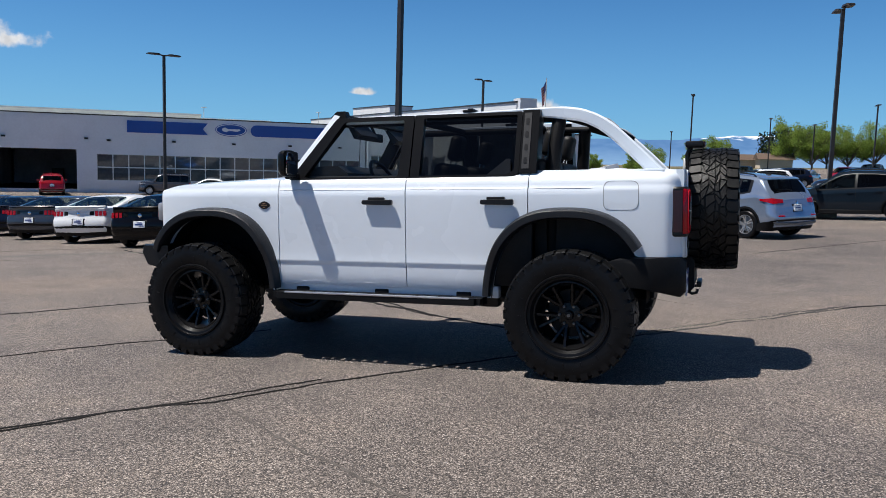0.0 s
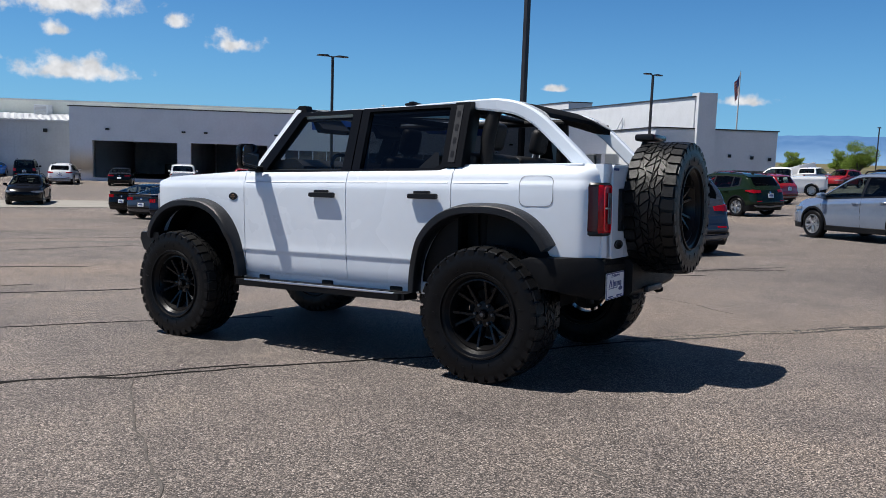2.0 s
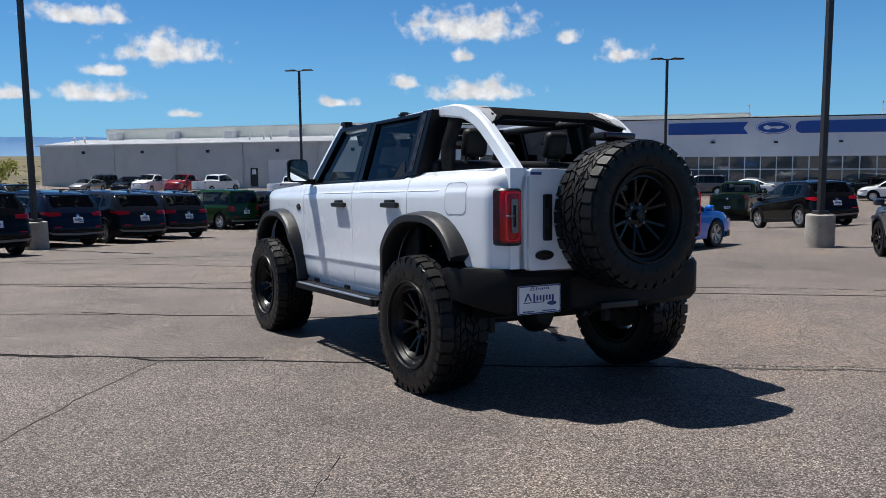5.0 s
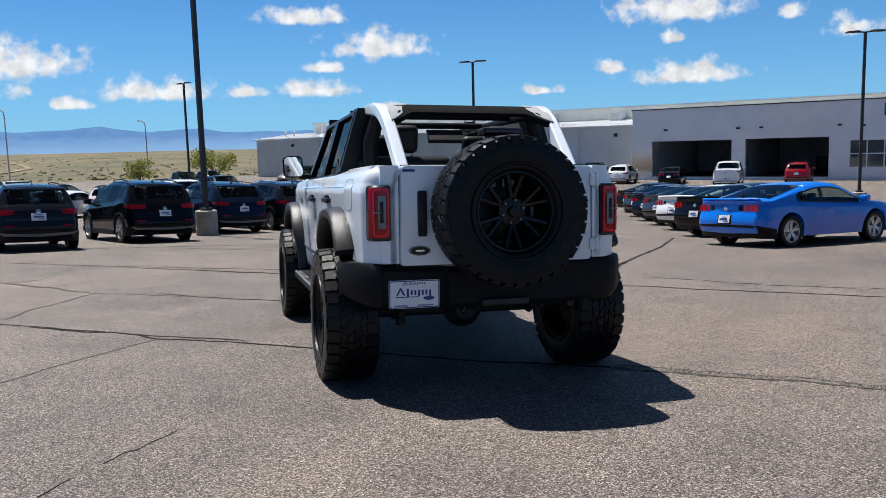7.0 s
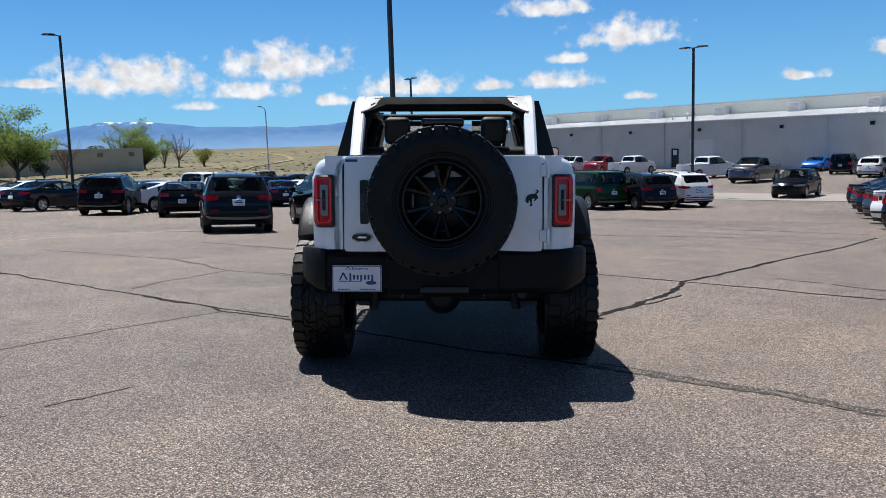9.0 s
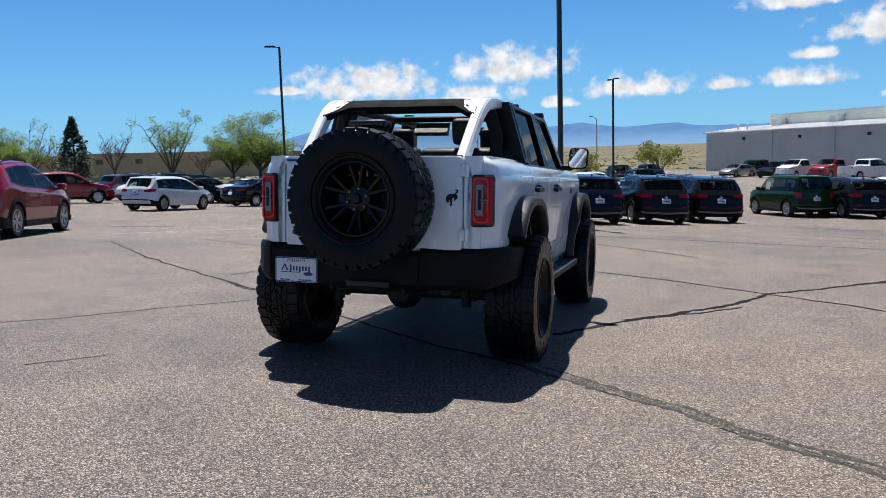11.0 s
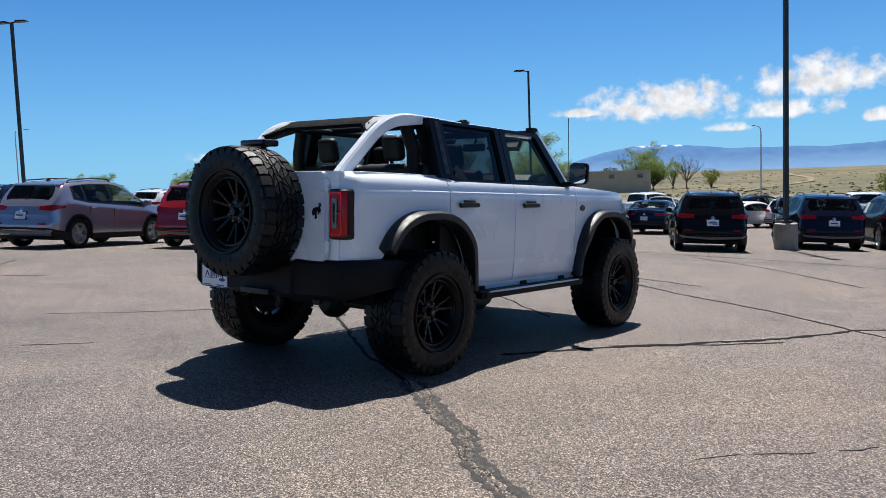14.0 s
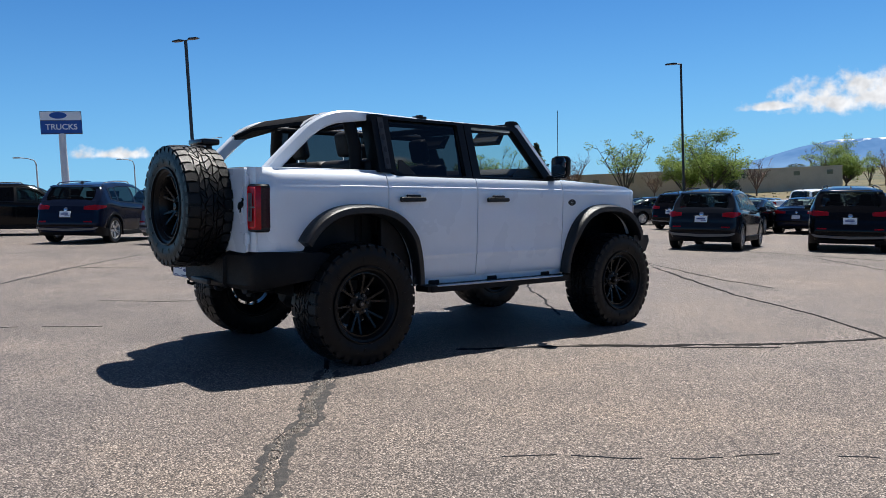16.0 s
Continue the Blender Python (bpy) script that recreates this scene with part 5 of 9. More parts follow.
# ---------------------------------------------------------------- parked cars
KINDS = {
    # length, width, wheelbase, tyre radius; top: side profile over hood, glass and roof; belt: foot of the side windows
    "suv": dict(L=4.72, W=1.92, wb=2.80, R=0.37, top=((-2.36, 0.99), (-2.31, 1.09), (-1.90, 1.50), (-1.78, 1.56), (-1.45, 1.615), (-0.8, 1.675), (-0.1, 1.69), (0.2, 1.655), (0.45, 1.56), (1.12, 1.13), (1.22, 1.085), (1.8, 1.02), (2.12, 0.93), (2.36, 0.72)),
                belt=((-2.36, 1.09), (-1.8, 1.21), (-1.5, 1.19), (-1.1, 1.125), (0.0, 1.075), (1.2, 1.015), (2.36, 0.72)), side=(-1.52, 1.02), pillars=(-1.16, -0.22), tumble=0.54),
    "crossover": dict(L=4.22, W=1.82, wb=2.62, R=0.345, top=((-2.11, 0.93), (-2.07, 1.02), (-1.74, 1.40), (-1.62, 1.47), (-1.2, 1.53), (-0.6, 1.57), (0.0, 1.565), (0.25, 1.52), (0.45, 1.44), (1.02, 1.07), (1.12, 1.03), (1.6, 0.97), (1.9, 0.88), (2.11, 0.70)),
                      belt=((-2.11, 1.0), (-1.3, 1.06), (0.0, 1.0), (1.1, 0.95), (2.11, 0.69)), side=(-1.45, 0.93), pillars=(-1.04, -0.18), tumble=0.52),
    "boxy_suv": dict(L=4.42, W=1.90, wb=2.68, R=0.375, top=((-2.21, 1.06), (-2.19, 1.15), (-2.05, 1.68), (-1.95, 1.75), (-1.4, 1.79), (0.2, 1.80), (0.42, 1.76), (0.58, 1.67), (0.95, 1.21), (1.04, 1.17), (1.85, 1.12), (2.1, 1.03), (2.21, 0.86)),
                     belt=((-2.21, 1.11), (-1.0, 1.12), (1.0, 1.10), (2.21, 0.86)), side=(-2.0, 0.88), pillars=(-1.22, -0.18), tumble=0.20, lean=0.04),
    "saloon": dict(L=4.85, W=1.86, wb=2.80, R=0.335, top=((-2.42, 0.90), (-2.37, 1.0), (-1.85, 1.06), (-1.72, 1.08), (-1.0, 1.37), (-0.6, 1.435), (-0.1, 1.45), (0.2, 1.43), (0.42, 1.37), (1.15, 1.02), (1.26, 0.985), (1.95, 0.89), (2.25, 0.79), (2.42, 0.63)),
                   belt=((-2.42, 0.92), (-1.7, 0.99), (0.0, 0.94), (1.2, 0.90), (2.42, 0.62)), side=(-1.42, 1.0), pillars=(-0.22,), tumble=0.36, lean=0.06),
    "coupe": dict(L=4.80, W=1.92, wb=2.72, R=0.35, top=((-2.40, 0.90), (-2.36, 1.005), (-2.27, 1.03), (-1.98, 1.02), (-1.86, 1.035), (-0.85, 1.31), (-0.5, 1.365), (-0.1, 1.375), (0.12, 1.355), (0.32, 1.30), (0.98, 0.99), (1.08, 0.96), (1.8, 0.90), (2.15, 0.82), (2.40, 0.64)),
                  belt=((-2.40, 0.92), (-1.7, 0.99), (-1.2, 0.985), (0.0, 0.93), (1.1, 0.90), (2.40, 0.63)), side=(-1.15, 0.86), pillars=(-0.42,), tumble=0.42, lean=0.02),
    "hatchback": dict(L=4.45, W=1.78, wb=2.67, R=0.325, top=((-2.22, 0.92), (-2.18, 1.0), (-1.86, 1.36), (-1.72, 1.42), (-1.2, 1.465), (-0.5, 1.48), (0.0, 1.47), (0.3, 1.42), (0.5, 1.33), (1.12, 1.0), (1.22, 0.965), (1.75, 0.88), (2.05, 0.79), (2.22, 0.64)),
                      belt=((-2.22, 0.97), (-1.3, 0.98), (0.0, 0.92), (1.2, 0.88), (2.22, 0.62)), side=(-1.7, 1.0), pillars=(-1.12, -0.18), tumble=0.34),
    "pickup": dict(L=5.80, W=2.02, wb=3.65, R=0.405, top=((-2.90, 1.30), (-0.74, 1.32), (-0.72, 1.34), (-0.60, 1.84), (-0.5, 1.90), (0.1, 1.94), (0.6, 1.93), (0.82, 1.86), (1.45, 1.36), (1.55, 1.32), (2.5, 1.25), (2.75, 1.15), (2.90, 0.95)),
                   belt=((-2.90, 1.26), (-0.5, 1.27), (1.5, 1.26), (2.90, 0.94)), side=(-0.52, 1.36), pillars=(0.34,), tumble=0.22, lean=0.01),
}
PAINTS = {}
SKID = material("satin_grey_skid_plate", (0.16, 0.16, 0.165), 0.5, var=0.1)


def paint(name, color, metal=0.35):
    if name not in PAINTS:
        dark = max(color) < 0.05
        PAINTS[name] = material(name + "_car_paint", color, 0.11 if dark else 0.22, metal, var=0.05, scale=2, coat=0.0 if dark else 0.7, spec=0.23 if dark else 0.45)
    return PAINTS[name]


COLOURS = dict(black=(0.004, 0.004, 0.005), charcoal=(0.010, 0.012, 0.017), navy=(0.006, 0.011, 0.028), silver=(0.28, 0.345, 0.46), white=(0.78, 0.79, 0.8), red=(0.27, 0.004, 0.013), slate_grey=(0.030, 0.037, 0.053),
               bright_red=(0.30, 0.010, 0.014), blue=(0.002, 0.16, 0.70), green=(0.010, 0.04, 0.012), dark_green=(0.009, 0.019, 0.010), teal=(0.008, 0.014, 0.022), grey=(0.10, 0.104, 0.125), silver_white=(0.60, 0.64, 0.70), mid_grey=(0.30, 0.30, 0.37), sand=(0.45, 0.42, 0.36), pale_blue=(0.42, 0.47, 0.55))
TEMPLATES = {}


def car_body(k):
    d = KINDS[k]
    L, W, wb, R = d["L"], d["W"], d["wb"], d["R"]
    hw = W / 2
    axles = (-wb / 2 - 0.05, wb / 2 - 0.05)
    tall = k in ("suv", "crossover", "boxy_suv")

    def half(x):
        """Half width in plan, with rounded corners."""
        r, f = min(1.0, max(0.0, (-L / 2 + 0.34 - x) / 0.34)), min(1.0, max(0.0, (x - (L / 2 - 0.8)) / 0.8))
        w = hw - 0.15 * (1 - math.sqrt(max(0.0, 1 - r * r))) - 0.30 * (1 - math.sqrt(max(0.0, 1 - f * f)))
        return w - 0.05 * max(0.0, -x / (L / 2)) ** 3

    def top(x):
        return interp(x, d["top"])

    def belt(x):
        return min(interp(x, d["belt"]), top(x) - 0.03)

    def low(x):
        z = 0.24 + 0.08 * max(0.0, (abs(x) - L / 2 + 0.6) / 0.6) ** 1.5
        for a in axles:
            q = (R + 0.06) ** 2 - (x - a) ** 2
            if q > 0:
                z = max(z, R + math.sqrt(q))
        return z

    def flank(x, z):
        """Half width at a height: bulged doors, a crease, then glass that leans in."""
        w, b = half(x), belt(x)
        if z >= b:
            h = z - b
            return w * 0.935 - d["tumble"] * h * (0.55 + 0.6 * h)
        return w * interp(z, ((0.22, 0.945), (0.40, 0.975), (0.56, 0.997), (0.68, 1.0), (b - 0.16, 0.985), (b - 0.12, 0.99), (b - 0.05, 0.965), (b, 0.935)))

    def eave(x):
        """Height of the side glass's head in the shell."""
        h = top(x) - belt(x)
        return belt(x) + h - 0.09 * min(1.0, h / 0.35)

    def edge(x):
        """Half width of the opening in the roof line for a windscreen."""
        y = flank(x, eave(x))
        return (y - 0.09) * 0.88 if back0 <= x <= back1 else y - 0.12

    def section(x):
        t, b, lo = top(x), belt(x), low(x)
        h = t - b
        q = min(1.0, h / 0.35)
        zs = [lo, 0.40, 0.52, 0.60, 0.68, b - 0.16, b - 0.12, b - 0.05, b] + [b + (h - 0.09 * q) * f for f in (0.33, 0.66, 1.0)]
        pts = [(flank(x, max(z, lo)), max(min(z, b), lo) if i < 9 else z) for i, z in enumerate(zs)]
        y = pts[-1][0]
        pts += [(y - 0.035 * q - 0.01, t - 0.035 * q), (edge(x), t), (y * 0.55, t + 0.022), (y * 0.2, t + 0.03)]
        return pts

    front0, front1 = {"suv": (0.22, 1.10), "crossover": (0.27, 1.0), "boxy_suv": (0.44, 0.93), "saloon": (0.24, 1.12), "coupe": (0.16, 0.96), "hatchback": (0.33, 1.1), "pickup": (0.66, 1.42)}[k]
    back0, back1 = {"suv": (-2.235, -1.875), "crossover": (-2.02, -1.72), "boxy_suv": (-2.18, -2.06), "saloon": (-1.68, -0.98), "coupe": (-1.80, -0.82), "hatchback": (-2.16, -1.84), "pickup": (-0.71, -0.61)}[k]
    s0, s1 = d["side"]
    xs = [-L / 2 + L * i / 40 for i in range(41)] + [s0, s1, front0, front1, back0, back1, back0 - 0.004, back1 + 0.004] + [x for x, _ in d["top"]] + [-L / 2 + 0.34 * (1 - math.sin(radians(a))) for a in (88, 80, 70, 58, 45, 30, 15)] + [L / 2 - 0.8 * (1 - math.sin(radians(a))) for a in (86, 75, 60, 45, 30)]
    for a in axles:
        xs += [a + (R + 0.06) * math.cos(math.pi * j / 14) for j in range(15)]
    xs = sorted(set(round(x, 3) for x in xs))
    bm = bmesh.new()
    rings = []
    for x in xs:
        side = section(x)
        rings.append([(x, y, z) for y, z in side] + [(x, -y, z) for y, z in reversed(side)])
    loft(bm, rings, True, False)
    for x in (xs[0], xs[-1]):   # tail and nose, bowed in plan
        loft(bm, [[(x, y * c, z) for c in (1, 0.85, 0.6, 0.3, 0, -0.3, -0.6, -0.85, -1)] for y, z in section(x)], False, False)
    bmesh.ops.remove_doubles(bm, verts=bm.verts[:], dist=0.0015)
    gone = []   # openings for the glass
    for f in bm.faces:
        c = f.calc_center_median()
        y = abs(c.y)
        if s0 < c.x < s1 and belt(c.x) + 0.004 < c.z < eave(c.x) - 0.002 and y > flank(c.x, c.z) - 0.04:
            gone.append(f)
        elif (front0 < c.x < front1 or back0 < c.x < back1) and c.z > top(c.x) - 0.012 and y < edge(c.x) - 0.004:
            gone.append(f)
    bmesh.ops.delete(bm, geom=gone, context="FACES")
    out = {"body": bm}

    def grid(f, n=10, m=4, lip=0.0):
        q = bmesh.new()
        loft(q, [[f(i / n, j / m) for j in range(m + 1)] for i in range(n + 1)], False, False)
        return q

    wins = []
    edges = [s0, *d["pillars"], s1]

    def side_glass(xa, xb, sg, off, grow=0.0):
        def f(u, v):
            x = xa + (xb - xa) * u
            zb, zt = belt(x) + 0.035 - grow, max(belt(x) + 0.05, top(x) - 0.105 + grow)
            z = zb + (zt - zb) * v
            return Vector((x, sg * (flank(x, z) + off), z))
        return f

    for sg in (1, -1):
        q = bmesh.new()   # black frame: sill strip, head strip and pillars
        for low_edge in (True, False):
            rows = []
            for i in range(19):
                x = s0 - 0.03 + (s1 - s0 + 0.06) * i / 18
                zb, zt = belt(x) + 0.035, max(belt(x) + 0.05, top(x) - 0.105)
                za, zc = (zb - 0.04, zb + 0.012) if low_edge else (zt - 0.012, zt + 0.018)
                rows.append([(x, sg * (flank(x, z) + 0.005), z) for z in (za, zc)])
            loft(q, rows, False, False)
        for x in edges:
            f = side_glass(x - 0.05, x + 0.05, sg, 0.006, 0.01)
            loft(q, [[f(u, v) for v in (0, 0.33, 0.66, 1)] for u in (0, 1)], False, False)
        wins.append(("window_surround", q))
        for a, b in zip(edges, edges[1:]):
            wins.append(("side_window" if b == s1 else "rear_side_window", grid(side_glass(a + 0.035, b - 0.035, sg, 0.009))))

    def on_top(x0, x1, wide, lift, round_=0.0):
        def f(u, v):
            x, c = x0 + (x1 - x0) * u, (-1 + 2 * v) * (1 - round_ * abs(2 * u - 1) ** 5)
            y = (flank(x, max(belt(x), top(x) - 0.09)) - 0.09) * wide * c
            return Vector((x, y, top(x) + lift + 0.026 * (1 - c * c)))
        return f

    tp = d["top"]
    ws = [x for x, z in tp]
    wins.append(("windscreen", grid(on_top(front0, front1, 1.02, 0.006), 10, 8)))
    wins.append(("rear_window", grid(on_top(back0, back1, 0.90 if k in ("suv", "crossover", "hatchback") else (0.93 if k != "coupe" else 0.96), 0.008, 0.14), 12, 8)))
    out["wins"] = wins
    q = bmesh.new()   # dark tub, dashboard and parcel shelf up to the sills
    rows = []
    for x in (back1 - 0.02 if k != "pickup" else s0, s0 + 0.3, 0.0, s1 - 0.45, s1 - 0.40, s1):
        z, y = belt(x) - (0.06 if x < s1 - 0.42 else 0.0), flank(x, belt(x)) - 0.05
        rows.append([(x, -y, 0.5), (x, y, 0.5), (x, y, z), (x, -y, z)])
    loft(q, rows)
    out["cabin"] = q
    seats = []
    for x in (s1 - 1.32, s1 - 2.12):
        if x < s0 + 0.12:
            continue
        for y in (0.36, -0.36):
            q = bmesh.new()
            z = belt(x)
            loft(q, [[(x + 0.16 - 0.20 * t, y - w, z - 0.2 + 0.36 * t), (x + 0.16 - 0.20 * t, y + w, z - 0.2 + 0.36 * t), (x + 0.04 - 0.20 * t, y + w * 0.9, z - 0.2 + 0.36 * t), (x + 0.04 - 0.20 * t, y - w * 0.9, z - 0.2 + 0.36 * t)] for t, w in ((0, 0.24), (0.7, 0.235), (0.93, 0.2), (1.0, 0.15))])
            box(q, x - 0.13, x - 0.03, y - 0.13, y + 0.13, z + 0.18, min(z + 0.36, top(x) - 0.08), 0.03, 2)
            seats.append(("seat", q))
    out["seats"] = seats

    def wrap(x0, y_in, zs, off, front=False, deep=0.03):
        """A strip that follows the body's corner in plan; zs: (foot, head) at the flank, the corner and the inner end."""
        q = bmesh.new()
        sg = 1 if front else -1
        e = L / 2
        span = 0.8 if front else 0.34
        pts = []
        for i in range(9):
            g = x0 * (1 - math.sin(math.pi / 2 * i / 8)) if x0 <= span * 1.6 else x0 * (1 - i / 8)
            x = sg * (e - g)
            pts.append((x, half(x) + off))
        pts.append((sg * (e + off), half(sg * e) * 0.97))
        pts += [(sg * (e + off), half(sg * e) * 0.97 * (1 - t) + y_in * t) for t in (0.25, 0.5, 0.75, 1.0)]
        n = len(pts) - 1
        rows = []
        for i, (x, y) in enumerate(pts):
            t = i / n
            a, b, c = zs
            lo, hi = [(a[m] + (b[m] - a[m]) * t * 2) if t < 0.5 else (b[m] + (c[m] - b[m]) * (t * 2 - 1)) for m in (0, 1)]
            rows.append([(x, y, lo), (x, y, hi), (x - sg * deep * (t > 0.5), y - deep, hi), (x - sg * deep * (t > 0.5), y - deep, lo)])
        loft(q, rows)
        return q

    def both(f):
        q, r = f(), f()
        bmesh.ops.scale(r, vec=(1, -1, 1), verts=r.verts[:])
        me = bpy.data.meshes.new("tmp")
        r.to_mesh(me)
        q.from_mesh(me)
        r.free()
        bpy.data.meshes.remove(me)
        return q

    tails = {"suv": (0.40, 0.50, ((0.99, 1.03), (0.91, 1.055), (0.93, 1.02))), "crossover": (0.34, 0.52, ((0.93, 0.97), (0.84, 0.985), (0.87, 0.96))), "boxy_suv": (0.10, 0.66, ((0.84, 1.08),) * 3),
             "saloon": (0.26, 0.42, ((0.86, 0.92), (0.80, 0.93), (0.81, 0.90))), "hatchback": (0.28, 0.46, ((0.85, 0.95), (0.80, 0.96), (0.83, 0.92))), "pickup": (0.08, 0.84, ((0.95, 1.26),) * 3)}
    out["lamps"] = []
    e = L / 2
    for sg in (1, -1):
        got = []
        if k == "coupe":   # three upright bars a side
            for n in range(3):
                q = bmesh.new()
                y = 0.50 + 0.115 * n
                prism(q, [(y, 0.80), (y + 0.085, 0.80), (y + 0.075, 0.935), (y - 0.005, 0.935)], "X", -e - 0.012, -e + 0.02)
                got.append(("tail_lamp", q))
        else:
            x0, yin, zz = tails[k]
            got.append(("tail_lamp", wrap(x0, yin, zz, 0.012)))
        if tall:
            q = bmesh.new()
            box(q, -e - 0.012, -e + 0.02, hw * 0.55, hw * 0.78, 0.585, 0.62, 0.004, 1)
            got.append(("reflector", q))
        hz = top(L * 0.46)
        got.append(("headlamp", wrap(0.55, hw * 0.44, ((hz - 0.13, hz - 0.07), (hz - 0.17, hz - 0.06), (hz - 0.14, hz - 0.09)), 0.010, True)))
        for nm, q in got:
            bmesh.ops.scale(q, vec=(1, sg, 1), verts=q.verts[:])
            out["lamps"].append((nm, q))
    cl = []
    cl.append(("bumper", both(lambda: wrap(0.50, 0.0, ((0.22, 0.42), (0.22, 0.50), (0.24, 0.52)), 0.014))))
    cl.append(("bumper", both(lambda: wrap(0.60, 0.0, ((0.26, 0.38), (0.26, 0.42), (0.26, 0.46)), 0.012, True))))
    if tall:
        cl.append(("bumper_strip", both(lambda: wrap(0.05, 0.0, ((0.44, 0.46), (0.40, 0.45), (0.345, 0.415)), 0.026))))
        for sg in (1, -1):
            for a in axles:
                q = bmesh.new()
                rows = []
                for j in range(17):
                    th = math.pi * (-0.05 + 1.10 * j / 16)
                    ring = []
                    for rr, oy in ((R + 0.05, -0.03), (R + 0.05, 0.012), (R + 0.10, 0.010), (R + 0.105, -0.02)):
                        x, z = a + rr * math.cos(th), R + rr * math.sin(th)
                        ring.append((x, sg * (flank(x, z) + oy), z))
                    rows.append(ring)
                loft(q, rows)
                cl.append(("wheel_arch", q))
            q = bmesh.new()
            box(q, axles[0] + R + 0.06, axles[1] - R - 0.06, sg * (hw - 0.08), sg * (hw - 0.004), 0.22, 0.36, 0.012, 1)
            cl.append(("sill", q))
    q = bmesh.new()
    box(q, e - 0.03, e + 0.012, -0.50, 0.50, 0.50, top(L * 0.46) - 0.1, 0.01)
    cl.append(("grille", q))
    q = bmesh.new()
    pz = 0.80 if tall or k == "hatchback" else (0.63 if k == "coupe" else 0.68)
    box(q, -e - 0.006, -e + 0.02, -0.21, 0.21, pz - 0.11, pz + 0.10, 0.02)
    cl.append(("plate_recess", q))
    if k == "coupe":
        q = bmesh.new()
        box(q, -e - 0.008, -e + 0.02, -0.46, 0.46, 0.81, 0.93, 0.01)
        cl.append(("tail_panel", q))
    if tall or k == "hatchback":
        q = bmesh.new()
        p, r = on_top(back0, back1, 1.0, 0.02)(0.12, 0.52), on_top(back0, back1, 1.0, 0.02)(0.22, 0.86)
        tube(q, [p, r], 0.011, 5)
        box(q, p.x - 0.03, p.x + 0.02, -0.05, 0.05, p.z - 0.05, p.z, 0.01, 1)
        cl.append(("wiper", q))
    q = bmesh.new()
    x = tp[4][0] + 0.05
    loft(q, [[(x - 0.10 + 0.06 * t, 0.016 * (1 - t) + 0.004, top(x) + 0.02 + 0.07 * t), (x + 0.10 - 0.12 * t, 0.004, top(x) + 0.02 + 0.07 * t), (x - 0.10 + 0.06 * t, -0.016 * (1 - t) - 0.004, top(x) + 0.02 + 0.07 * t)] for t in (0, 1)])
    cl.append(("aerial_fin", q))
    out["clad"] = cl
    q = bmesh.new()
    box(q, -e - 0.022, -e - 0.010, -0.155, 0.155, pz - 0.08, pz + 0.08, 0.003, 1)
    out["plate"] = q
    q = bmesh.new()
    for y0, y1, z0, z1 in ((-0.10, 0.11, -0.012, 0.02), (-0.13, 0.0, -0.05, -0.035), (-0.08, 0.06, 0.045, 0.056)):
        box(q, -e - 0.0245, -e - 0.022, y0, y1, pz + z0, pz + z1)
    out["print"] = q
    q = bmesh.new()
    lathe(q, [(0.001, -0.018), (0.04, -0.016), (0.052, -0.008), (0.05, 0.01)], "X", 16, (-e, 0, (0.93 if tall else 0.86) if k != "pickup" else 1.12))
    out["badge"] = q
    mir = []
    for sg in (1, -1):
        x = s1 - 0.06
        y, z = flank(x, belt(x)), belt(x)
        q = bmesh.new()
        box(q, x - 0.07, x + 0.09, sg * (y + 0.05), sg * (y + 0.24), z + 0.03, z + 0.17, 0.04, 3)
        box(q, x, x + 0.06, sg * (y - 0.03), sg * (y + 0.10), z + 0.01, z + 0.06)
        mir.append(("door_mirror", q))
    out["mirrors"] = mir
    rails = []
    if tall:
        for sg in (1, -1):
            q = bmesh.new()
            ps = [tp[4][0] - 0.1 + (0.25 - tp[4][0] - 0.1) * t for t in (0, 0.05, 0.25, 0.5, 0.75, 0.95, 1.0)]
            tube(q, [(x, sg * (flank(x, top(x) - 0.09) - 0.10), top(x) + (0.045 if 0 < i < 6 else 0.0)) for i, x in enumerate(ps)], 0.017, 6)
            rails.append(("roof_rail", q))
    if tall or k == "hatchback":
        q = bmesh.new()
        x, z = tp[3][0], tp[3][1]
        y = flank(x, z - 0.09) - 0.06
        loft(q, [[(x + 0.10, c * y, z + 0.028), (x - 0.14 + 0.05 * c * c, c * y, z - 0.012), (x - 0.14 + 0.05 * c * c, c * y, z - 0.04), (x + 0.06, c * y, z - 0.03)] for c in (-1, -0.8, -0.4, 0, 0.4, 0.8, 1)])
        rails.append(("roof_spoiler", q))
    if k == "coupe":
        q = bmesh.new()
        loft(q, [[(-e + 0.24, c * 0.78, 1.02), (-e + 0.02 + 0.10 * c * c, c * 0.78, 1.085), (-e + 0.0 + 0.10 * c * c, c * 0.78, 1.06), (-e + 0.12, c * 0.78, 1.0)] for c in (-1, -0.9, -0.5, 0, 0.5, 0.9, 1)])
        rails.append(("tail_spoiler", q))
    out["rails"] = rails
    seams = []   # shut lines of the doors, as thin dark strips in the flank
    doors = [edges[0] + 0.45 if tall or k == "hatchback" else edges[0] + 0.3, *(d["pillars"][-1:]), s1 + 0.05]
    if k == "coupe":
        doors = [d["pillars"][0], s1 + 0.05]
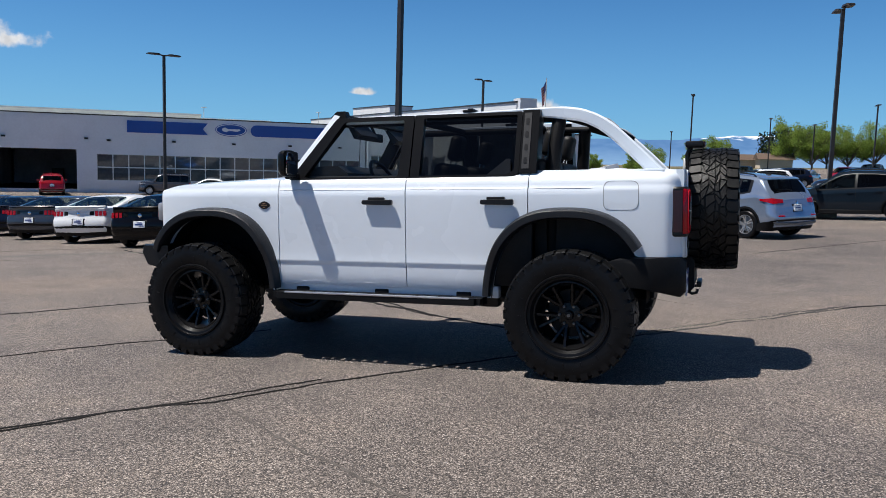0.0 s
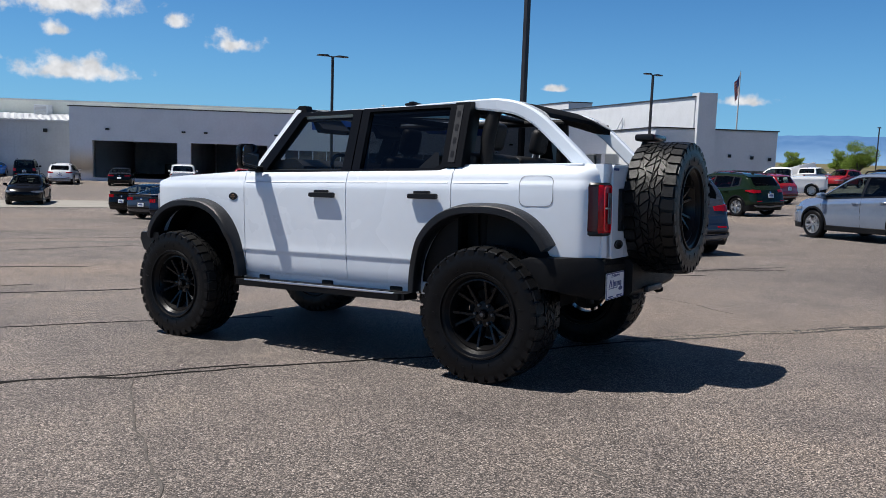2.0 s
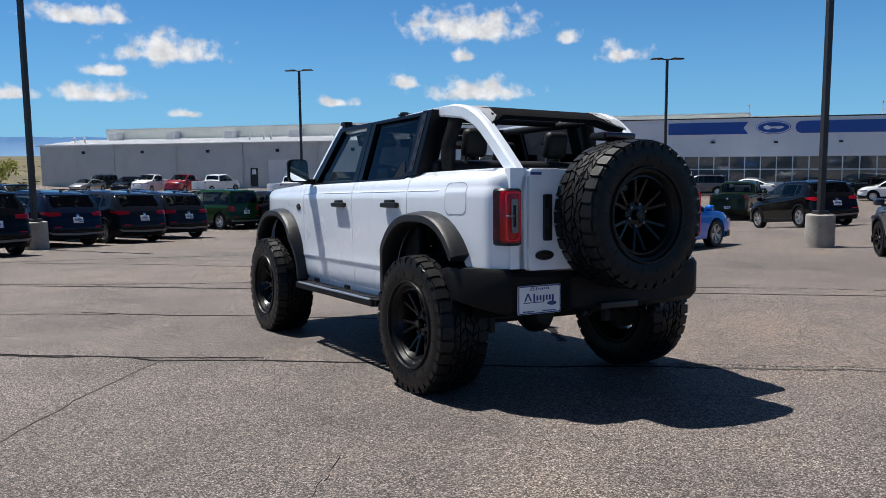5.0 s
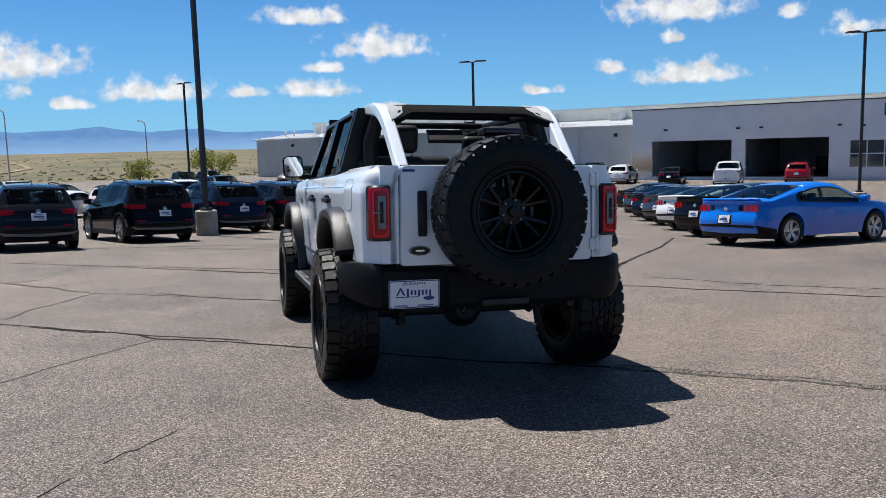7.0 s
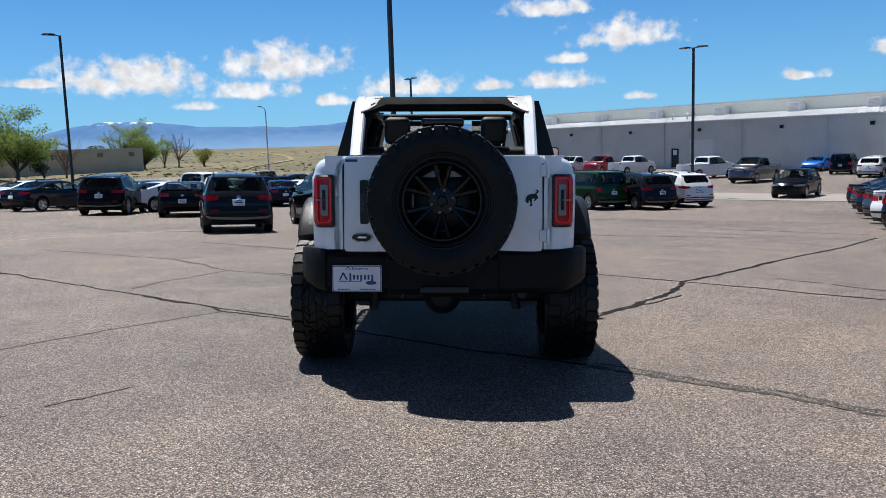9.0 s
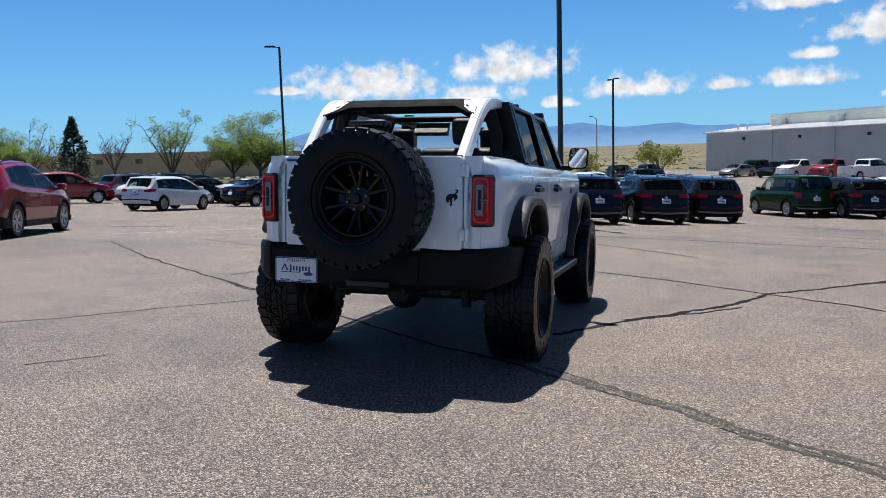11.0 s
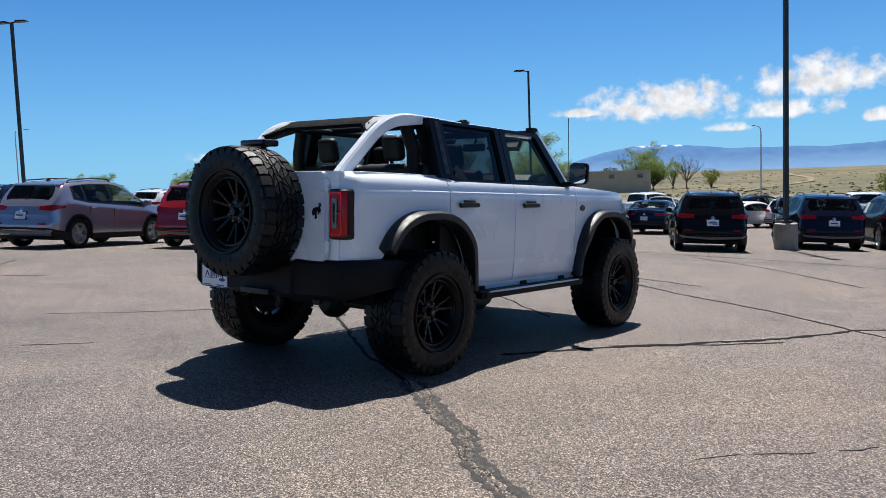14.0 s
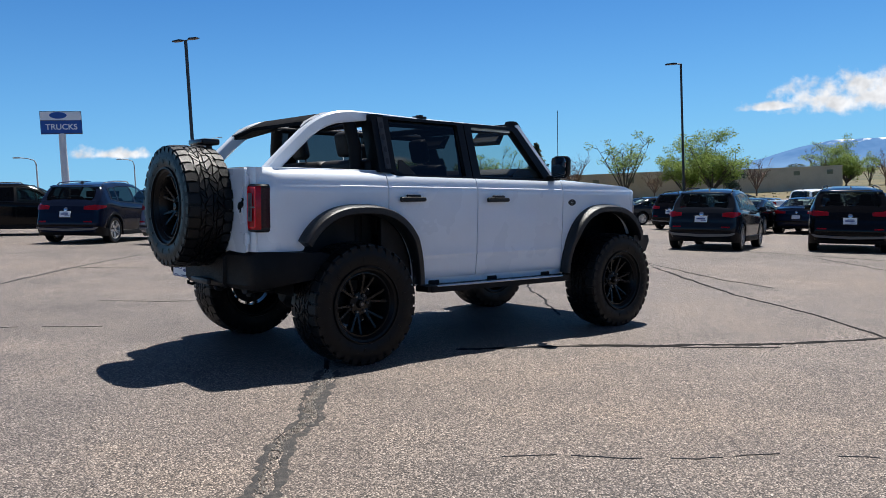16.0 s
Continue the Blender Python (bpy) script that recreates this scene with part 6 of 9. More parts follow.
    for sg in (1, -1):
        for x in doors:
            zb = 0.36
            for a in axles:
                if abs(x - a) < R + 0.08:
                    zb = 0.84
            q = bmesh.new()
            zs = [zb, 0.6, 0.75, belt(x) - 0.12, belt(x) - 0.02]
            zs = [z for z in zs if z >= zb]
            loft(q, [[(x - 0.005, sg * (flank(x, z) + 0.002), z), (x + 0.005, sg * (flank(x, z) + 0.002), z), (x + 0.005, sg * (flank(x, z) - 0.01), z), (x - 0.005, sg * (flank(x, z) - 0.01), z)] for z in zs])
            seams.append(("door_seam", q))
        for x in ([x + 0.16 for x in doors[:-1]] if k != "pickup" else [0.48, -0.30]):
            q = bmesh.new()
            z = belt(x) - 0.13
            box(q, x - 0.10, x + 0.10, sg * (flank(x, z) - 0.01), sg * (flank(x, z) + 0.025), z - 0.014, z + 0.014, 0.006, 1)
            seams.append(("door_handle", q))
    if tall or k == "hatchback":   # foot of the tailgate
        q = bmesh.new()
        box(q, -e - 0.003, -e + 0.02, -hw * 0.72, hw * 0.72, 0.635, 0.645)
        seams.append(("door_seam", q))
    out["seams"] = seams
    out["axles"] = axles

    lean = d.get("lean", 0.10)

    def shape(q):
        """Tucks the bumpers in below, sets the tailgate in over the bumper and bows both ends in plan."""
        for v in q.verts:
            r = min(1.0, max(0.0, (-L / 2 + 0.8 - v.co.x) / 0.8)) ** 1.4
            f = min(1.0, max(0.0, (v.co.x - L / 2 + 0.9) / 0.9)) ** 1.5
            z = v.co.z
            back = interp(z, ((0.24, 0.16), (0.34, 0.06), (0.44, 0.01), (0.52, 0.0), (0.60, 0.0), (0.68, 0.045), (0.80, 0.05), (1.1, 0.05 + lean))) if k not in ("coupe", "pickup") else interp(z, ((0.24, 0.14), (0.40, 0.03), (0.52, 0.0), (0.66, 0.01), (0.80, 0.06), (0.95, 0.07), (1.03, 0.0), (1.3, 0.02)))
            bow = min(1.0, abs(v.co.y) / hw) ** 2
            nose = 0.22 * max(0.0, z - 0.6) + 0.3 * max(0.0, 0.45 - z)
            v.co.x += r * (back + 0.09 * bow) - f * (nose + 0.16 * bow)

    for key in ("body", "plate", "print", "badge"):
        shape(out[key])
    for key in ("wins", "lamps", "clad", "mirrors", "rails", "seams"):
        for _, q in out[key]:
            shape(q)
    return out


def template(k):
    """Every part of a kind of car, made once; copies share the meshes."""
    if k in TEMPLATES:
        return TEMPLATES[k]
    d, made = KINDS[k], car_body(k)
    items = []

    def keep(name, bm, mat, role, at=Matrix()):
        o = part(name, bm, mat)
        scene.collection.objects.unlink(o)
        items.append((name, o.data, role, at))

    keep("body", made["body"], WHITE_PAINT, "paint")
    for n, q in made["wins"]:
        dark = n in ("rear_side_window", "rear_window") and k in ("suv", "boxy_suv", "pickup")
        keep(n, q, SATIN_BLACK if n == "window_surround" else (PRIVACY if dark else CAR_GLASS), "")
    keep("cabin", made["cabin"], CABIN, "")
    for n, q in made["seats"]:
        keep(n, q, CABIN, "")
    for n, q in made["lamps"]:
        keep(n, q, CLEAR_LENS if n == "headlamp" else RED_LENS, "")
    for n, q in made["clad"]:
        keep(n, q, SKID if n == "bumper_strip" else BLACK_TRIM, "bumper" if n == "bumper" else "")
    keep("badge", made["badge"], CHROME, "")
    keep("plate", made["plate"], PLATE_WHITE, "plate")
    keep("plate_print", made["print"], PLATE_BLUE, "print")
    for n, q in made["mirrors"]:
        keep(n, q, WHITE_PAINT, "paint")
    for n, q in made["rails"]:
        keep(n, q, BLACK_TRIM if n == "roof_rail" else WHITE_PAINT, "rail" if n == "roof_rail" else "paint")
    for n, q in made["seams"]:
        keep(n, q, BLACK_TRIM if n == "door_seam" else WHITE_PAINT, "" if n == "door_seam" else "paint")
    if k == "pickup":
        q = bmesh.new()
        box(q, -d["L"] / 2 + 0.12, -0.62, -0.80, 0.80, 1.27, 1.315, 0.01)
        keep("bed_cover", q, BLACK_TRIM, "")
    q = bmesh.new()
    box(q, -d["L"] / 2 + 0.3, d["L"] / 2 - 0.3, -d["W"] / 2 + 0.28, d["W"] / 2 - 0.28, 0.22, 0.5)
    keep("underbody", q, DARK_STEEL, "")
    R = d["R"]
    t = bmesh.new()
    lathe(t, [(R * 0.66, -0.105), (R * 0.72, -0.115), (R * 0.9, -0.115), (R * 0.985, -0.09), (R, 0.0), (R * 0.985, 0.09), (R * 0.9, 0.115), (R * 0.72, 0.115), (R * 0.66, 0.105)], "Y", 32)
    tyre = part("tyre", t, RUBBER)
    rm = bmesh.new()
    lathe(rm, [(R * 0.68, 0.108), (R * 0.64, 0.108), (R * 0.60, 0.06), (R * 0.58, -0.09), (R * 0.67, -0.1)], "Y", 32)
    for i in range(10):
        a = 2 * math.pi * (i // 2) / 5 + (0.17 if i % 2 else -0.17)
        c, s = math.cos(a), math.sin(a)
        w = 0.018
        loft(rm, [[(r * c - w * s, y, r * s + w * c), (r * c + w * s, y, r * s - w * c), (r * c + w * s, y - 0.03, r * s - w * c), (r * c - w * s, y - 0.03, r * s + w * c)] for r, y in ((0.03, 0.085), (R * 0.35, 0.095), (R * 0.63, 0.10))])
    lathe(rm, [(0.001, 0.10), (0.035, 0.098), (0.05, 0.07), (0.05, 0.0), (0.001, 0.0)], "Y", 16)
    lathe(rm, [(0.001, 0.01), (R * 0.5, 0.01), (R * 0.5, -0.02), (0.001, -0.02)], "Y", 20)
    rim = part("rim", rm, ALLOY)
    for o in (tyre, rim):
        scene.collection.objects.unlink(o)
    TEMPLATES[k] = (items, tyre.data, rim.data, made["axles"])
    return TEMPLATES[k]


PAINTED = {}


def repaint(me, mat):
    key = (me.name, mat.name)
    if key not in PAINTED:
        c = me.copy()
        c.materials.clear()
        c.materials.append(mat)
        PAINTED[key] = c
    return PAINTED[key]


NAMES = dict(suv="suv", crossover="crossover", boxy_suv="suv", saloon="saloon_car", coupe="coupe", hatchback="hatchback", pickup="pickup_truck")


def car(kind, colour, x, y, heading, where="parked on the asphalt lot", rims=ALLOY, plate=True, bright=False, clad=True):
    d = KINDS[kind]
    items, tyre, rim, axles = template(kind)
    words = colour.replace("_", " ")
    root = thing(NAMES[kind], on_lot(x, y, heading), f"{words} {NAMES[kind].replace('_', ' ')} {where}", "pickup truck" if kind == "pickup" else "car", "cars on the lot")
    p = paint(colour, COLOURS[colour], 0.6 if colour in ("silver", "grey", "mid_grey", "sand", "pale_blue") else 0.0)
    for name, me, role, at in items:
        if role in ("plate", "print") and not plate:
            continue
        if role == "paint" or (role == "bumper" and not clad):
            me = repaint(me, p)
        elif role == "rail" and bright:
            me = repaint(me, CHROME)
        o = new(name, me)
        o.parent = root
    for a in axles:
        for s in (1, -1):
            w = new("wheel", tyre)
            w.parent = root
            w.matrix_local = Matrix.Translation((a, s * (d["W"] / 2 - 0.125), d["R"])) @ Matrix.Rotation(0 if s > 0 else math.pi, 4, "Z") @ Matrix.Rotation(a * 2 + x, 4, "Y")
            r = new("rim", rim if rims is ALLOY else repaint(rim, rims))
            r.parent = w
    return root


def car_by_tail(kind, colour, x, y, heading, **kw):
    """Placed by the middle of its rear end."""
    h, L = radians(heading), KINDS[kind]["L"]
    return car(kind, colour, x + math.cos(h) * L / 2, y + math.sin(h) * L / 2, heading, **kw)


def window_card(root, kind, x0, x1):
    """A white price card inside the side glass."""
    d = KINDS[kind]
    bm = bmesh.new()
    z = interp((x0 + x1) / 2, d["belt"])
    y = d["W"] / 2 * 0.935 + 0.03
    t = d["tumble"] * 0.75
    loft(bm, [[(x, y - t * 0.06, z + 0.06), (x, y - t * 0.40, z + 0.40)] for x in (x0, x1)], False, False)
    bmesh.ops.solidify(bm, geom=bm.faces[:], thickness=0.004)
    part("window_card", bm, PLATE_WHITE, root, "white price card")


# slanting row of coupes
for i, c in enumerate(("blue", "black", "white", "slate_grey", "navy", "slate_grey", "black")):
    car_by_tail("coupe", c, 9.65 + 3.32 * i, -8.95 - 1.42 * i, -79, where="in a slanting row of coupes", rims=ALLOY if i in (0, 2) else GLOSS_BLACK)
# cars beside the row, towards the showroom
car_by_tail("suv", "slate_grey", 1.78, -10.75, -43, where="with black wheels on the asphalt lot", rims=GLOSS_BLACK)
car_by_tail("suv", "silver", -2.85, -16.0, -40, where="with bright alloy wheels")
car_by_tail("suv", "teal", -7.6, -24.6, -16, where="behind a paler one")
car_by_tail("suv", "dark_green", 3.4, -27.5, -28, where="further along the lot")
car_by_tail("suv", "black", 12.55, -22.6, -22, where="near a lamp post")
car("pickup", "dark_green", 24.7, -32.2, -62, where="facing the service building")
car_by_tail("crossover", "bright_red", 4.6, -39.0, -25, where="further along the lot")
car("pickup", "white", 7.5, -53, 10, where="in front of the showroom")
car("saloon", "white", 19.0, -31.0, -60)
car("suv", "red", 9.5, -45, 35)
car("pickup", "silver", 14.0, -50, 30)
car("suv", "white", -3.5, -56, 20)
car("suv", "charcoal", -8.5, -48, 15)
car("pickup", "white", -14, -62, 10)
car("suv", "navy", -6, -70, 15)
car("saloon", "silver", 12.5, -57.5, 30)
# ahead of the vehicle, tails to the lane
car_by_tail("crossover", "charcoal", 14.7, 5.55, 19, where="with a dark rear window")
car_by_tail("suv", "black", 17.2, 2.95, 24, where="with a bright strip over the bumper")
window_card(car_by_tail("suv", "navy", 21.3, 0.75, 26, where="beside a lamp post"), "suv", 0.12, 0.42)
window_card(car_by_tail("suv", "charcoal", 22.6, -1.35, 24, bright=True), "suv", 0.12, 0.42)
car_by_tail("suv", "charcoal", 24.6, -3.2, 22, bright=True)
window_card(car_by_tail("boxy_suv", "green", 31.4, -7.3, 24, where="with a white card in its window"), "boxy_suv", 0.02, 0.4)
car_by_tail("suv", "charcoal", 30.9, -9.4, 20)
car_by_tail("suv", "white", 32.6, -11.6, 20)
car("crossover", "black", 40.0, -19.2, 142, where="facing the lane")
# to the other side, beneath the trees
car_by_tail("suv", "red", 7.2, 12.5, 23, where="with dark glass and silver wheels")
car_by_tail("suv", "mid_grey", 4.45, 15.0, 20)
car_by_tail("suv", "navy", 2.7, 17.0, 44, where="with bright roof rails", bright=True)
car("suv", "black", 3.2, 24.0, -8)
car("suv", "red", 30.5, 30.5, -38, where="far across the lot")
car("suv", "white", 20.5, 33.0, 20, where="far across the lot")
car("suv", "charcoal", 5.0, 31.5, 30)
car_by_tail("suv", "navy", 8.5, 27.5, 30)
# rows further off
car_by_tail("hatchback", "silver_white", 22.9, 20.3, -4)
car_by_tail("suv", "black", 26.6, 14.6, 8)
car_by_tail("saloon", "charcoal", 30.8, 20.6, -22)
car("suv", "black", 33.5, 25.5, -25)
car("suv", "grey", 37.5, 31.5, -20)
car("coupe", "white", 32.0, 13.8, -30)
car_by_tail("saloon", "navy", 27.5, 9.4, 12)
car_by_tail("coupe", "black", 25.0, 10.6, 16)
for i, (k, c) in enumerate((("suv", "black"), ("saloon", "white"), ("suv", "charcoal"), ("saloon", "silver"), ("suv", "white"), ("pickup", "white"), ("suv", "navy"), ("saloon", "white"), ("suv", "black"), ("pickup", "grey"))):
    car(k, c, 44 + 1.2 * i + 2.0 * (i % 3), 31 - 3.3 * i, 205 if i % 2 else -35, where="in a far row")
for i, (k, c) in enumerate((("saloon", "black"), ("suv", "white"), ("saloon", "navy"), ("suv", "charcoal"), ("pickup", "white"), ("saloon", "white"))):
    car(k, c, 39 + 0.6 * i, 17 - 3.4 * i, 200 if i % 2 else 20, where="in a middle row")
# upper lot by the warehouse
WALL = ((95.1, -9.4, "boxy_suv", "dark_green", 140), (92.0, -7.5, "saloon", "sand", 140), (88.5, -11.2, "suv", "charcoal", 140), (86, -13.2, "pickup", "white", 140), (83.0, -16.0, "pickup", "bright_red", 138), (80.0, -18.6, "pickup", "white", -55),
        (66.5, -22.3, "pickup", "white", -62), (58.0, -23.4, "pickup", "grey", 136), (74.5, -35.6, "coupe", "blue", 138), (67.2, -34.8, "boxy_suv", "black", -35), (60.5, -34.2, "suv", "white", -42), (56.8, -37.0, "saloon", "black", -40),
        (50.5, -38.2, "pickup", "white", -40), (50.8, -45.2, "suv", "red", -45), (45.0, -52.0, "boxy_suv", "grey", 37), (42.0, -54.2, "saloon", "white", 30), (37.3, -56.5, "saloon", "charcoal", 30), (33.5, -57.8, "suv", "black", 37), (30.0, -55.5, "suv", "white", 35))
for x, y, k, c, h in WALL:
    car(k, c, x, y, h, where="by the long building")
car("pickup", "black", 76, 4.5, 205, where="at the edge of the dry field")
car("suv", "black", 90, 2.0, 205, where="at the edge of the dry field")

# a dense row of roofs behind the nearer cars
for i, (k, c) in enumerate((("suv", "white"), ("saloon", "black"), ("saloon", "white"), ("suv", "silver"), ("saloon", "grey"), ("pickup", "white"), ("suv", "black"), ("saloon", "white"), ("suv", "white"), ("saloon", "navy"), ("saloon", "white"), ("suv", "charcoal"))):
    car(k, c, 35.5 + 0.9 * i, 28.5 - 2.75 * i, -28 if i % 3 else 152, where="in a crowded row")
# far rows towards the showroom side
for i, (k, c) in enumerate((("pickup", "white"), ("suv", "bright_red"), ("suv", "black"), ("saloon", "white"), ("pickup", "black"), ("suv", "white"), ("saloon", "silver"), ("suv", "red"), ("pickup", "grey"), ("saloon", "black"), ("suv", "white"), ("pickup", "navy"))):
    car(k, c, 9.5 - 3.1 * i, -80 - 0.6 * i + 3.0 * (i % 2), 70 if i % 3 else 250, where="in a far row by the showroom")


# ---------------------------------------------------------------- buildings
E_AX, N_AX = Vector((0.79, 0.613, 0)).normalized(), Vector((-0.613, 0.79, 0)).normalized()


def site(x, y, z=0.0):
    """Local x runs along the building line, local y out of its lot-side face."""
    m = Matrix((E_AX, N_AX, Vector((0, 0, 1)))).transposed().to_4x4()
    m.translation = (x, y, z)
    return m


STUCCO = material("pale_blue_grey_stucco", (0.72, 0.74, 0.78), 0.8, var=0.05, scale=0.6, bump=0.15, bump_scale=30)
METAL_WALL = material("off_white_metal_siding", (0.52, 0.53, 0.52), 0.55, var=0.08, scale=0.5)
METAL_WALL_2 = material("cream_metal_siding", (0.66, 0.67, 0.60), 0.55, var=0.06, scale=0.5)
WHITE_STUCCO = material("white_panel_cladding", (0.64, 0.655, 0.675), 0.7, var=0.05, scale=0.6)
BAND_BLUE = material("deep_blue_sign_panel", (0.008, 0.068, 0.34), 0.35, var=0.05, scale=1)
DARK_ROOM = material("dim_interior_wall", (0.24, 0.25, 0.27), 0.8, var=0.2, scale=0.6)
ROOF_GREY = material("flat_roof_membrane", (0.5, 0.5, 0.49), 0.8, var=0.1, scale=0.4)
SHOP_GLASS = material("reflecting_shop_glass", (0.13, 0.15, 0.165), 0.04, 0.5, var=0.3, scale=0.5, spec=0.9)
TAN_WALL = material("tan_block_wall", (0.55, 0.46, 0.35), 0.85, var=0.1, scale=0.4)
BASE_Z = -1.75


def wall_with_openings(bm, x0, x1, z0, z1, holes, y0, y1):
    """A straight wall, cut by rectangular holes (xa, xb, za, zb) that go right through it."""
    xs = sorted({x0, x1, *[h[0] for h in holes], *[h[1] for h in holes]})
    zs = sorted({z0, z1, *[h[2] for h in holes], *[h[3] for h in holes]})
    for a, b in zip(xs, xs[1:]):
        for c, d in zip(zs, zs[1:]):
            mx, mz = (a + b) / 2, (c + d) / 2
            if any(h[0] < mx < h[1] and h[2] < mz < h[3] for h in holes):
                continue
            box(bm, a, b, y0, y1, c, d)
    bmesh.ops.remove_doubles(bm, verts=bm.verts[:], dist=0.001)


def oval(cx, cz, a, b, n=36):
    return [(cx + a * math.cos(2 * math.pi * k / n), cz + b * math.sin(2 * math.pi * k / n)) for k in range(n)]


def service_building():
    root = thing("service_building", site(41.7, -57.1, 0), "low pale service building with blue sign band and open bays", "building")
    P = lambda n, bm, m, l="", parent=root: part(n, bm, m, parent, l)
    bays = [(21.2, 28.8, BASE_Z, 1.65), (13.0, 20.0, BASE_Z, 1.68)]
    glazing = (-12.0, 11.4, -0.95, 1.35)
    x_end, x_far, top, mid = -12.5, 30.8, 4.66, 3.82
    bm = bmesh.new()
    wall_with_openings(bm, x_end, x_far, BASE_Z - 0.6, top, bays + [glazing], -0.35, 0.0)
    P("front_wall", bm, STUCCO, "pale blue-grey front wall")
    bm = bmesh.new()
    box(bm, x_far - 0.35, x_far, -22, -0.35, BASE_Z - 0.6, top)
    box(bm, x_end, x_end + 0.35, -22, -0.35, BASE_Z - 0.6, top)
    box(bm, x_end, x_far, -22.3, -22, BASE_Z - 0.6, top)
    P("side_wall", bm, STUCCO)
    bm = bmesh.new()
    box(bm, x_end + 0.2, x_far - 0.2, -22.1, -0.3, 4.1, 4.3)
    P("roof", bm, ROOF_GREY)
    bm = bmesh.new()
    box(bm, x_end - 0.1, x_far + 0.1, -0.45, 0.06, top, top + 0.1)
    P("coping", bm, POLE_PAINT, "dark coping strip")
    bm = bmesh.new()
    box(bm, -5.0, 27.5, -13, -12.7, 4.3, 5.3)
    box(bm, -5.0, 27.5, -13.1, -12.6, 5.3, 5.38)
    P("roof_parapet", bm, METAL_WALL_2)
    bm = bmesh.new()
    prism(bm, [(8.9, mid - 0.52), (8.9, mid + 0.52), (2.1, mid + 0.52), (2.5, mid), (2.1, mid - 0.52)], "Y", 0.0, 0.10)
    P("blue_sign_band", bm, BAND_BLUE, "deep blue sign band")
    bm = bmesh.new()
    pts = [(-2.2, mid - 0.52), (-9.1, mid - 0.52)] + [(-9.1 - 0.52 * math.sin(math.pi * k / 8), mid - 0.52 * math.cos(math.pi * k / 8)) for k in range(1, 8)] + [(-9.1, mid + 0.52), (-2.2, mid + 0.52)] + [(-2.2 + 0.5 * math.sin(math.pi * k / 8), mid + 0.52 * math.cos(math.pi * k / 8)) for k in range(1, 8)]
    prism(bm, pts, "Y", 0.0, 0.10)
    P("blue_sign_band", bm, BAND_BLUE, "deep blue sign band")
    bm = bmesh.new()
    prism(bm, oval(0.05, mid, 1.4, 0.58), "Y", 0.0, 0.16)
    sign = P("oval_sign", bm, BAND_BLUE, "blue oval maker's sign with a pale rim")
    bm = bmesh.new()
    window_frame(bm, oval(0.05, mid, 1.34, 0.53), oval(0.05, mid, 1.26, 0.46), lambda u, v, d: (u, 0.165 + d, v), 0.02)
    prism(bm, [(u * 0.8 + 0.5, v + mid - 4.2) for u, v in ((0.35, 4.08), (0.45, 4.3), (0.1, 4.42), (-0.25, 4.28), (-1.5, 4.3), (-1.62, 4.18), (-1.2, 4.06), (-0.4, 4.14), (0.0, 4.0))], "Y", 0.165, 0.18)
    P("sign_mark", bm, PLATE_WHITE, "pale rim and stroke", sign)
    # bay interiors
    for a, b, c, d in bays:
        bm = bmesh.new()
        box(bm, a - 0.2, b + 0.2, -14.2, -14.0, BASE_Z, 4.0)
        P("bay_back_wall", bm, DARK_ROOM)
        bm = bmesh.new()
        box(bm, a, b, -0.5, -0.36, d - 0.02, d + 0.45)
        P("bay_door_rolled_up", bm, METAL_WALL)
    bm = bmesh.new()
    box(bm, 20.45, 20.75, -14.0, -0.35, BASE_Z, 4.1)
    box(bm, 12.2, 12.5, -14.0, -0.35, BASE_Z, 4.1)
    P("bay_partition", bm, DARK_ROOM)
    bm = bmesh.new()
    box(bm, 25.0, 25.7, -13.9, -13.5, BASE_Z, BASE_Z + 1.1, 0.05)
    box(bm, 15.6, 16.7, -13.9, -13.3, BASE_Z, BASE_Z + 1.5, 0.05)
    P("tool_cabinet", bm, SATIN_BLACK)
    # shop glazing: two rows of panes in bright frames
    x0, x1, z0, z1 = glazing
    n = 18
    w = (x1 - x0) / n
    pane = bmesh.new()
    box(pane, 0.04, w - 0.04, -0.22, -0.20, 0.04, (z1 - z0) / 2 - 0.04)
    first = None
    for i in range(n):
        for j in range(2):
            if first is None:
                first = P("shop_pane", pane, SHOP_GLASS)
                o = first
            else:
                o = new("shop_pane", first.data)
                o.parent = root
            o.location = (x0 + i * w, 0, z0 + j * (z1 - z0) / 2)
    bm = bmesh.new()
    for i in range(n + 1):
        box(bm, x0 + i * w - 0.045, x0 + i * w + 0.045, -0.26, -0.12, z0, z1)
    for z in (z0, (z0 + z1) / 2, z1):
        box(bm, x0, x1, -0.25, -0.13, z - 0.045, z + 0.045)
    P("glazing_frame", bm, ALLOY, "bright glazing bars")
    lamp = bmesh.new()
    box(lamp, -0.16, 0.16, 0, 0.22, -0.08, 0.08, 0.02)
    first = None
    for x, z in ((27.4, 2.7), (20.6, 2.65), (18.6, 2.65), (12.2, 2.65), (10.4, 2.55), (5.0, 2.6), (-0.2, 2.55), (-5.3, 2.55), (-10.0, 2.55)):
        if first is None:
            first = o = P("wall_lamp", lamp, SATIN_BLACK, "small black wall lamp")
        else:
            o = new("wall_lamp", first.data)
            o.parent = root
        o.location = (x, 0, z)
    for x in (2.2, -9.0):
        bm = bmesh.new()
        tube(bm, [(x, -6, 4.3), (x, -6, 6.2)], 0.03, 6)
        tube(bm, [(x - 0.25, -6, 6.1), (x + 0.25, -6, 6.1)], 0.03, 6)
        P("roof_mast", bm, ROOF_GREY)


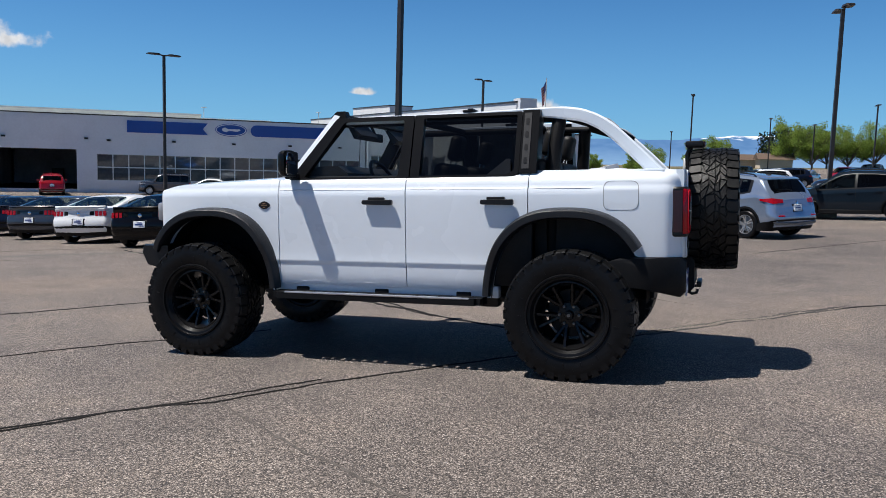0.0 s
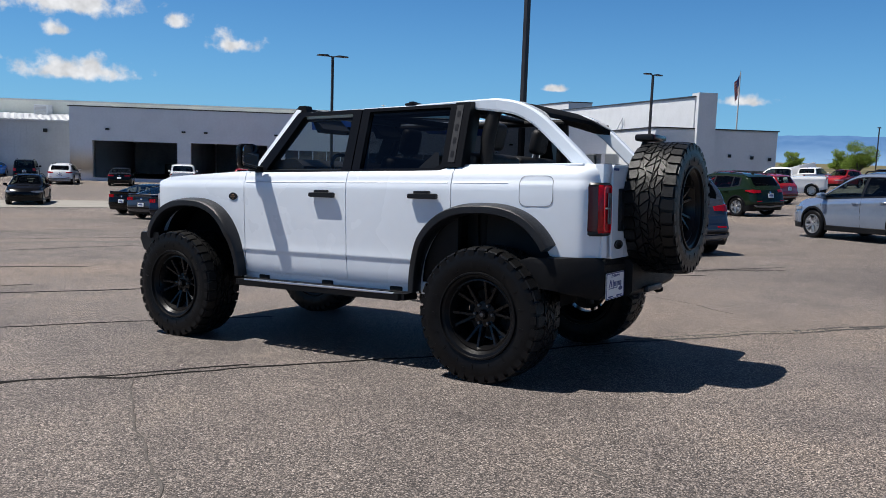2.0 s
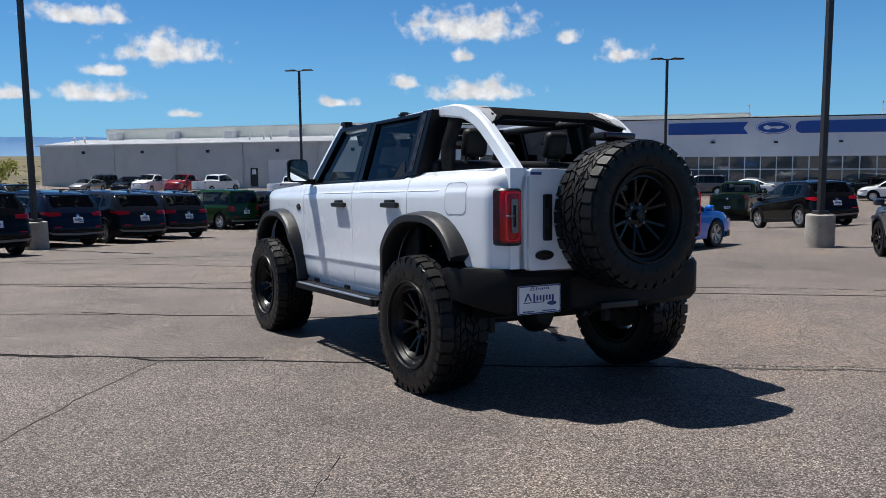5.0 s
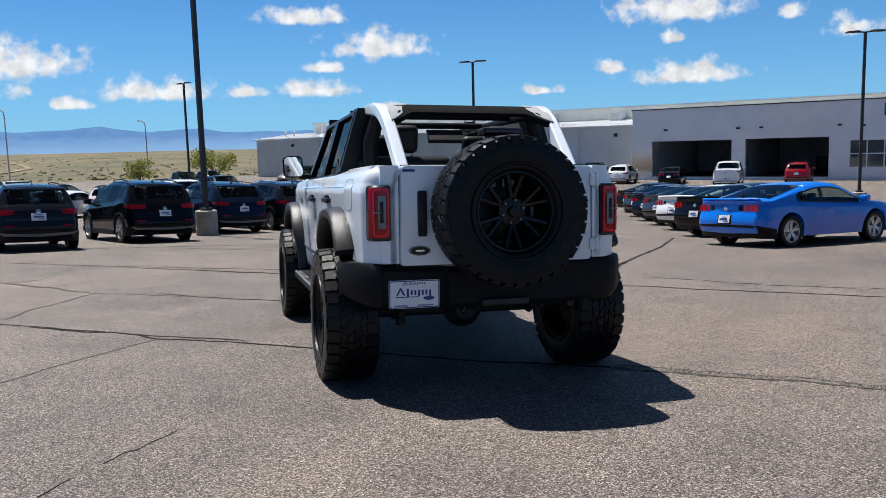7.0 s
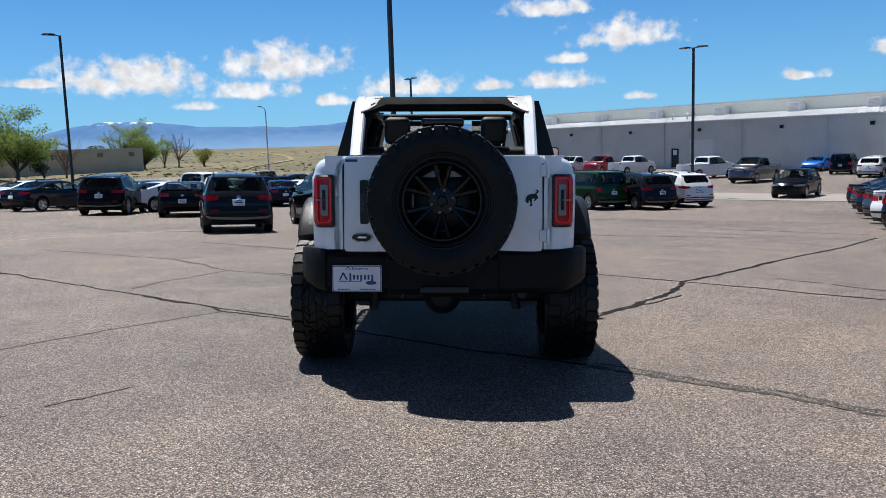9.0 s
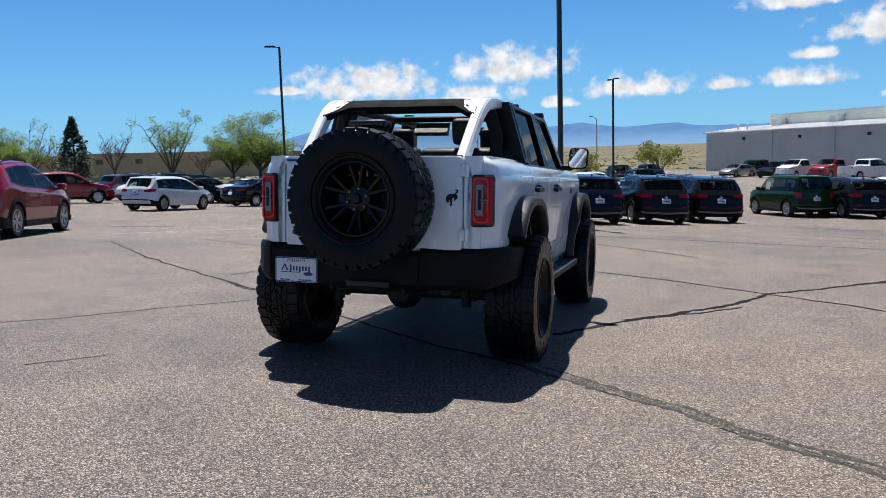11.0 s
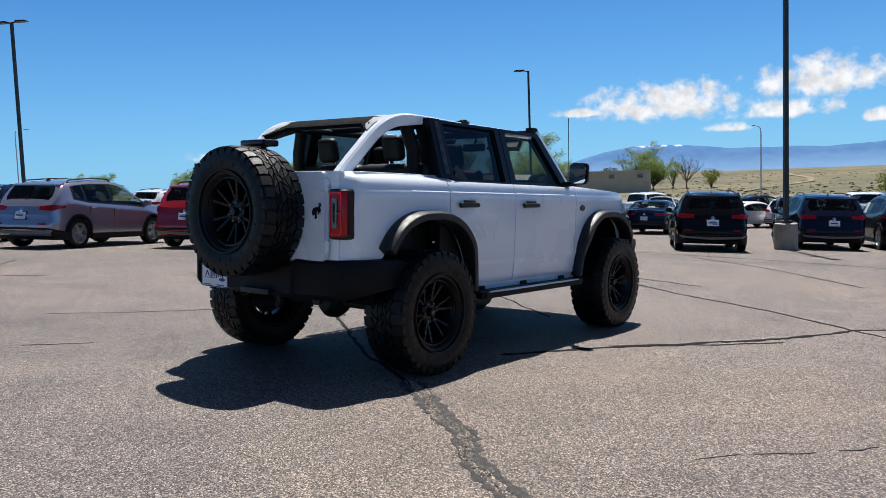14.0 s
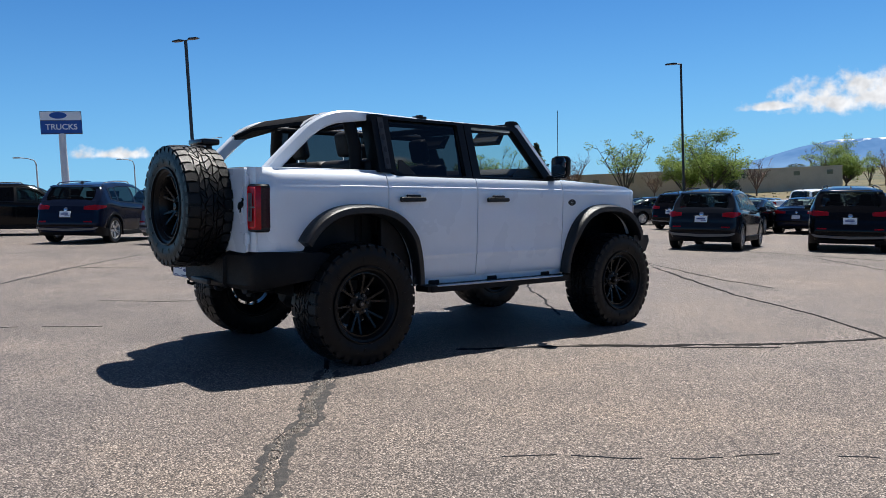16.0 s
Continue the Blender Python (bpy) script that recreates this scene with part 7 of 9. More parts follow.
def warehouse():
    root = thing("warehouse", site(70.5, -41.5, 0), "long off-white metal warehouse with an upper storey and coolers", "building")
    P = lambda n, bm, m, l="", parent=root: part(n, bm, m, parent, l)
    low, eave = -1.85, 3.33
    roll, door = (20.2, 23.5, low, 1.35), (24.9, 26.05, low, 0.4)
    bm = bmesh.new()
    wall_with_openings(bm, -2.0, 60.0, low - 0.5, eave, [roll, door], -0.3, 0.0)
    P("lower_wall", bm, METAL_WALL, "off-white ribbed wall")
    rib = bmesh.new()
    for i in range(105):
        x = -1.5 + i * 0.59
        if roll[0] - 0.1 < x < roll[1] + 0.1 or door[0] - 0.1 < x < door[1] + 0.1:
            continue
        box(rib, x - 0.012, x + 0.012, 0.0, 0.008, low, eave - 0.05)
    P("wall_rib", rib, METAL_WALL)["kind"] = "stuff"
    bm = bmesh.new()
    box(bm, 59.7, 60.0, -24, -0.3, low - 0.5, eave)
    box(bm, -2, 60, -24.3, -24, low - 0.5, 5.6)
    P("end_wall", bm, METAL_WALL)
    bm = bmesh.new()
    loft(bm, [[(x, 0.35, eave + 0.02), (x, 0.35, eave + 0.14), (x, -7.2, eave + 0.95), (x, -7.2, eave + 0.75)] for x in (-2.0, 60.3)])
    P("eave", bm, WHITE_STUCCO, "bright metal eave")
    bm = bmesh.new()
    for i in range(116):
        x = -1.9 + i * 0.535
        loft(bm, [[(u, 0.37, eave + 0.06), (u, 0.37, eave + 0.19), (u, -7.1, eave + 0.985), (u, -7.1, eave + 0.93)] for u in (x, x + 0.16)])
    P("eave_rib", bm, WHITE_STUCCO)["kind"] = "stuff"
    bm = bmesh.new()
    box(bm, -30.0, 55.0, -24, -7.0, eave, 5.6)
    P("upper_storey", bm, METAL_WALL_2, "cream upper storey")
    bm = bmesh.new()
    box(bm, -30.1, 55.1, -24.1, -6.9, 5.6, 5.75)
    P("upper_coping", bm, METAL_WALL)
    bm = bmesh.new()
    box(bm, roll[0], roll[1], -0.16, -0.10, roll[2], roll[3])
    slats = []
    for i in range(12):
        slat = bmesh.new()
        box(slat, roll[0], roll[1], -0.10, -0.085, roll[2] + 0.29 * i, roll[2] + 0.29 * i + 0.2)
        slats.append(slat)
    rd = P("roller_door", bm, WHITE_STUCCO, "white roller door")
    for slat in slats:
        P("slat", slat, WHITE_STUCCO, parent=rd)
    bm = bmesh.new()
    box(bm, door[0] + 0.05, door[1] - 0.05, -0.18, -0.12, door[2], door[3] - 0.05)
    d = P("entry_door", bm, GREY_TRIM, "grey entry door")
    bm = bmesh.new()
    box(bm, door[0] + 0.35, door[1] - 0.25, -0.12, -0.10, -0.4, 0.2)
    P("door_notice", bm, PLATE_WHITE, "white notice", d)
    # evaporative coolers on the upper storey
    for x in (52.6, 42.7, 33.2, 23.4, 13.9, 5.2):
        bm = bmesh.new()
        box(bm, x - 0.7, x + 0.7, -6.9, -5.6, 4.05, 5.15, 0.03)
        box(bm, x - 0.6, x - 0.5, -6.8, -5.7, 3.7, 4.1)
        box(bm, x + 0.5, x + 0.6, -6.8, -5.7, 3.7, 4.1)
        cooler = P("cooler", bm, WHITE_STUCCO, "boxy white evaporative cooler")
        for k in range(7):
            bm = bmesh.new()
            box(bm, x - 0.56, x + 0.56, -5.6, -5.57, 4.14 + 0.135 * k, 4.22 + 0.135 * k)
            P("cooler_slat", bm, ROOF_GREY, parent=cooler)
    for x, z in ((52.2, 2.45), (42.3, 2.45), (32.1, 2.45), (22.0, 2.45), (11.9, 2.45), (2.6, 2.45)):
        bm = bmesh.new()
        box(bm, x - 0.18, x + 0.18, 0, 0.24, z - 0.18, z + 0.18, 0.03)
        P("wall_lamp", bm, SATIN_BLACK, "small black wall lamp")
    for x in (24.6, 25.6, 27.7, 54.5, 56.3):
        bm = bmesh.new()
        tube(bm, [(x, -2.5, 3.6), (x, -2.5, 4.4)], 0.12, 8)
        lathe(bm, [(0.001, 0.2), (0.2, 0.05), (0.2, 0.0), (0.12, 0.0)], "Z", 10, (x, -2.5, 4.4))
        P("roof_vent", bm, ROOF_GREY, "pale roof vent")
    for x in (7.0, 16.6, 27.0, 37.0, 47.0):
        bm = bmesh.new()
        tube(bm, [(x, 0.08, low), (x, 0.08, eave)], 0.06, 8)
        P("downpipe", bm, METAL_WALL)


def showroom():
    root = thing("showroom", site(19.3, -61.8, -0.3), "white flat-roofed showroom with a tall entrance pylon", "building")
    P = lambda n, bm, m, l="", parent=root: part(n, bm, m, parent, l)
    low = (-9.8, -7.0, BASE_Z + 0.6, 1.2)
    bm = bmesh.new()
    wall_with_openings(bm, -10.8, 0.0, BASE_Z - 0.4, 4.5, [low], -0.35, 0.0)
    box(bm, -0.35, 0.0, -17, -0.35, BASE_Z - 0.4, 4.5)
    box(bm, -10.8, -10.45, -17, -0.35, BASE_Z - 0.4, 4.5)
    P("low_wing_wall", bm, WHITE_STUCCO, "white panelled wall")
    bm = bmesh.new()
    box(bm, low[0], low[1], -0.2, -0.17, low[2], low[3])
    P("shop_pane", bm, SHOP_GLASS)
    bm = bmesh.new()
    box(bm, -10.8, 0.0, -17, 0.0, 4.45, 4.56)
    P("low_roof", bm, ROOF_GREY)
    bm = bmesh.new()
    box(bm, -10.9, 0.1, -17, 0.08, 4.56, 4.66)
    P("low_coping", bm, POLE_PAINT)
    bm = bmesh.new()
    hall = [(-0.1, BASE_Z), (-0.1, 7.22), (-112.0, 10.2), (-112.0, BASE_Z)]   # long side, its roof line rising to the rear
    loft(bm, [[(x, y, z) for y, z in hall] for x in (-3.75, -3.3)])
    P("tall_hall", bm, WHITE_STUCCO, "tall white hall")
    bm = bmesh.new()
    loft(bm, [[(x, -0.05, 7.225), (x, -0.05, 7.35), (x, -112.2, 10.33), (x, -112.2, 10.205)] for x in (-3.85, -3.2)])
    P("hall_coping", bm, POLE_PAINT)
    bm = bmesh.new()
    loft(bm, [[(x, -44.2, 8.4), (x, -44.2, 9.42), (x, -68.3, 10.28), (x, -68.3, 9.0)] for x in (-6.6, -3.3)])
    unit = P("roof_house", bm, WHITE_STUCCO, "white raised roof house")
    bm = bmesh.new()
    loft(bm, [[(x, -44.1, 9.425), (x, -44.1, 9.55), (x, -68.4, 10.41), (x, -68.4, 10.285)] for x in (-6.7, -3.2)])
    P("roof_house_coping", bm, POLE_PAINT, parent=unit)
    bm = bmesh.new()
    tube(bm, [(-3.1, -18.9, 4.5), (-3.1, -18.9, 6.3)], 0.05, 6)
    tube(bm, [(-3.1, -18.9, 6.3), (-3.1, -21.5, 4.6)], 0.05, 6)
    P("roof_ladder", bm, WHITE_STUCCO)
    bm = bmesh.new()
    box(bm, -5.0, -3.4, -1.0, 0.5, BASE_Z, 7.6)
    pylon = P("entrance_pylon", bm, WHITE_STUCCO, "white square-panelled pylon")
    for k in range(8):
        bm = bmesh.new()
        box(bm, -5.0, -3.4, 0.5, 0.512, BASE_Z + 1.1 * k + 0.02, BASE_Z + 1.1 * k + 1.08)
        P("pylon_panel", bm, WHITE_STUCCO, parent=pylon)
    bm = bmesh.new()
    box(bm, -3.1, -0.6, 0.0, 1.6, 0.55, 0.75, 0.02)
    P("entrance_canopy", bm, SATIN_BLACK)
    for x, z in ((-2.2, 2.2), (-1.2, 2.6), (-2.2, 1.6), (-6.6, 2.4), (-8.6, 2.3), (-10.2, 2.2)):
        bm = bmesh.new()
        box(bm, x - 0.12, x + 0.12, 0, 0.2, z - 0.14, z + 0.14, 0.02)
        P("wall_lamp", bm, SATIN_BLACK)
    # link towards the service building
    link = thing("link_block", site(41.7, -57.1, 0), "white block over a glazed entrance, joining two buildings", "building")
    bm = bmesh.new()
    box(bm, -19.4, -13.0, -0.35, 0.0, 1.95, 4.62)
    box(bm, -19.4, -19.05, -9.0, -0.35, BASE_Z - 0.6, 4.62)
    part("link_wall", bm, STUCCO, link, "pale wall over a recessed entrance")
    bm = bmesh.new()
    box(bm, -13.0, -12.62, -0.5, 0.55, BASE_Z - 0.6, 5.45)
    part("link_fin", bm, WHITE_STUCCO, link, "tall white fin")
    bm = bmesh.new()
    box(bm, -19.4, -13.0, -9.0, -0.35, 4.2, 4.35)
    box(bm, -19.05, -13.0, -9.0, -0.35, 1.95, 2.1)
    box(bm, -19.4, -13.0, -9.3, -9.0, BASE_Z - 0.6, 4.62)
    part("link_roof", bm, ROOF_GREY, link)
    bm = bmesh.new()
    box(bm, -19.5, -12.95, -0.45, 0.06, 4.62, 4.72)
    part("link_coping", bm, POLE_PAINT, link)
    for i in range(5):
        bm = bmesh.new()
        box(bm, -18.95 + i * 1.18 + 0.05, -18.95 + i * 1.18 + 1.13, -1.62, -1.6, BASE_Z, 1.9)
        part("shop_pane", bm, SHOP_GLASS, link)
    bm = bmesh.new()
    for i in range(6):
        box(bm, -19.0 + i * 1.18, -18.9 + i * 1.18, -1.66, -1.55, BASE_Z, 1.95)
    for z in (0.55, 1.9):
        box(bm, -19.0, -13.05, -1.66, -1.54, z - 0.05, z + 0.05)
    part("glazing_frame", bm, ALLOY, link)


service_building()
warehouse()
showroom()

# low tan block behind the trees
tan = thing("tan_building", Matrix.Translation((137, 87, -1.6)) @ Matrix.Rotation(radians(144), 4, "Z"), "long low tan block building behind the trees", "building")
bm = bmesh.new()
box(bm, -34, 51, -18, 0.0, -0.6, 4.5)
part("tan_wall", bm, TAN_WALL, tan)
bm = bmesh.new()
box(bm, -6, 27, 0.0, 2.0, -0.6, 5.0)
part("tan_porch", bm, TAN_WALL, tan)
bm = bmesh.new()
box(bm, -34.1, 51.1, -18.1, 0.1, 4.5, 4.7)
part("tan_coping", bm, TAN_WALL, tan)
for i in range(12):
    bm = bmesh.new()
    x = -32 + i * 7.0
    f = 2.0 if -7.2 < x < 27 else 0.0
    box(bm, x, x + 1.3, f - 0.1, f + 0.04, 3.0, 3.9)
    part("small_window", bm, CAR_GLASS, tan)

# ---------------------------------------------------------------- lamp posts
def lamp_post(x, y, top, turn, base=True, heads=2):
    g = lot_height(x, y)
    root = thing("lamp_post", Matrix.Translation((x, y, g)) @ Matrix.Rotation(radians(turn), 4, "Z"), "tall dark square lamp post on a round concrete footing" if base else "tall dark lamp post with flat heads", "lamp post", "lamp posts of the lot")
    h = top - g
    z0 = 0.0
    if base:
        bm = bmesh.new()
        lathe(bm, [(0.001, 0.79), (0.305, 0.79), (0.328, 0.77), (0.336, 0.0), (0.336, -0.3)], "Z", 28)
        part("footing", bm, CONCRETE, root, "round concrete footing")
        bm = bmesh.new()
        box(bm, -0.145, 0.145, -0.145, 0.145, 0.79, 0.875, 0.015)
        part("base_cover", bm, POLE_PAINT, root)
        z0 = 0.79
    bm = bmesh.new()
    loft(bm, [[(-w, -w, z), (w, -w, z), (w, w, z), (-w, w, z)] for z, w in ((z0, 0.066), (h - 0.12, 0.060))])
    part("post", bm, POLE_PAINT, root)
    for s in ((1, -1) if heads == 2 else (1,)):
        bm = bmesh.new()
        tube(bm, [(0, 0, h - 0.14), (0, s * 0.3, h - 0.10)], 0.035, 8)
        a = part("arm", bm, POLE_PAINT, root)
        bm = bmesh.new()
        loft(bm, [[(-w, s * y2, h - 0.13), (w, s * y2, h - 0.13), (w * 0.8, s * y2, h - 0.13 + t), (-w * 0.8, s * y2, h - 0.13 + t)] for y2, w, t in ((0.22, 0.10, 0.07), (0.34, 0.17, 0.09), (0.80, 0.16, 0.07), (0.86, 0.12, 0.04))])
        part("lamp_head", bm, POLE_PAINT, root, "flat lamp head")


for x, y, t, turn, b, n in ((14.62, -46.14, 7.1, -20, True, 2), (26.2, -28.12, 6.57, -30, True, 2), (42.36, -14.03, 6.87, -40, True, 2), (7.5, -14.1, 8.3, -20, True, 2), (20.73, 1.94, 8.0, -55, True, 2),
                            (57.3, 3.4, 6.85, -60, True, 2), (37.2, 20.7, 8.02, 35, True, 1), (14.38, 35.83, 10.0, 25, True, 2), (-4.6, -26.0, 7.4, 10, True, 2), (1.9, -67.4, 7.95, 0, False, 2), (-5.8, -94, 7.6, 0, False, 2), (-13.7, -75, 7.7, 0, False, 2),
                            (-9.5, -84, 6.4, 0, False, 2), (-22, -110, 7.5, 0, False, 2), (5.5, -100, 6.2, 0, False, 2)):
    lamp_post(x, y, t, turn, b, n)
# lamp with a curved arm in the field, and distant street lamps
for x, y, h, turn in ((96, 24, 9.0, 170), (58, 131.3, 12.8 - lot_height(58, 131.3), -24), (33.5, 100.2, 7.3 - lot_height(33.5, 100.2), 161), (108, 10, 8, 160), (18.1, 84.5, 6.6 - lot_height(18.1, 84.5), 166)):
    g = lot_height(x, y)
    root = thing("street_lamp", Matrix.Translation((x, y, g)) @ Matrix.Rotation(radians(turn), 4, "Z"), "slim grey street lamp with a bent arm, far off", "street lamp", "street lamps")
    bm = bmesh.new()
    tube(bm, [(0, 0, 0), (0, 0, h - 0.6), (0.15, 0, h - 0.2), (0.7, 0, h), (1.5, 0, h + 0.1)], [0.1, 0.07, 0.06, 0.05, 0.05], 8)
    part("post", bm, ROOF_GREY, root)
    bm = bmesh.new()
    box(bm, 1.4, 2.1, -0.13, 0.13, h + 0.03, h + 0.16, 0.03)
    part("lamp_head", bm, ROOF_GREY, root)

# ---------------------------------------------------------------- signs and flag
def truck_sign():
    x, y = 17.9, 73.5
    root = thing("pylon_sign", Matrix.Translation((x, y, lot_height(x, y))) @ Matrix.Rotation(radians(74 - 90 + 180), 4, "Z"), "two-tone roadside sign reading trucks on a white post", "sign")
    z = 9.2 - lot_height(x, y)
    bm = bmesh.new()
    tube(bm, [(0, 0, -0.3), (0, 0, z - 1.0)], [0.36, 0.3], 20)
    part("post", bm, WHITE_STUCCO, root)
    bm = bmesh.new()
    box(bm, -1.74, 1.74, -0.25, 0.25, z - 1.04, z + 1.02, 0.03)
    part("sign_case", bm, SATIN_BLACK, root)
    bm = bmesh.new()
    box(bm, -1.70, 1.70, 0.25, 0.27, z + 0.20, z + 0.98)
    part("upper_panel", bm, PLATE_WHITE, root, "white upper panel")
    bm = bmesh.new()
    box(bm, -1.70, 1.70, 0.25, 0.272, z - 1.0, z + 0.17)
    part("lower_panel", bm, BAND_BLUE, root, "deep blue lower panel")
    bm = bmesh.new()
    prism(bm, oval(0.22, z + 0.64, 0.72, 0.30), "Y", 0.27, 0.29)
    part("oval_mark", bm, BAND_BLUE, root, "plain blue oval")
    cu = bpy.data.curves.new("sign_lettering", "FONT")
    cu.body, cu.size, cu.align_x, cu.align_y, cu.extrude, cu.offset = "TRUCKS", 0.72, "CENTER", "CENTER", 0.012, 0.012
    ob = new("lettering", cu)
    ob.parent = root
    ob.matrix_local = Matrix.Translation((0, 0.285, z - 0.43)) @ Matrix.Rotation(math.pi, 4, "Z") @ Matrix.Rotation(math.pi / 2, 4, "X")
    cu.materials.append(PLATE_WHITE)
    ob["label"] = "white capital letters"


truck_sign()


def flag_pole():
    x, y = 30.0, -138.0
    g = lot_height(x, y)
    root = thing("flag_pole", Matrix.Translation((x, y, g)) @ Matrix.Rotation(radians(-15), 4, "Z"), "tall pole with a limp red, white and blue flag", "flag pole")
    h = 17.0 - g
    bm = bmesh.new()
    tube(bm, [(0, 0, 0), (0, 0, h)], [0.16, 0.08], 10)
    part("pole", bm, ROOF_GREY, root)
    bm = bmesh.new()
    lathe(bm, [(0.001, 0.12), (0.09, 0.06), (0.09, -0.02), (0.001, -0.08)], "Z", 10, (0, 0, h))
    part("ball", bm, CHROME, root)
    red, white, blue = material("flag_red", (0.45, 0.02, 0.03), 0.8), material("flag_white", (0.7, 0.7, 0.7), 0.8), material("flag_blue", (0.02, 0.03, 0.16), 0.8)
    bm = bmesh.new()
    cols, nz = [], 14
    for i in range(9):
        u = i / 8
        cols.append([(0.1 + 1.05 * u - 0.5 * u * j / (nz - 1), 0.35 * math.sin(u * 11) * u + 0.03, h - 0.6 - 3.2 * j / (nz - 1) - 1.7 * u) for j in range(nz)])
    loft(bm, cols, False, False)
    bm.faces.ensure_lookup_table()
    bm.faces.index_update()
    for f in bm.faces:
        k = f.index
        u, j = (k // (nz - 1)) / 8, k % (nz - 1)
        f.material_index = 2 if (u < 0.45 and j < 7) else (0 if j % 2 == 0 else 1)
    r = bmesh.ops.solidify(bm, geom=bm.faces[:], thickness=0.01)
    part("flag", bm, [red, white, blue], root, "hanging striped flag")


flag_pole()

# ---------------------------------------------------------------- trees
BARK = material("grey_brown_bark", (0.13, 0.10, 0.075), 0.9, var=0.3, scale=4, bump=0.5)


def leaf_material(name, color, second):
    """Thin leaves: half of the light that falls on them shines through."""
    m = material(name, color, 0.7, var=0.3, scale=0.8, second=second, per_island=0.35, spec=0.2)
    nodes, links = m.node_tree.nodes, m.node_tree.links
    p = next(n for n in nodes if n.type == "BSDF_PRINCIPLED")
    out = next(n for n in nodes if n.type == "OUTPUT_MATERIAL")
    through_, mix = nodes.new("ShaderNodeBsdfTranslucent"), nodes.new("ShaderNodeMixShader")
    links.new(p.inputs["Base Color"].links[0].from_socket, through_.inputs[0])
    mix.inputs[0].default_value = 0.45
    links.new(p.outputs[0], mix.inputs[1])
    links.new(through_.outputs[0], mix.inputs[2])
    links.new(mix.outputs[0], out.inputs[0])
    return m


LEAF = leaf_material("fresh_spring_leaves", (0.21, 0.30, 0.065), (0.31, 0.39, 0.095))
LEAF_YELLOW = leaf_material("yellow_green_leaves", (0.26, 0.27, 0.06), (0.20, 0.23, 0.05))
NEEDLE = material("dark_pine_needles", (0.034, 0.060, 0.030), 0.8, var=0.3, scale=0.8, per_island=0.4)
TWIG = material("bare_reddish_twigs", (0.20, 0.13, 0.10), 0.9, var=0.3, scale=2, per_island=0.3)


def leaf_cloud(bm, rng, centre, rad, count, size):
    for _ in range(count):
        d = Vector((rng.gauss(0, 1), rng.gauss(0, 1), rng.gauss(0, 1))).normalized() * rad * rng.random() ** 0.45
        p = Vector(centre) + Vector((d.x, d.y, d.z * 0.8))
        a = Vector((rng.gauss(0, 1), rng.gauss(0, 1), rng.gauss(0, 1))).normalized() * size * rng.uniform(0.6, 1.3)
        b = a.orthogonal().normalized() * a.length * 0.7
        v = [bm.verts.new(p + q) for q in (a, b, -a, -b)]
        bm.faces.new(v)


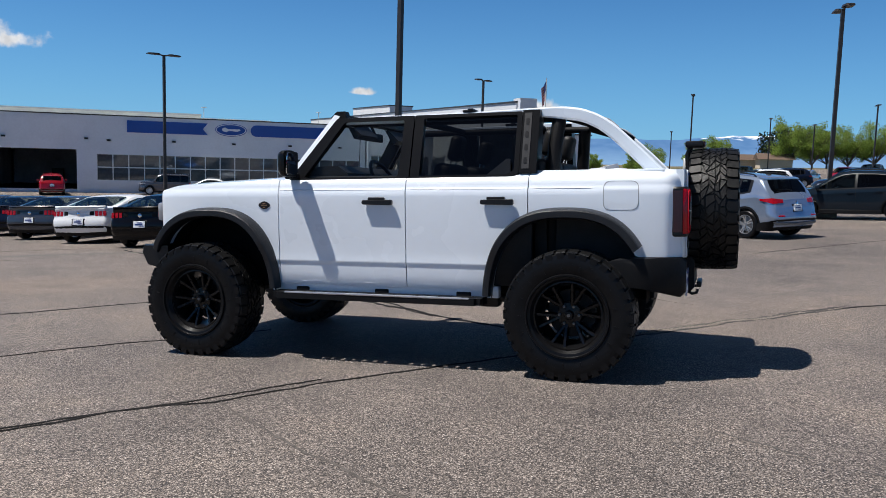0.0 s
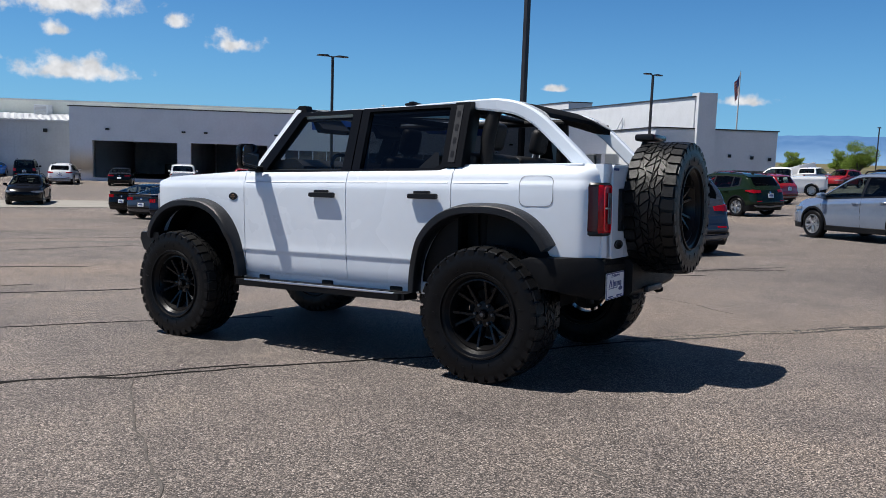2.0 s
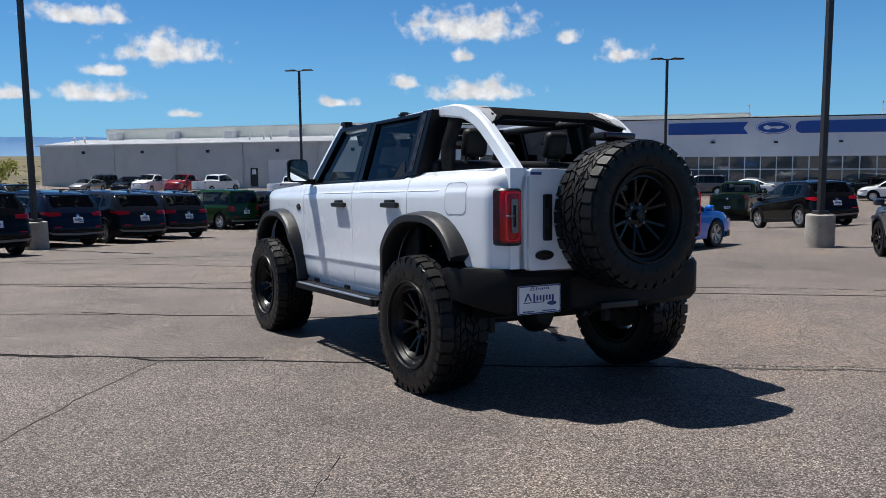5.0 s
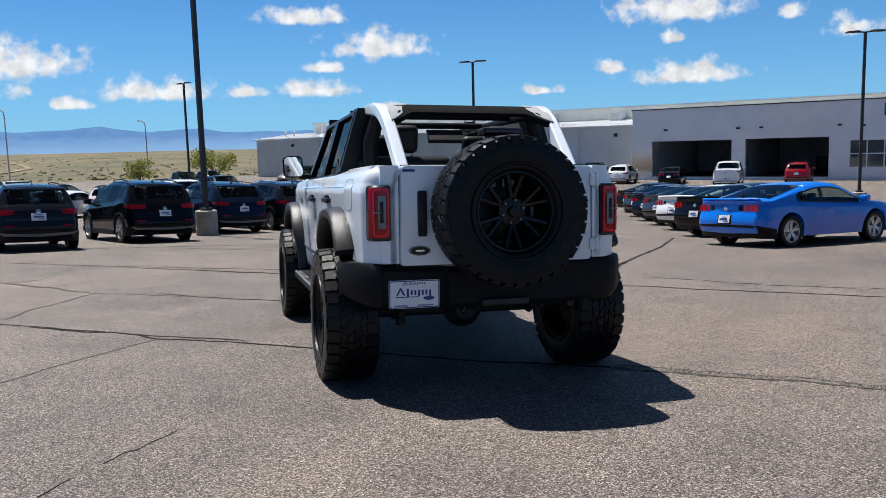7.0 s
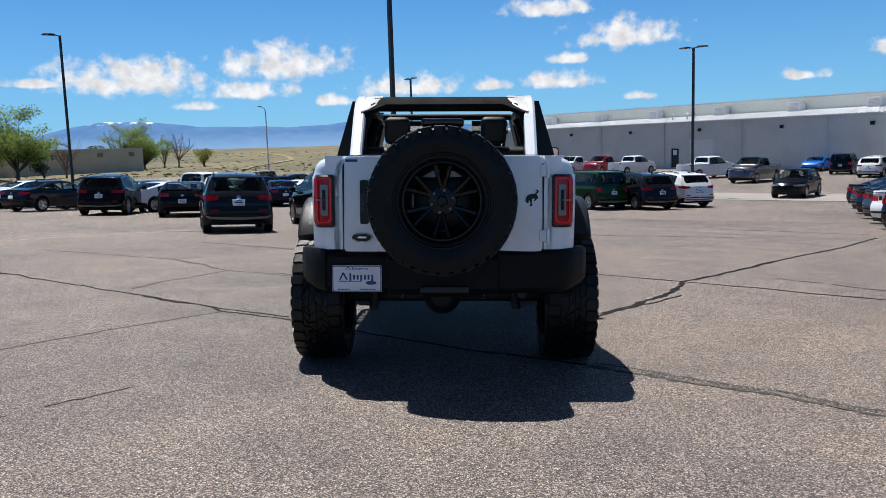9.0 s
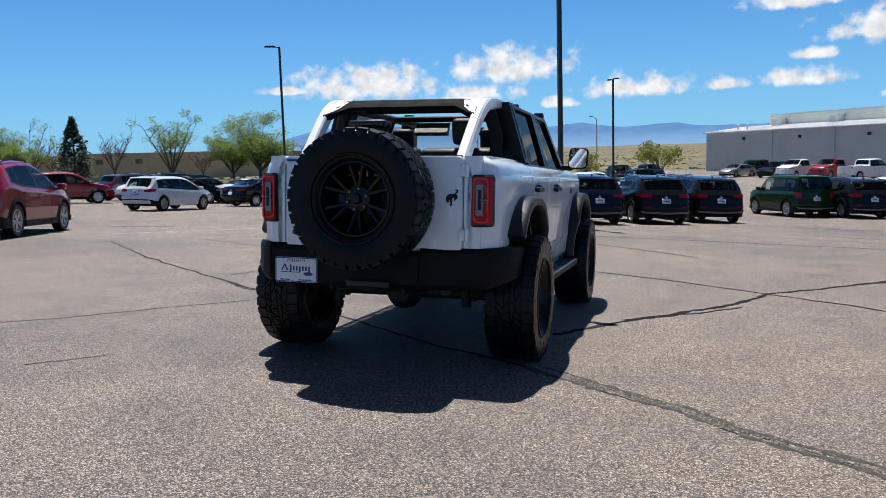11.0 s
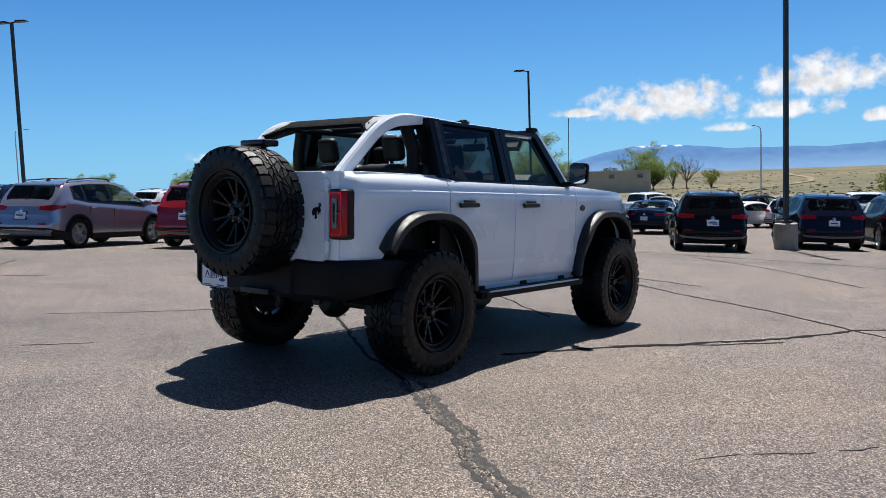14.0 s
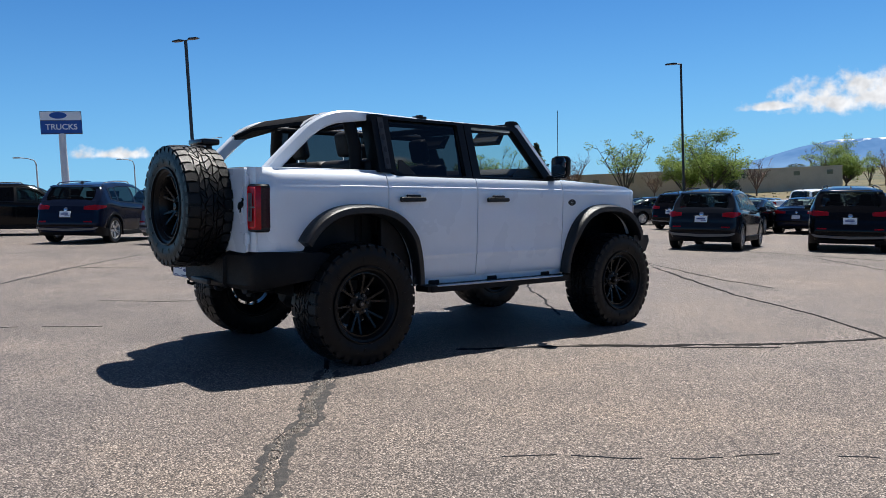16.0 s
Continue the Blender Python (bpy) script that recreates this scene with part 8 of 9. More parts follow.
def tree(x, y, h, kind, seed, spread=0.42):
    rng = random.Random(seed)
    g = lot_height(x, y) - 0.1
    words = {"leafy": "broad young tree in fresh green leaf", "sparse": "tall tree just coming into thin leaf", "pine": "dark upright pine tree", "bare": "small leafless tree with reddish twigs", "bush": "dark rounded evergreen bush", "yellow": "yellow-green spring bush"}[kind]
    root = thing("tree" if kind not in ("bush", "yellow") else "bush", Matrix.Translation((x, y, g)), words + " beyond the lot", "tree" if kind not in ("bush", "yellow") else "bush", "trees beyond the lot")
    wood, crown = bmesh.new(), bmesh.new()
    if kind in ("pine",):
        tube(wood, [(0, 0, 0), (0, 0, h * 0.5), (0, 0, h * 0.97)], [h * 0.022, h * 0.014, 0.02], 7)
        for i in range(42):
            t = 0.12 + 0.86 * i / 41
            r = h * 0.34 * (1 - t) ** 0.85 * rng.uniform(0.75, 1.15) + 0.1
            for k in range(6):
                a = rng.uniform(0, 6.283)
                leaf_cloud(crown, rng, (r * 0.75 * math.cos(a), r * 0.75 * math.sin(a), h * t), max(0.25, r * 0.42), 11, 0.022 * h + 0.04)
        part("trunk", wood, BARK, root)
        part("crown", crown, NEEDLE, root, "dark needles", 0)
        return
    if kind in ("bush", "yellow"):
        for i in range(16):
            a = rng.uniform(0, 6.283)
            r = h * spread * rng.random() ** 0.5
            tip = (r * math.cos(a), r * math.sin(a), h * rng.uniform(0.35, 0.85))
            tube(wood, [(0, 0, 0), (tip[0] * 0.4, tip[1] * 0.4, tip[2] * 0.6), tip], [0.05, 0.03, 0.012], 5)
            leaf_cloud(crown, rng, tip, h * 0.22, 90, 0.03 * h + 0.03)
        part("stem", wood, BARK, root)
        part("crown", crown, NEEDLE if kind == "bush" else LEAF_YELLOW, root, "", 0)
        return
    fork = h * (rng.uniform(0.08, 0.14) if kind != "bare" else rng.uniform(0.16, 0.24))
    tube(wood, [(0, 0, 0), (0.03, 0.02, fork * 0.6), (0.05, 0.0, fork)], [h * 0.028, h * 0.022, h * 0.02], 8)
    tips = []
    for i in range(17 if kind == "leafy" else (9 if kind != "bare" else 12)):
        a = i * 2.4 + rng.uniform(-0.4, 0.4)
        if kind == "leafy":   # limbs fill an egg-shaped crown
            f = 0.34 + 0.60 * ((i * 0.618) % 1.0)
            top = h * f
            out = h * spread * 1.1 * math.sqrt(max(0.06, 1 - ((f - 0.55) / 0.44) ** 2)) * rng.uniform(0.55, 1.0)
        else:
            top = h * rng.uniform(0.62, 0.97)
            out = h * spread * rng.uniform(0.35, 1.0) * (1.1 - 0.5 * top / h) * 1.5
        mid = Vector((out * 0.45 * math.cos(a), out * 0.45 * math.sin(a), fork + (top - fork) * 0.45))
        end = Vector((out * math.cos(a), out * math.sin(a), top))
        tube(wood, [(0.05, 0, fork * 0.95), mid, end], [h * 0.013, h * 0.008, 0.012], 6)
        for j in range(7):
            t = rng.uniform(0.2, 1.0)
            p = (mid if t < 0.5 else mid.lerp(end, (t - 0.5) * 2))
            q = p + Vector((rng.gauss(0, 1), rng.gauss(0, 1), rng.uniform(0.3, 1.5))).normalized() * h * rng.uniform(0.10, 0.22)
            tube(wood, [p, p.lerp(q, 0.6), q], [h * 0.005, h * 0.003, 0.006], 4)
            tips.append(q)
            if kind in ("bare", "sparse"):
                for _ in range(6):
                    q2 = q + Vector((rng.gauss(0, 1), rng.gauss(0, 1), rng.uniform(0.2, 1.6))).normalized() * h * rng.uniform(0.05, 0.12)
                    tube(wood, [p.lerp(q, 0.6), q2], [0.012, 0.004], 3)
    part("trunk", wood, BARK if kind != "bare" else TWIG, root)
    if kind == "leafy":
        for p in tips:
            leaf_cloud(crown, rng, p, h * 0.12, 110, 0.012 * h + 0.025)
    elif kind == "sparse":
        for p in tips:
            if rng.random() < 0.75:
                leaf_cloud(crown, rng, p, h * 0.09, 46, 0.012 * h + 0.022)
    if kind != "bare":
        part("crown", crown, LEAF, root, "", 0)
    else:
        crown.free()


def at_bearing(x0, y0, az, d):
    return x0 + d * math.cos(radians(az)), y0 + d * math.sin(radians(az))


# bearing, distance from the rear of the lot, height, kind
for i, (az, d, h, k) in enumerate(((36.2, 150, 12.6, "sparse"), (32.2, 152, 9.4, "leafy"), (30.4, 146, 11.8, "leafy"), (25.3, 196, 5.8, "bush"), (23.9, 200, 9.6, "sparse"), (22.5, 198, 10.4, "leafy"), (20.3, 200, 7.8, "bare"), (21.2, 204, 7.0, "sparse"), (24.2, 190, 3.4, "bare"), (27.6, 150, 6.8, "bare"),
                                   (18.7, 198, 4.6, "yellow"), (28.9, 148, 4.8, "bush"), (34.2, 152, 5.2, "bare"), (39.8, 152, 9.0, "bare"), (42.2, 142, 11.0, "pine"), (44.9, 148, 10.2, "sparse"), (46.4, 144, 9.8, "leafy"), (49.0, 142, 8.4, "pine"),
                                   (50.4, 150, 8.6, "leafy"), (51.8, 152, 8.8, "leafy"), (53.0, 152, 8.2, "leafy"), (54.2, 150, 7.2, "pine"), (55.0, 156, 6.0, "leafy"), (47.9, 150, 6.4, "yellow"), (43.4, 152, 8.0, "bare"), (60.0, 165, 5.6, "leafy"), (61.6, 168, 5.2, "leafy"))):
    x, y = at_bearing(-4.5, -3.5, az, d)
    tree(x, y, h, k, 40 + i)
for i, (x, y, h, k) in enumerate(((101, 10.5, 3.4, "yellow"), (108, 1.5, 5.0, "yellow"), (28, -185, 5.0, "leafy"), (15, -183, 7.0, "leafy"), (19, -190, 5.6, "leafy"), (2.6, -186, 6.6, "leafy"), (0.4, -182, 7.0, "leafy"), (5.4, -190, 6.0, "leafy"), (-13.4, -166, 9.6, "leafy"), (-11.0, -170, 8.2, "bush"), (-17.2, -164, 8.2, "leafy"), (-20.0, -166, 8.6, "leafy"), (-24, -168, 8.0, "leafy"), (-29, -170, 8.6, "leafy"))):
    tree(x, y, h, k, 90 + i, 0.5)

# house roofs far off behind the showroom side
for x, y, w, l in ((-5.6, -172, 4, 5), (-10.4, -166, 6, 5)):
    root = thing("house", Matrix.Translation((x, y, lot_height(x, y))) @ Matrix.Rotation(radians(8), 4, "Z"), "low house with an orange-brown roof, far off", "house")
    bm = bmesh.new()
    box(bm, -w / 2, w / 2, -l / 2, l / 2, -1, 1.7)
    part("wall", bm, TAN_WALL, root)
    bm = bmesh.new()
    prism(bm, [(-l / 2 - 0.5, 1.7), (l / 2 + 0.5, 1.7), (0, 2.9)], "X", -w / 2 - 0.5, w / 2 + 0.5)
    part("roof", bm, material("brown_shingle", (0.10, 0.066, 0.047), 0.9), root)
trailer = thing("box_trailer", on_lot(13.0, -100, 80), "plain white box trailer far across the lot", "trailer")
bm = bmesh.new()
box(bm, -3, 3, -1.2, 1.2, 0.6, 2.7, 0.04)
part("box", bm, WHITE_STUCCO, trailer)
bm = bmesh.new()
for a in (-0.5, 0.4):
    tube(bm, [(a, -1.1, 0.36), (a, 1.1, 0.36)], 0.36, 14)
part("axle_wheels", bm, RUBBER, trailer)

# ---------------------------------------------------------------- mountains
def mountains():
    m = bpy.data.materials.new("far_blue_mountains")
    tree_, nodes, links = nodes_of(m)
    out, p, geo = nodes.new("ShaderNodeOutputMaterial"), nodes.new("ShaderNodeBsdfPrincipled"), nodes.new("ShaderNodeNewGeometry")
    links.new(p.outputs[0], out.inputs[0])
    p.inputs["Roughness"].default_value, p.inputs["Specular IOR Level"].default_value = 1.0, 0.0
    sep = nodes.new("ShaderNodeSeparateXYZ")
    links.new(geo.outputs["Position"], sep.inputs[0])
    n1 = nodes.new("ShaderNodeTexNoise")
    n1.inputs["Scale"].default_value, n1.inputs["Detail"].default_value = 0.03, 9
    links.new(geo.outputs["Position"], n1.inputs["Vector"])
    add = nodes.new("ShaderNodeMath")
    add.operation = "MULTIPLY_ADD"
    add.inputs[1].default_value = 70
    links.new(n1.outputs["Fac"], add.inputs[0])
    links.new(sep.outputs["Z"], add.inputs[2])
    ramp = nodes.new("ShaderNodeMapRange")
    ramp.inputs["From Min"].default_value, ramp.inputs["From Max"].default_value = 168, 184
    links.new(add.outputs[0], ramp.inputs["Value"])
    mix = nodes.new("ShaderNodeMix")
    mix.data_type = "RGBA"
    mix.inputs[7].default_value = (0.75, 0.8, 0.9, 1)
    folds = nodes.new("ShaderNodeTexNoise")   # ridge and valley shading and blue distance haze put into the folds' colour
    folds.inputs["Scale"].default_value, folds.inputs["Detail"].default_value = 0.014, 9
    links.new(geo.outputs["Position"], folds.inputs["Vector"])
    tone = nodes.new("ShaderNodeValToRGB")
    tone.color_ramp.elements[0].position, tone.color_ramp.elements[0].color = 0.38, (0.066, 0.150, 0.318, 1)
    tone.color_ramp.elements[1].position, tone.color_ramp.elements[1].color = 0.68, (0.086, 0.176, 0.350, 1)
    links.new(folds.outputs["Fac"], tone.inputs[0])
    depth = nodes.new("ShaderNodeMapRange")   # paler haze blended into the colour towards the foot of the range
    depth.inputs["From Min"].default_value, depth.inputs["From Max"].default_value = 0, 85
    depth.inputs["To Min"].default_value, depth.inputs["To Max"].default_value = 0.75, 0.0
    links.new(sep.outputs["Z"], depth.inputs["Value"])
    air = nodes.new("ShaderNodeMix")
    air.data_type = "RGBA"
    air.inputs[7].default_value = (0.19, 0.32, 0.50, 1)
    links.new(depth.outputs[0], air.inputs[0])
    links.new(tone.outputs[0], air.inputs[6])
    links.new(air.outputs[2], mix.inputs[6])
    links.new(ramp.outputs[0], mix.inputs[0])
    dim = nodes.new("ShaderNodeMix")   # the slopes are darkened and glow blue themselves, standing in for haze
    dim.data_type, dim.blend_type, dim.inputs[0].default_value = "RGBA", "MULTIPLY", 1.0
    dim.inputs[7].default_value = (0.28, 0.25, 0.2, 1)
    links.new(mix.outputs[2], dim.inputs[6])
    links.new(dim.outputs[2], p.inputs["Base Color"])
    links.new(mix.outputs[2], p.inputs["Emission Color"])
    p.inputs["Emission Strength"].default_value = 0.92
    bm = bmesh.new()
    ridge = [(-140, 1.0), (-115, 1.4), (-100, 1.9), (-94, 2.25), (-90.6, 2.35), (-87, 2.0), (-81, 1.95), (-60, 1.8), (-40, 1.7), (-20, 1.5), (-5, 1.45), (-2, 1.55), (0.5, 1.68), (4, 1.6), (7, 2.0), (9, 1.8), (12, 1.65), (15, 1.75), (18, 1.9), (21, 2.15), (24, 2.25), (26, 1.95), (28, 1.3), (30, 0.9), (34, 0.5), (45, 0.4), (70, 0.3), (100, 0.3), (140, 0.4), (180, 0.8), (220, 1.0)]
    cols = []
    for i in range(721):
        az = -140 + 360 * i / 720
        e = interp(az, ridge)
        n = 0.15 * noise.fractal(Vector((az * 0.26, 0, 0)), 0.9, 2.0, 7) * min(1, e)
        hgt = 3600 * math.tan(radians(e + n))
        c, s = math.cos(radians(az)), math.sin(radians(az))
        col = []
        for k, (r, f) in enumerate(((3200, -0.05), (3300, 0.25), (3400, 0.5), (3500, 0.75), (3600, 1.0), (3800, 0.6))):
            w = 60 * noise.noise(Vector((az * 0.5, k * 3.1, 7)))
            ff = f + (0.12 * noise.noise(Vector((az * 0.8, k, 2))) if 0 < f < 1 else 0)
            col.append(((r + w) * c, (r + w) * s, hgt * ff + (0 if k else -20)))
        cols.append(col)
    loft(bm, cols, False, False)
    tagged(part("backdrop_mountains", bm, m), "blue mountain range with painted haze and snow on its crest", "mountains", kind="structure")


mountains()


# ---------------------------------------------------------------- concrete apron between the two lots
def apron():
    bm = bmesh.new()
    rings = []
    for i in range(13):
        t = -10 + 20 * i / 12
        c = Vector((40.3, -17.8)) + Vector((0.57, 0.82)) * t
        ring = []
        for k in range(5):
            q = c + Vector((0.82, -0.57)) * (-3.2 + 6.4 * k / 4)
            ring.append((q.x, q.y, lot_height(q.x, q.y) + 0.02))
        for k in (4, 0):
            q = c + Vector((0.82, -0.57)) * (-3.2 + 6.4 * k / 4)
            ring.append((q.x, q.y, lot_height(q.x, q.y) - 0.15))
        rings.append(ring)
    loft(bm, rings)
    tagged(part("concrete_apron", bm, material("pale_concrete_slab", (0.25, 0.235, 0.21), 0.9, var=0.12, scale=0.8)), "pale concrete apron between two parts of the lot", "pavement", kind="structure")


apron()

# ---------------------------------------------------------------- scrub on the dry field
def scrub():
    rng = random.Random(77)
    bm = bmesh.new()
    for _ in range(3000):
        az, d = radians(rng.uniform(-14, 62)), 128 + 420 * rng.random() ** 1.6
        x, y = d * math.cos(az), d * math.sin(az)
        w, z = rng.uniform(0.2, 0.7), lot_height(x, y)
        h = w * rng.uniform(0.22, 0.45)
        for k in range(5):
            a = rng.uniform(0, 6.28)
            px, py = x + 0.5 * w * math.cos(a), y + 0.5 * w * math.sin(a)
            b, c = Vector((rng.gauss(0, 1), rng.gauss(0, 1), rng.uniform(0, 0.5))).normalized() * w * 0.45, Vector((rng.gauss(0, 0.3), rng.gauss(0, 0.3), 1)) * h
            v = [bm.verts.new(Vector((px, py, z - 0.05)) + q) for q in (-b, b, b * 0.6 + c, -b * 0.6 + c * 0.8)]
            bm.faces.new(v)
    ob = part("scrub", bm, material("sage_scrub", (0.17, 0.165, 0.07), 0.95, var=0.3, scale=0.1, second=(0.21, 0.185, 0.08), per_island=0.4), smooth=0)
    tagged(ob, "low sage scrub dotted over a dry field", "scrub", kind="stuff")


scrub()


def dirt_track():
    """A pale unpaved track that winds up the dry field."""
    bm = bmesh.new()
    line = [(15.6, 150), (14.8, 175), (13.2, 205), (12.0, 240), (12.2, 285), (13.6, 335), (13.9, 390), (12.0, 450)]
    rings = []
    for i in range(57):
        t = i / 8
        k = min(int(t), 6)
        f = t - k
        f = f * f * (3 - 2 * f)
        az, d = (line[k][n] + (line[k + 1][n] - line[k][n]) * f for n in (0, 1))
        w = 0.007 * d + 0.7 * noise.noise(Vector((t * 1.7, 0, 5)))
        row = []
        for u in (-1, 0, 1):
            a, r = radians(az) + u * 0.55 * w / d, d + u * 0.5 * w
            x, y = r * math.cos(a), r * math.sin(a)
            row.append((x, y, lot_height(x, y) + (0.25 if u == 0 else 0.2)))
        rings.append(row)
    loft(bm, rings, False, False)
    tagged(part("dirt_track", bm, material("pale_dirt", (0.21, 0.172, 0.092), 0.95, var=0.35, scale=0.1)), "pale dirt track winding up a dry field", "track", kind="structure")


dirt_track()


# hoop house beyond the lot
hoop = thing("hoop_greenhouse", Matrix.Translation((4.0, -176, lot_height(4.0, -176))) @ Matrix.Rotation(radians(4), 4, "Z"), "pale ribbed hoop greenhouse beyond the lot", "greenhouse")
bm = bmesh.new()
loft(bm, [[(x, 1.9 * math.cos(math.pi * k / 14), 2.2 * math.sin(math.pi * k / 14)) for k in range(15)] for x in (-3.2, 3.2)])
part("cover", bm, ROOF_GREY, hoop)
for k in range(9):
    bm = bmesh.new()
    x = -3.2 + 0.8 * k
    tube(bm, [(x, 1.93 * math.cos(math.pi * q / 14), 2.24 * math.sin(math.pi * q / 14)) for q in range(15)], 0.05, 5)
    part("hoop", bm, WHITE_STUCCO, hoop)

# roadside board with unreadable lettering
x, y = at_bearing(-3.5, -5.5, 68.0, 200)
board = thing("sign_board", Matrix.Translation((x, y, lot_height(x, y))) @ Matrix.Rotation(radians(68 - 90), 4, "Z"), "dark sign board with yellow marks on a post, far off", "sign")
z = 7.4 - lot_height(x, y)
bm = bmesh.new()
tube(bm, [(0, 0, -0.3), (0, 0, z + 1.4)], 0.22, 8)
part("post", bm, POLE_PAINT, board)
bm = bmesh.new()
box(bm, -2.6, 2.6, -0.36, -0.22, z - 0.78, z + 0.78, 0.04)
part("panel", bm, SATIN_BLACK, board)
for u, w in ((-1.8, 1.0), (-0.6, 0.8), (0.45, 0.7), (1.6, 1.2)):
    bm = bmesh.new()
    box(bm, u - w / 2, u + w / 2, -0.39, -0.36, z - 0.34, z + 0.30)
    part("lettering_bar", bm, material("yellow_print", (0.5, 0.38, 0.05), 0.6), board)
bm = bmesh.new()   # open ornament on top: splayed legs, side drums and a brimmed cap
for s in (-1, 1):
    tube(bm, [(s * 0.8, 0, z + 1.5), (s * 0.42, 0, z + 3.2), (s * 0.2, 0, z + 5.2)], 0.11, 6)
    box(bm, s * 1.0 - 0.35, s * 1.0 + 0.35, -0.3, 0.3, z + 1.35, z + 1.75, 0.08)
    tube(bm, [(s * 0.3, 0, z + 4.7), (s * 1.45, 0, z + 4.1)], 0.07, 6)
    box(bm, s * 1.5 - 0.3, s * 1.5 + 0.3, -0.25, 0.25, z + 3.4, z + 4.2, 0.12)
part("ornament_stand", bm, ROOF_GREY, board, "grey open ornament on top")
bm = bmesh.new()
box(bm, -0.45, 0.45, -0.3, 0.3, z + 3.2, z + 4.0, 0.1)
part("ornament_drum", bm, material("faded_red_paint", (0.16, 0.03, 0.03), 0.6), board)
bm = bmesh.new()
lathe(bm, [(0.01, z + 6.4), (0.4, z + 6.2), (0.45, z + 5.8), (0.95, z + 5.65), (0.5, z + 5.4), (0.3, z + 5.0), (0.01, z + 4.95)], "Z", 14)
part("ornament_cap", bm, SATIN_BLACK, board)


# ---------------------------------------------------------------- cracks in the asphalt
def on_slope(x, y, up=0.0):
    """From the sloping layout of the lot to the world, laid on the ground."""
    p = LOT @ Vector((x, y, 0))
    return Vector((p.x, p.y, lot_height(p.x, p.y) + up))


def crack(name, pts, width, mat, seed, label, rough=0.35, step=0.06):
    """A wandering ribbon of sealant or grit with ragged edges, slightly proud of the ground."""
    rng = random.Random(seed)
    line = []
    for (a, b), (c, d) in zip(pts, pts[1:]):
        n = max(2, int(math.hypot(c - a, d - b) / step))
        line += [Vector((a + (c - a) * i / n, b + (d - b) * i / n)) for i in range(n)]
    line.append(Vector(pts[-1]))
    bm = bmesh.new()
    rings = []
    for i, p in enumerate(line):
        t = (line[min(i + 1, len(line) - 1)] - line[max(i - 1, 0)]).normalized()
        nrm = Vector((-t.y, t.x))
        wob = noise.noise(Vector((i * step * 2.2, seed, 0))) * 0.05 + noise.noise(Vector((i * step * 9, seed, 4))) * 0.018
        if width < 0.012:
            wob += rng.uniform(-0.007, 0.007)
        w = width * (1 + rough * noise.noise(Vector((i * step * 5, seed, 9))) + rough * 0.8 * rng.uniform(-1, 1)) * (0.35 if i in (0, len(line) - 1) else 1)
        q = p + nrm * wob
        l, r = q + nrm * w / 2, q - nrm * w / 2
        rings.append([on_slope(l.x, l.y, 0.001), on_slope(q.x + nrm.x * w * 0.25, q.y + nrm.y * w * 0.25, 0.005), on_slope(q.x - nrm.x * w * 0.25, q.y - nrm.y * w * 0.25, 0.005), on_slope(r.x, r.y, 0.001)])
    if width < 0.012:   # hairline: broken into pieces
        i = 0
        while i < len(rings) - 3:
            n = rng.randint(2, 6)
            loft(bm, rings[i:i + n + 1], False, False) if i + n < len(rings) else None
            i += n + rng.randint(0, 4)
    else:
        loft(bm, rings, False, False)
    ob = part(name, bm, mat)
    return tagged(ob, label, "crack", "cracks in the lot", "structure")


SEALED = "dark sealed crack wandering across the asphalt"
OPEN = "thin open crack in the asphalt"
crack("sealed_crack", [(2.95, 3.4), (2.64, 3.05), (2.38, 2.58), (1.93, 2.2), (1.57, 1.59), (1.02, 0.9), (0.3, 0.0), (-0.4, -1.1)], 0.035, TAR, 1, SEALED)
crack("open_crack", [(1.9, 2.18), (1.33, 2.63), (0.98, 2.83), (0.62, 3.05), (0.2, 3.32), (-0.4, 3.8)], 0.014, CRACK, 2, OPEN)
crack("sealed_crack", [(5.2, 2.4), (4.37, 1.53), (4.02, 1.02), (3.58, 0.5), (3.0, -0.2)], 0.03, TAR, 3, SEALED)
crack("sealed_crack", [(9.0, 2.9), (7.3, 1.0), (6.15, -0.37), (5.21, -1.81), (4.25, -2.92), (3.75, -3.54), (3.2, -4.05), (2.4, -5.0), (0.6, -7.0)], 0.05, TAR, 4, SEALED)
crack("sealed_crack", [(-2.2, -3.25), (-2.8, -3.8), (-4.2, -5.4)], 0.05, TAR, 5, SEALED)
PATCH = [(-0.3, -1.0), (-0.60, -1.38), (-0.90, -1.72), (-1.02, -1.98), (-1.36, -2.24), (-1.78, -2.84), (-2.3, -3.4)]


def beside(pts, off):
    """A line set off sideways from another."""
    out = []
    for i, p in enumerate(pts):
        d = (Vector(pts[min(i + 1, len(pts) - 1)]) - Vector(pts[max(i - 1, 0)])).normalized()
        out.append((p[0] - d.y * off, p[1] + d.x * off))
    return out


def loose_grit():
    rng = random.Random(31)
    bm = bmesh.new()
    for _ in range(620):
        k = rng.randrange(0, 5)
        p = Vector(PATCH[k]).lerp(Vector(PATCH[k + 1]), rng.random())
        d = (Vector(PATCH[k + 1]) - Vector(PATCH[k])).normalized()
        p += Vector((-d.y, d.x)) * rng.gauss(0.0, 0.022)
        r = rng.uniform(0.003, 0.011)
        c = on_slope(p.x, p.y, 0.004)
        tips = [bm.verts.new(c + Vector(q) * r * rng.uniform(0.7, 1.2)) for q in ((1, 0, 0), (0, 1, 0), (-1, 0, 0), (0, -1, 0), (0, 0, 0.9))]
        for q in range(4):
            bm.faces.new((tips[q], tips[(q + 1) % 4], tips[4]))
    tagged(part("loose_grit", bm, GRIT, smooth=0), "pale loose grit along a broken tar repair", "grit", kind="stuff")


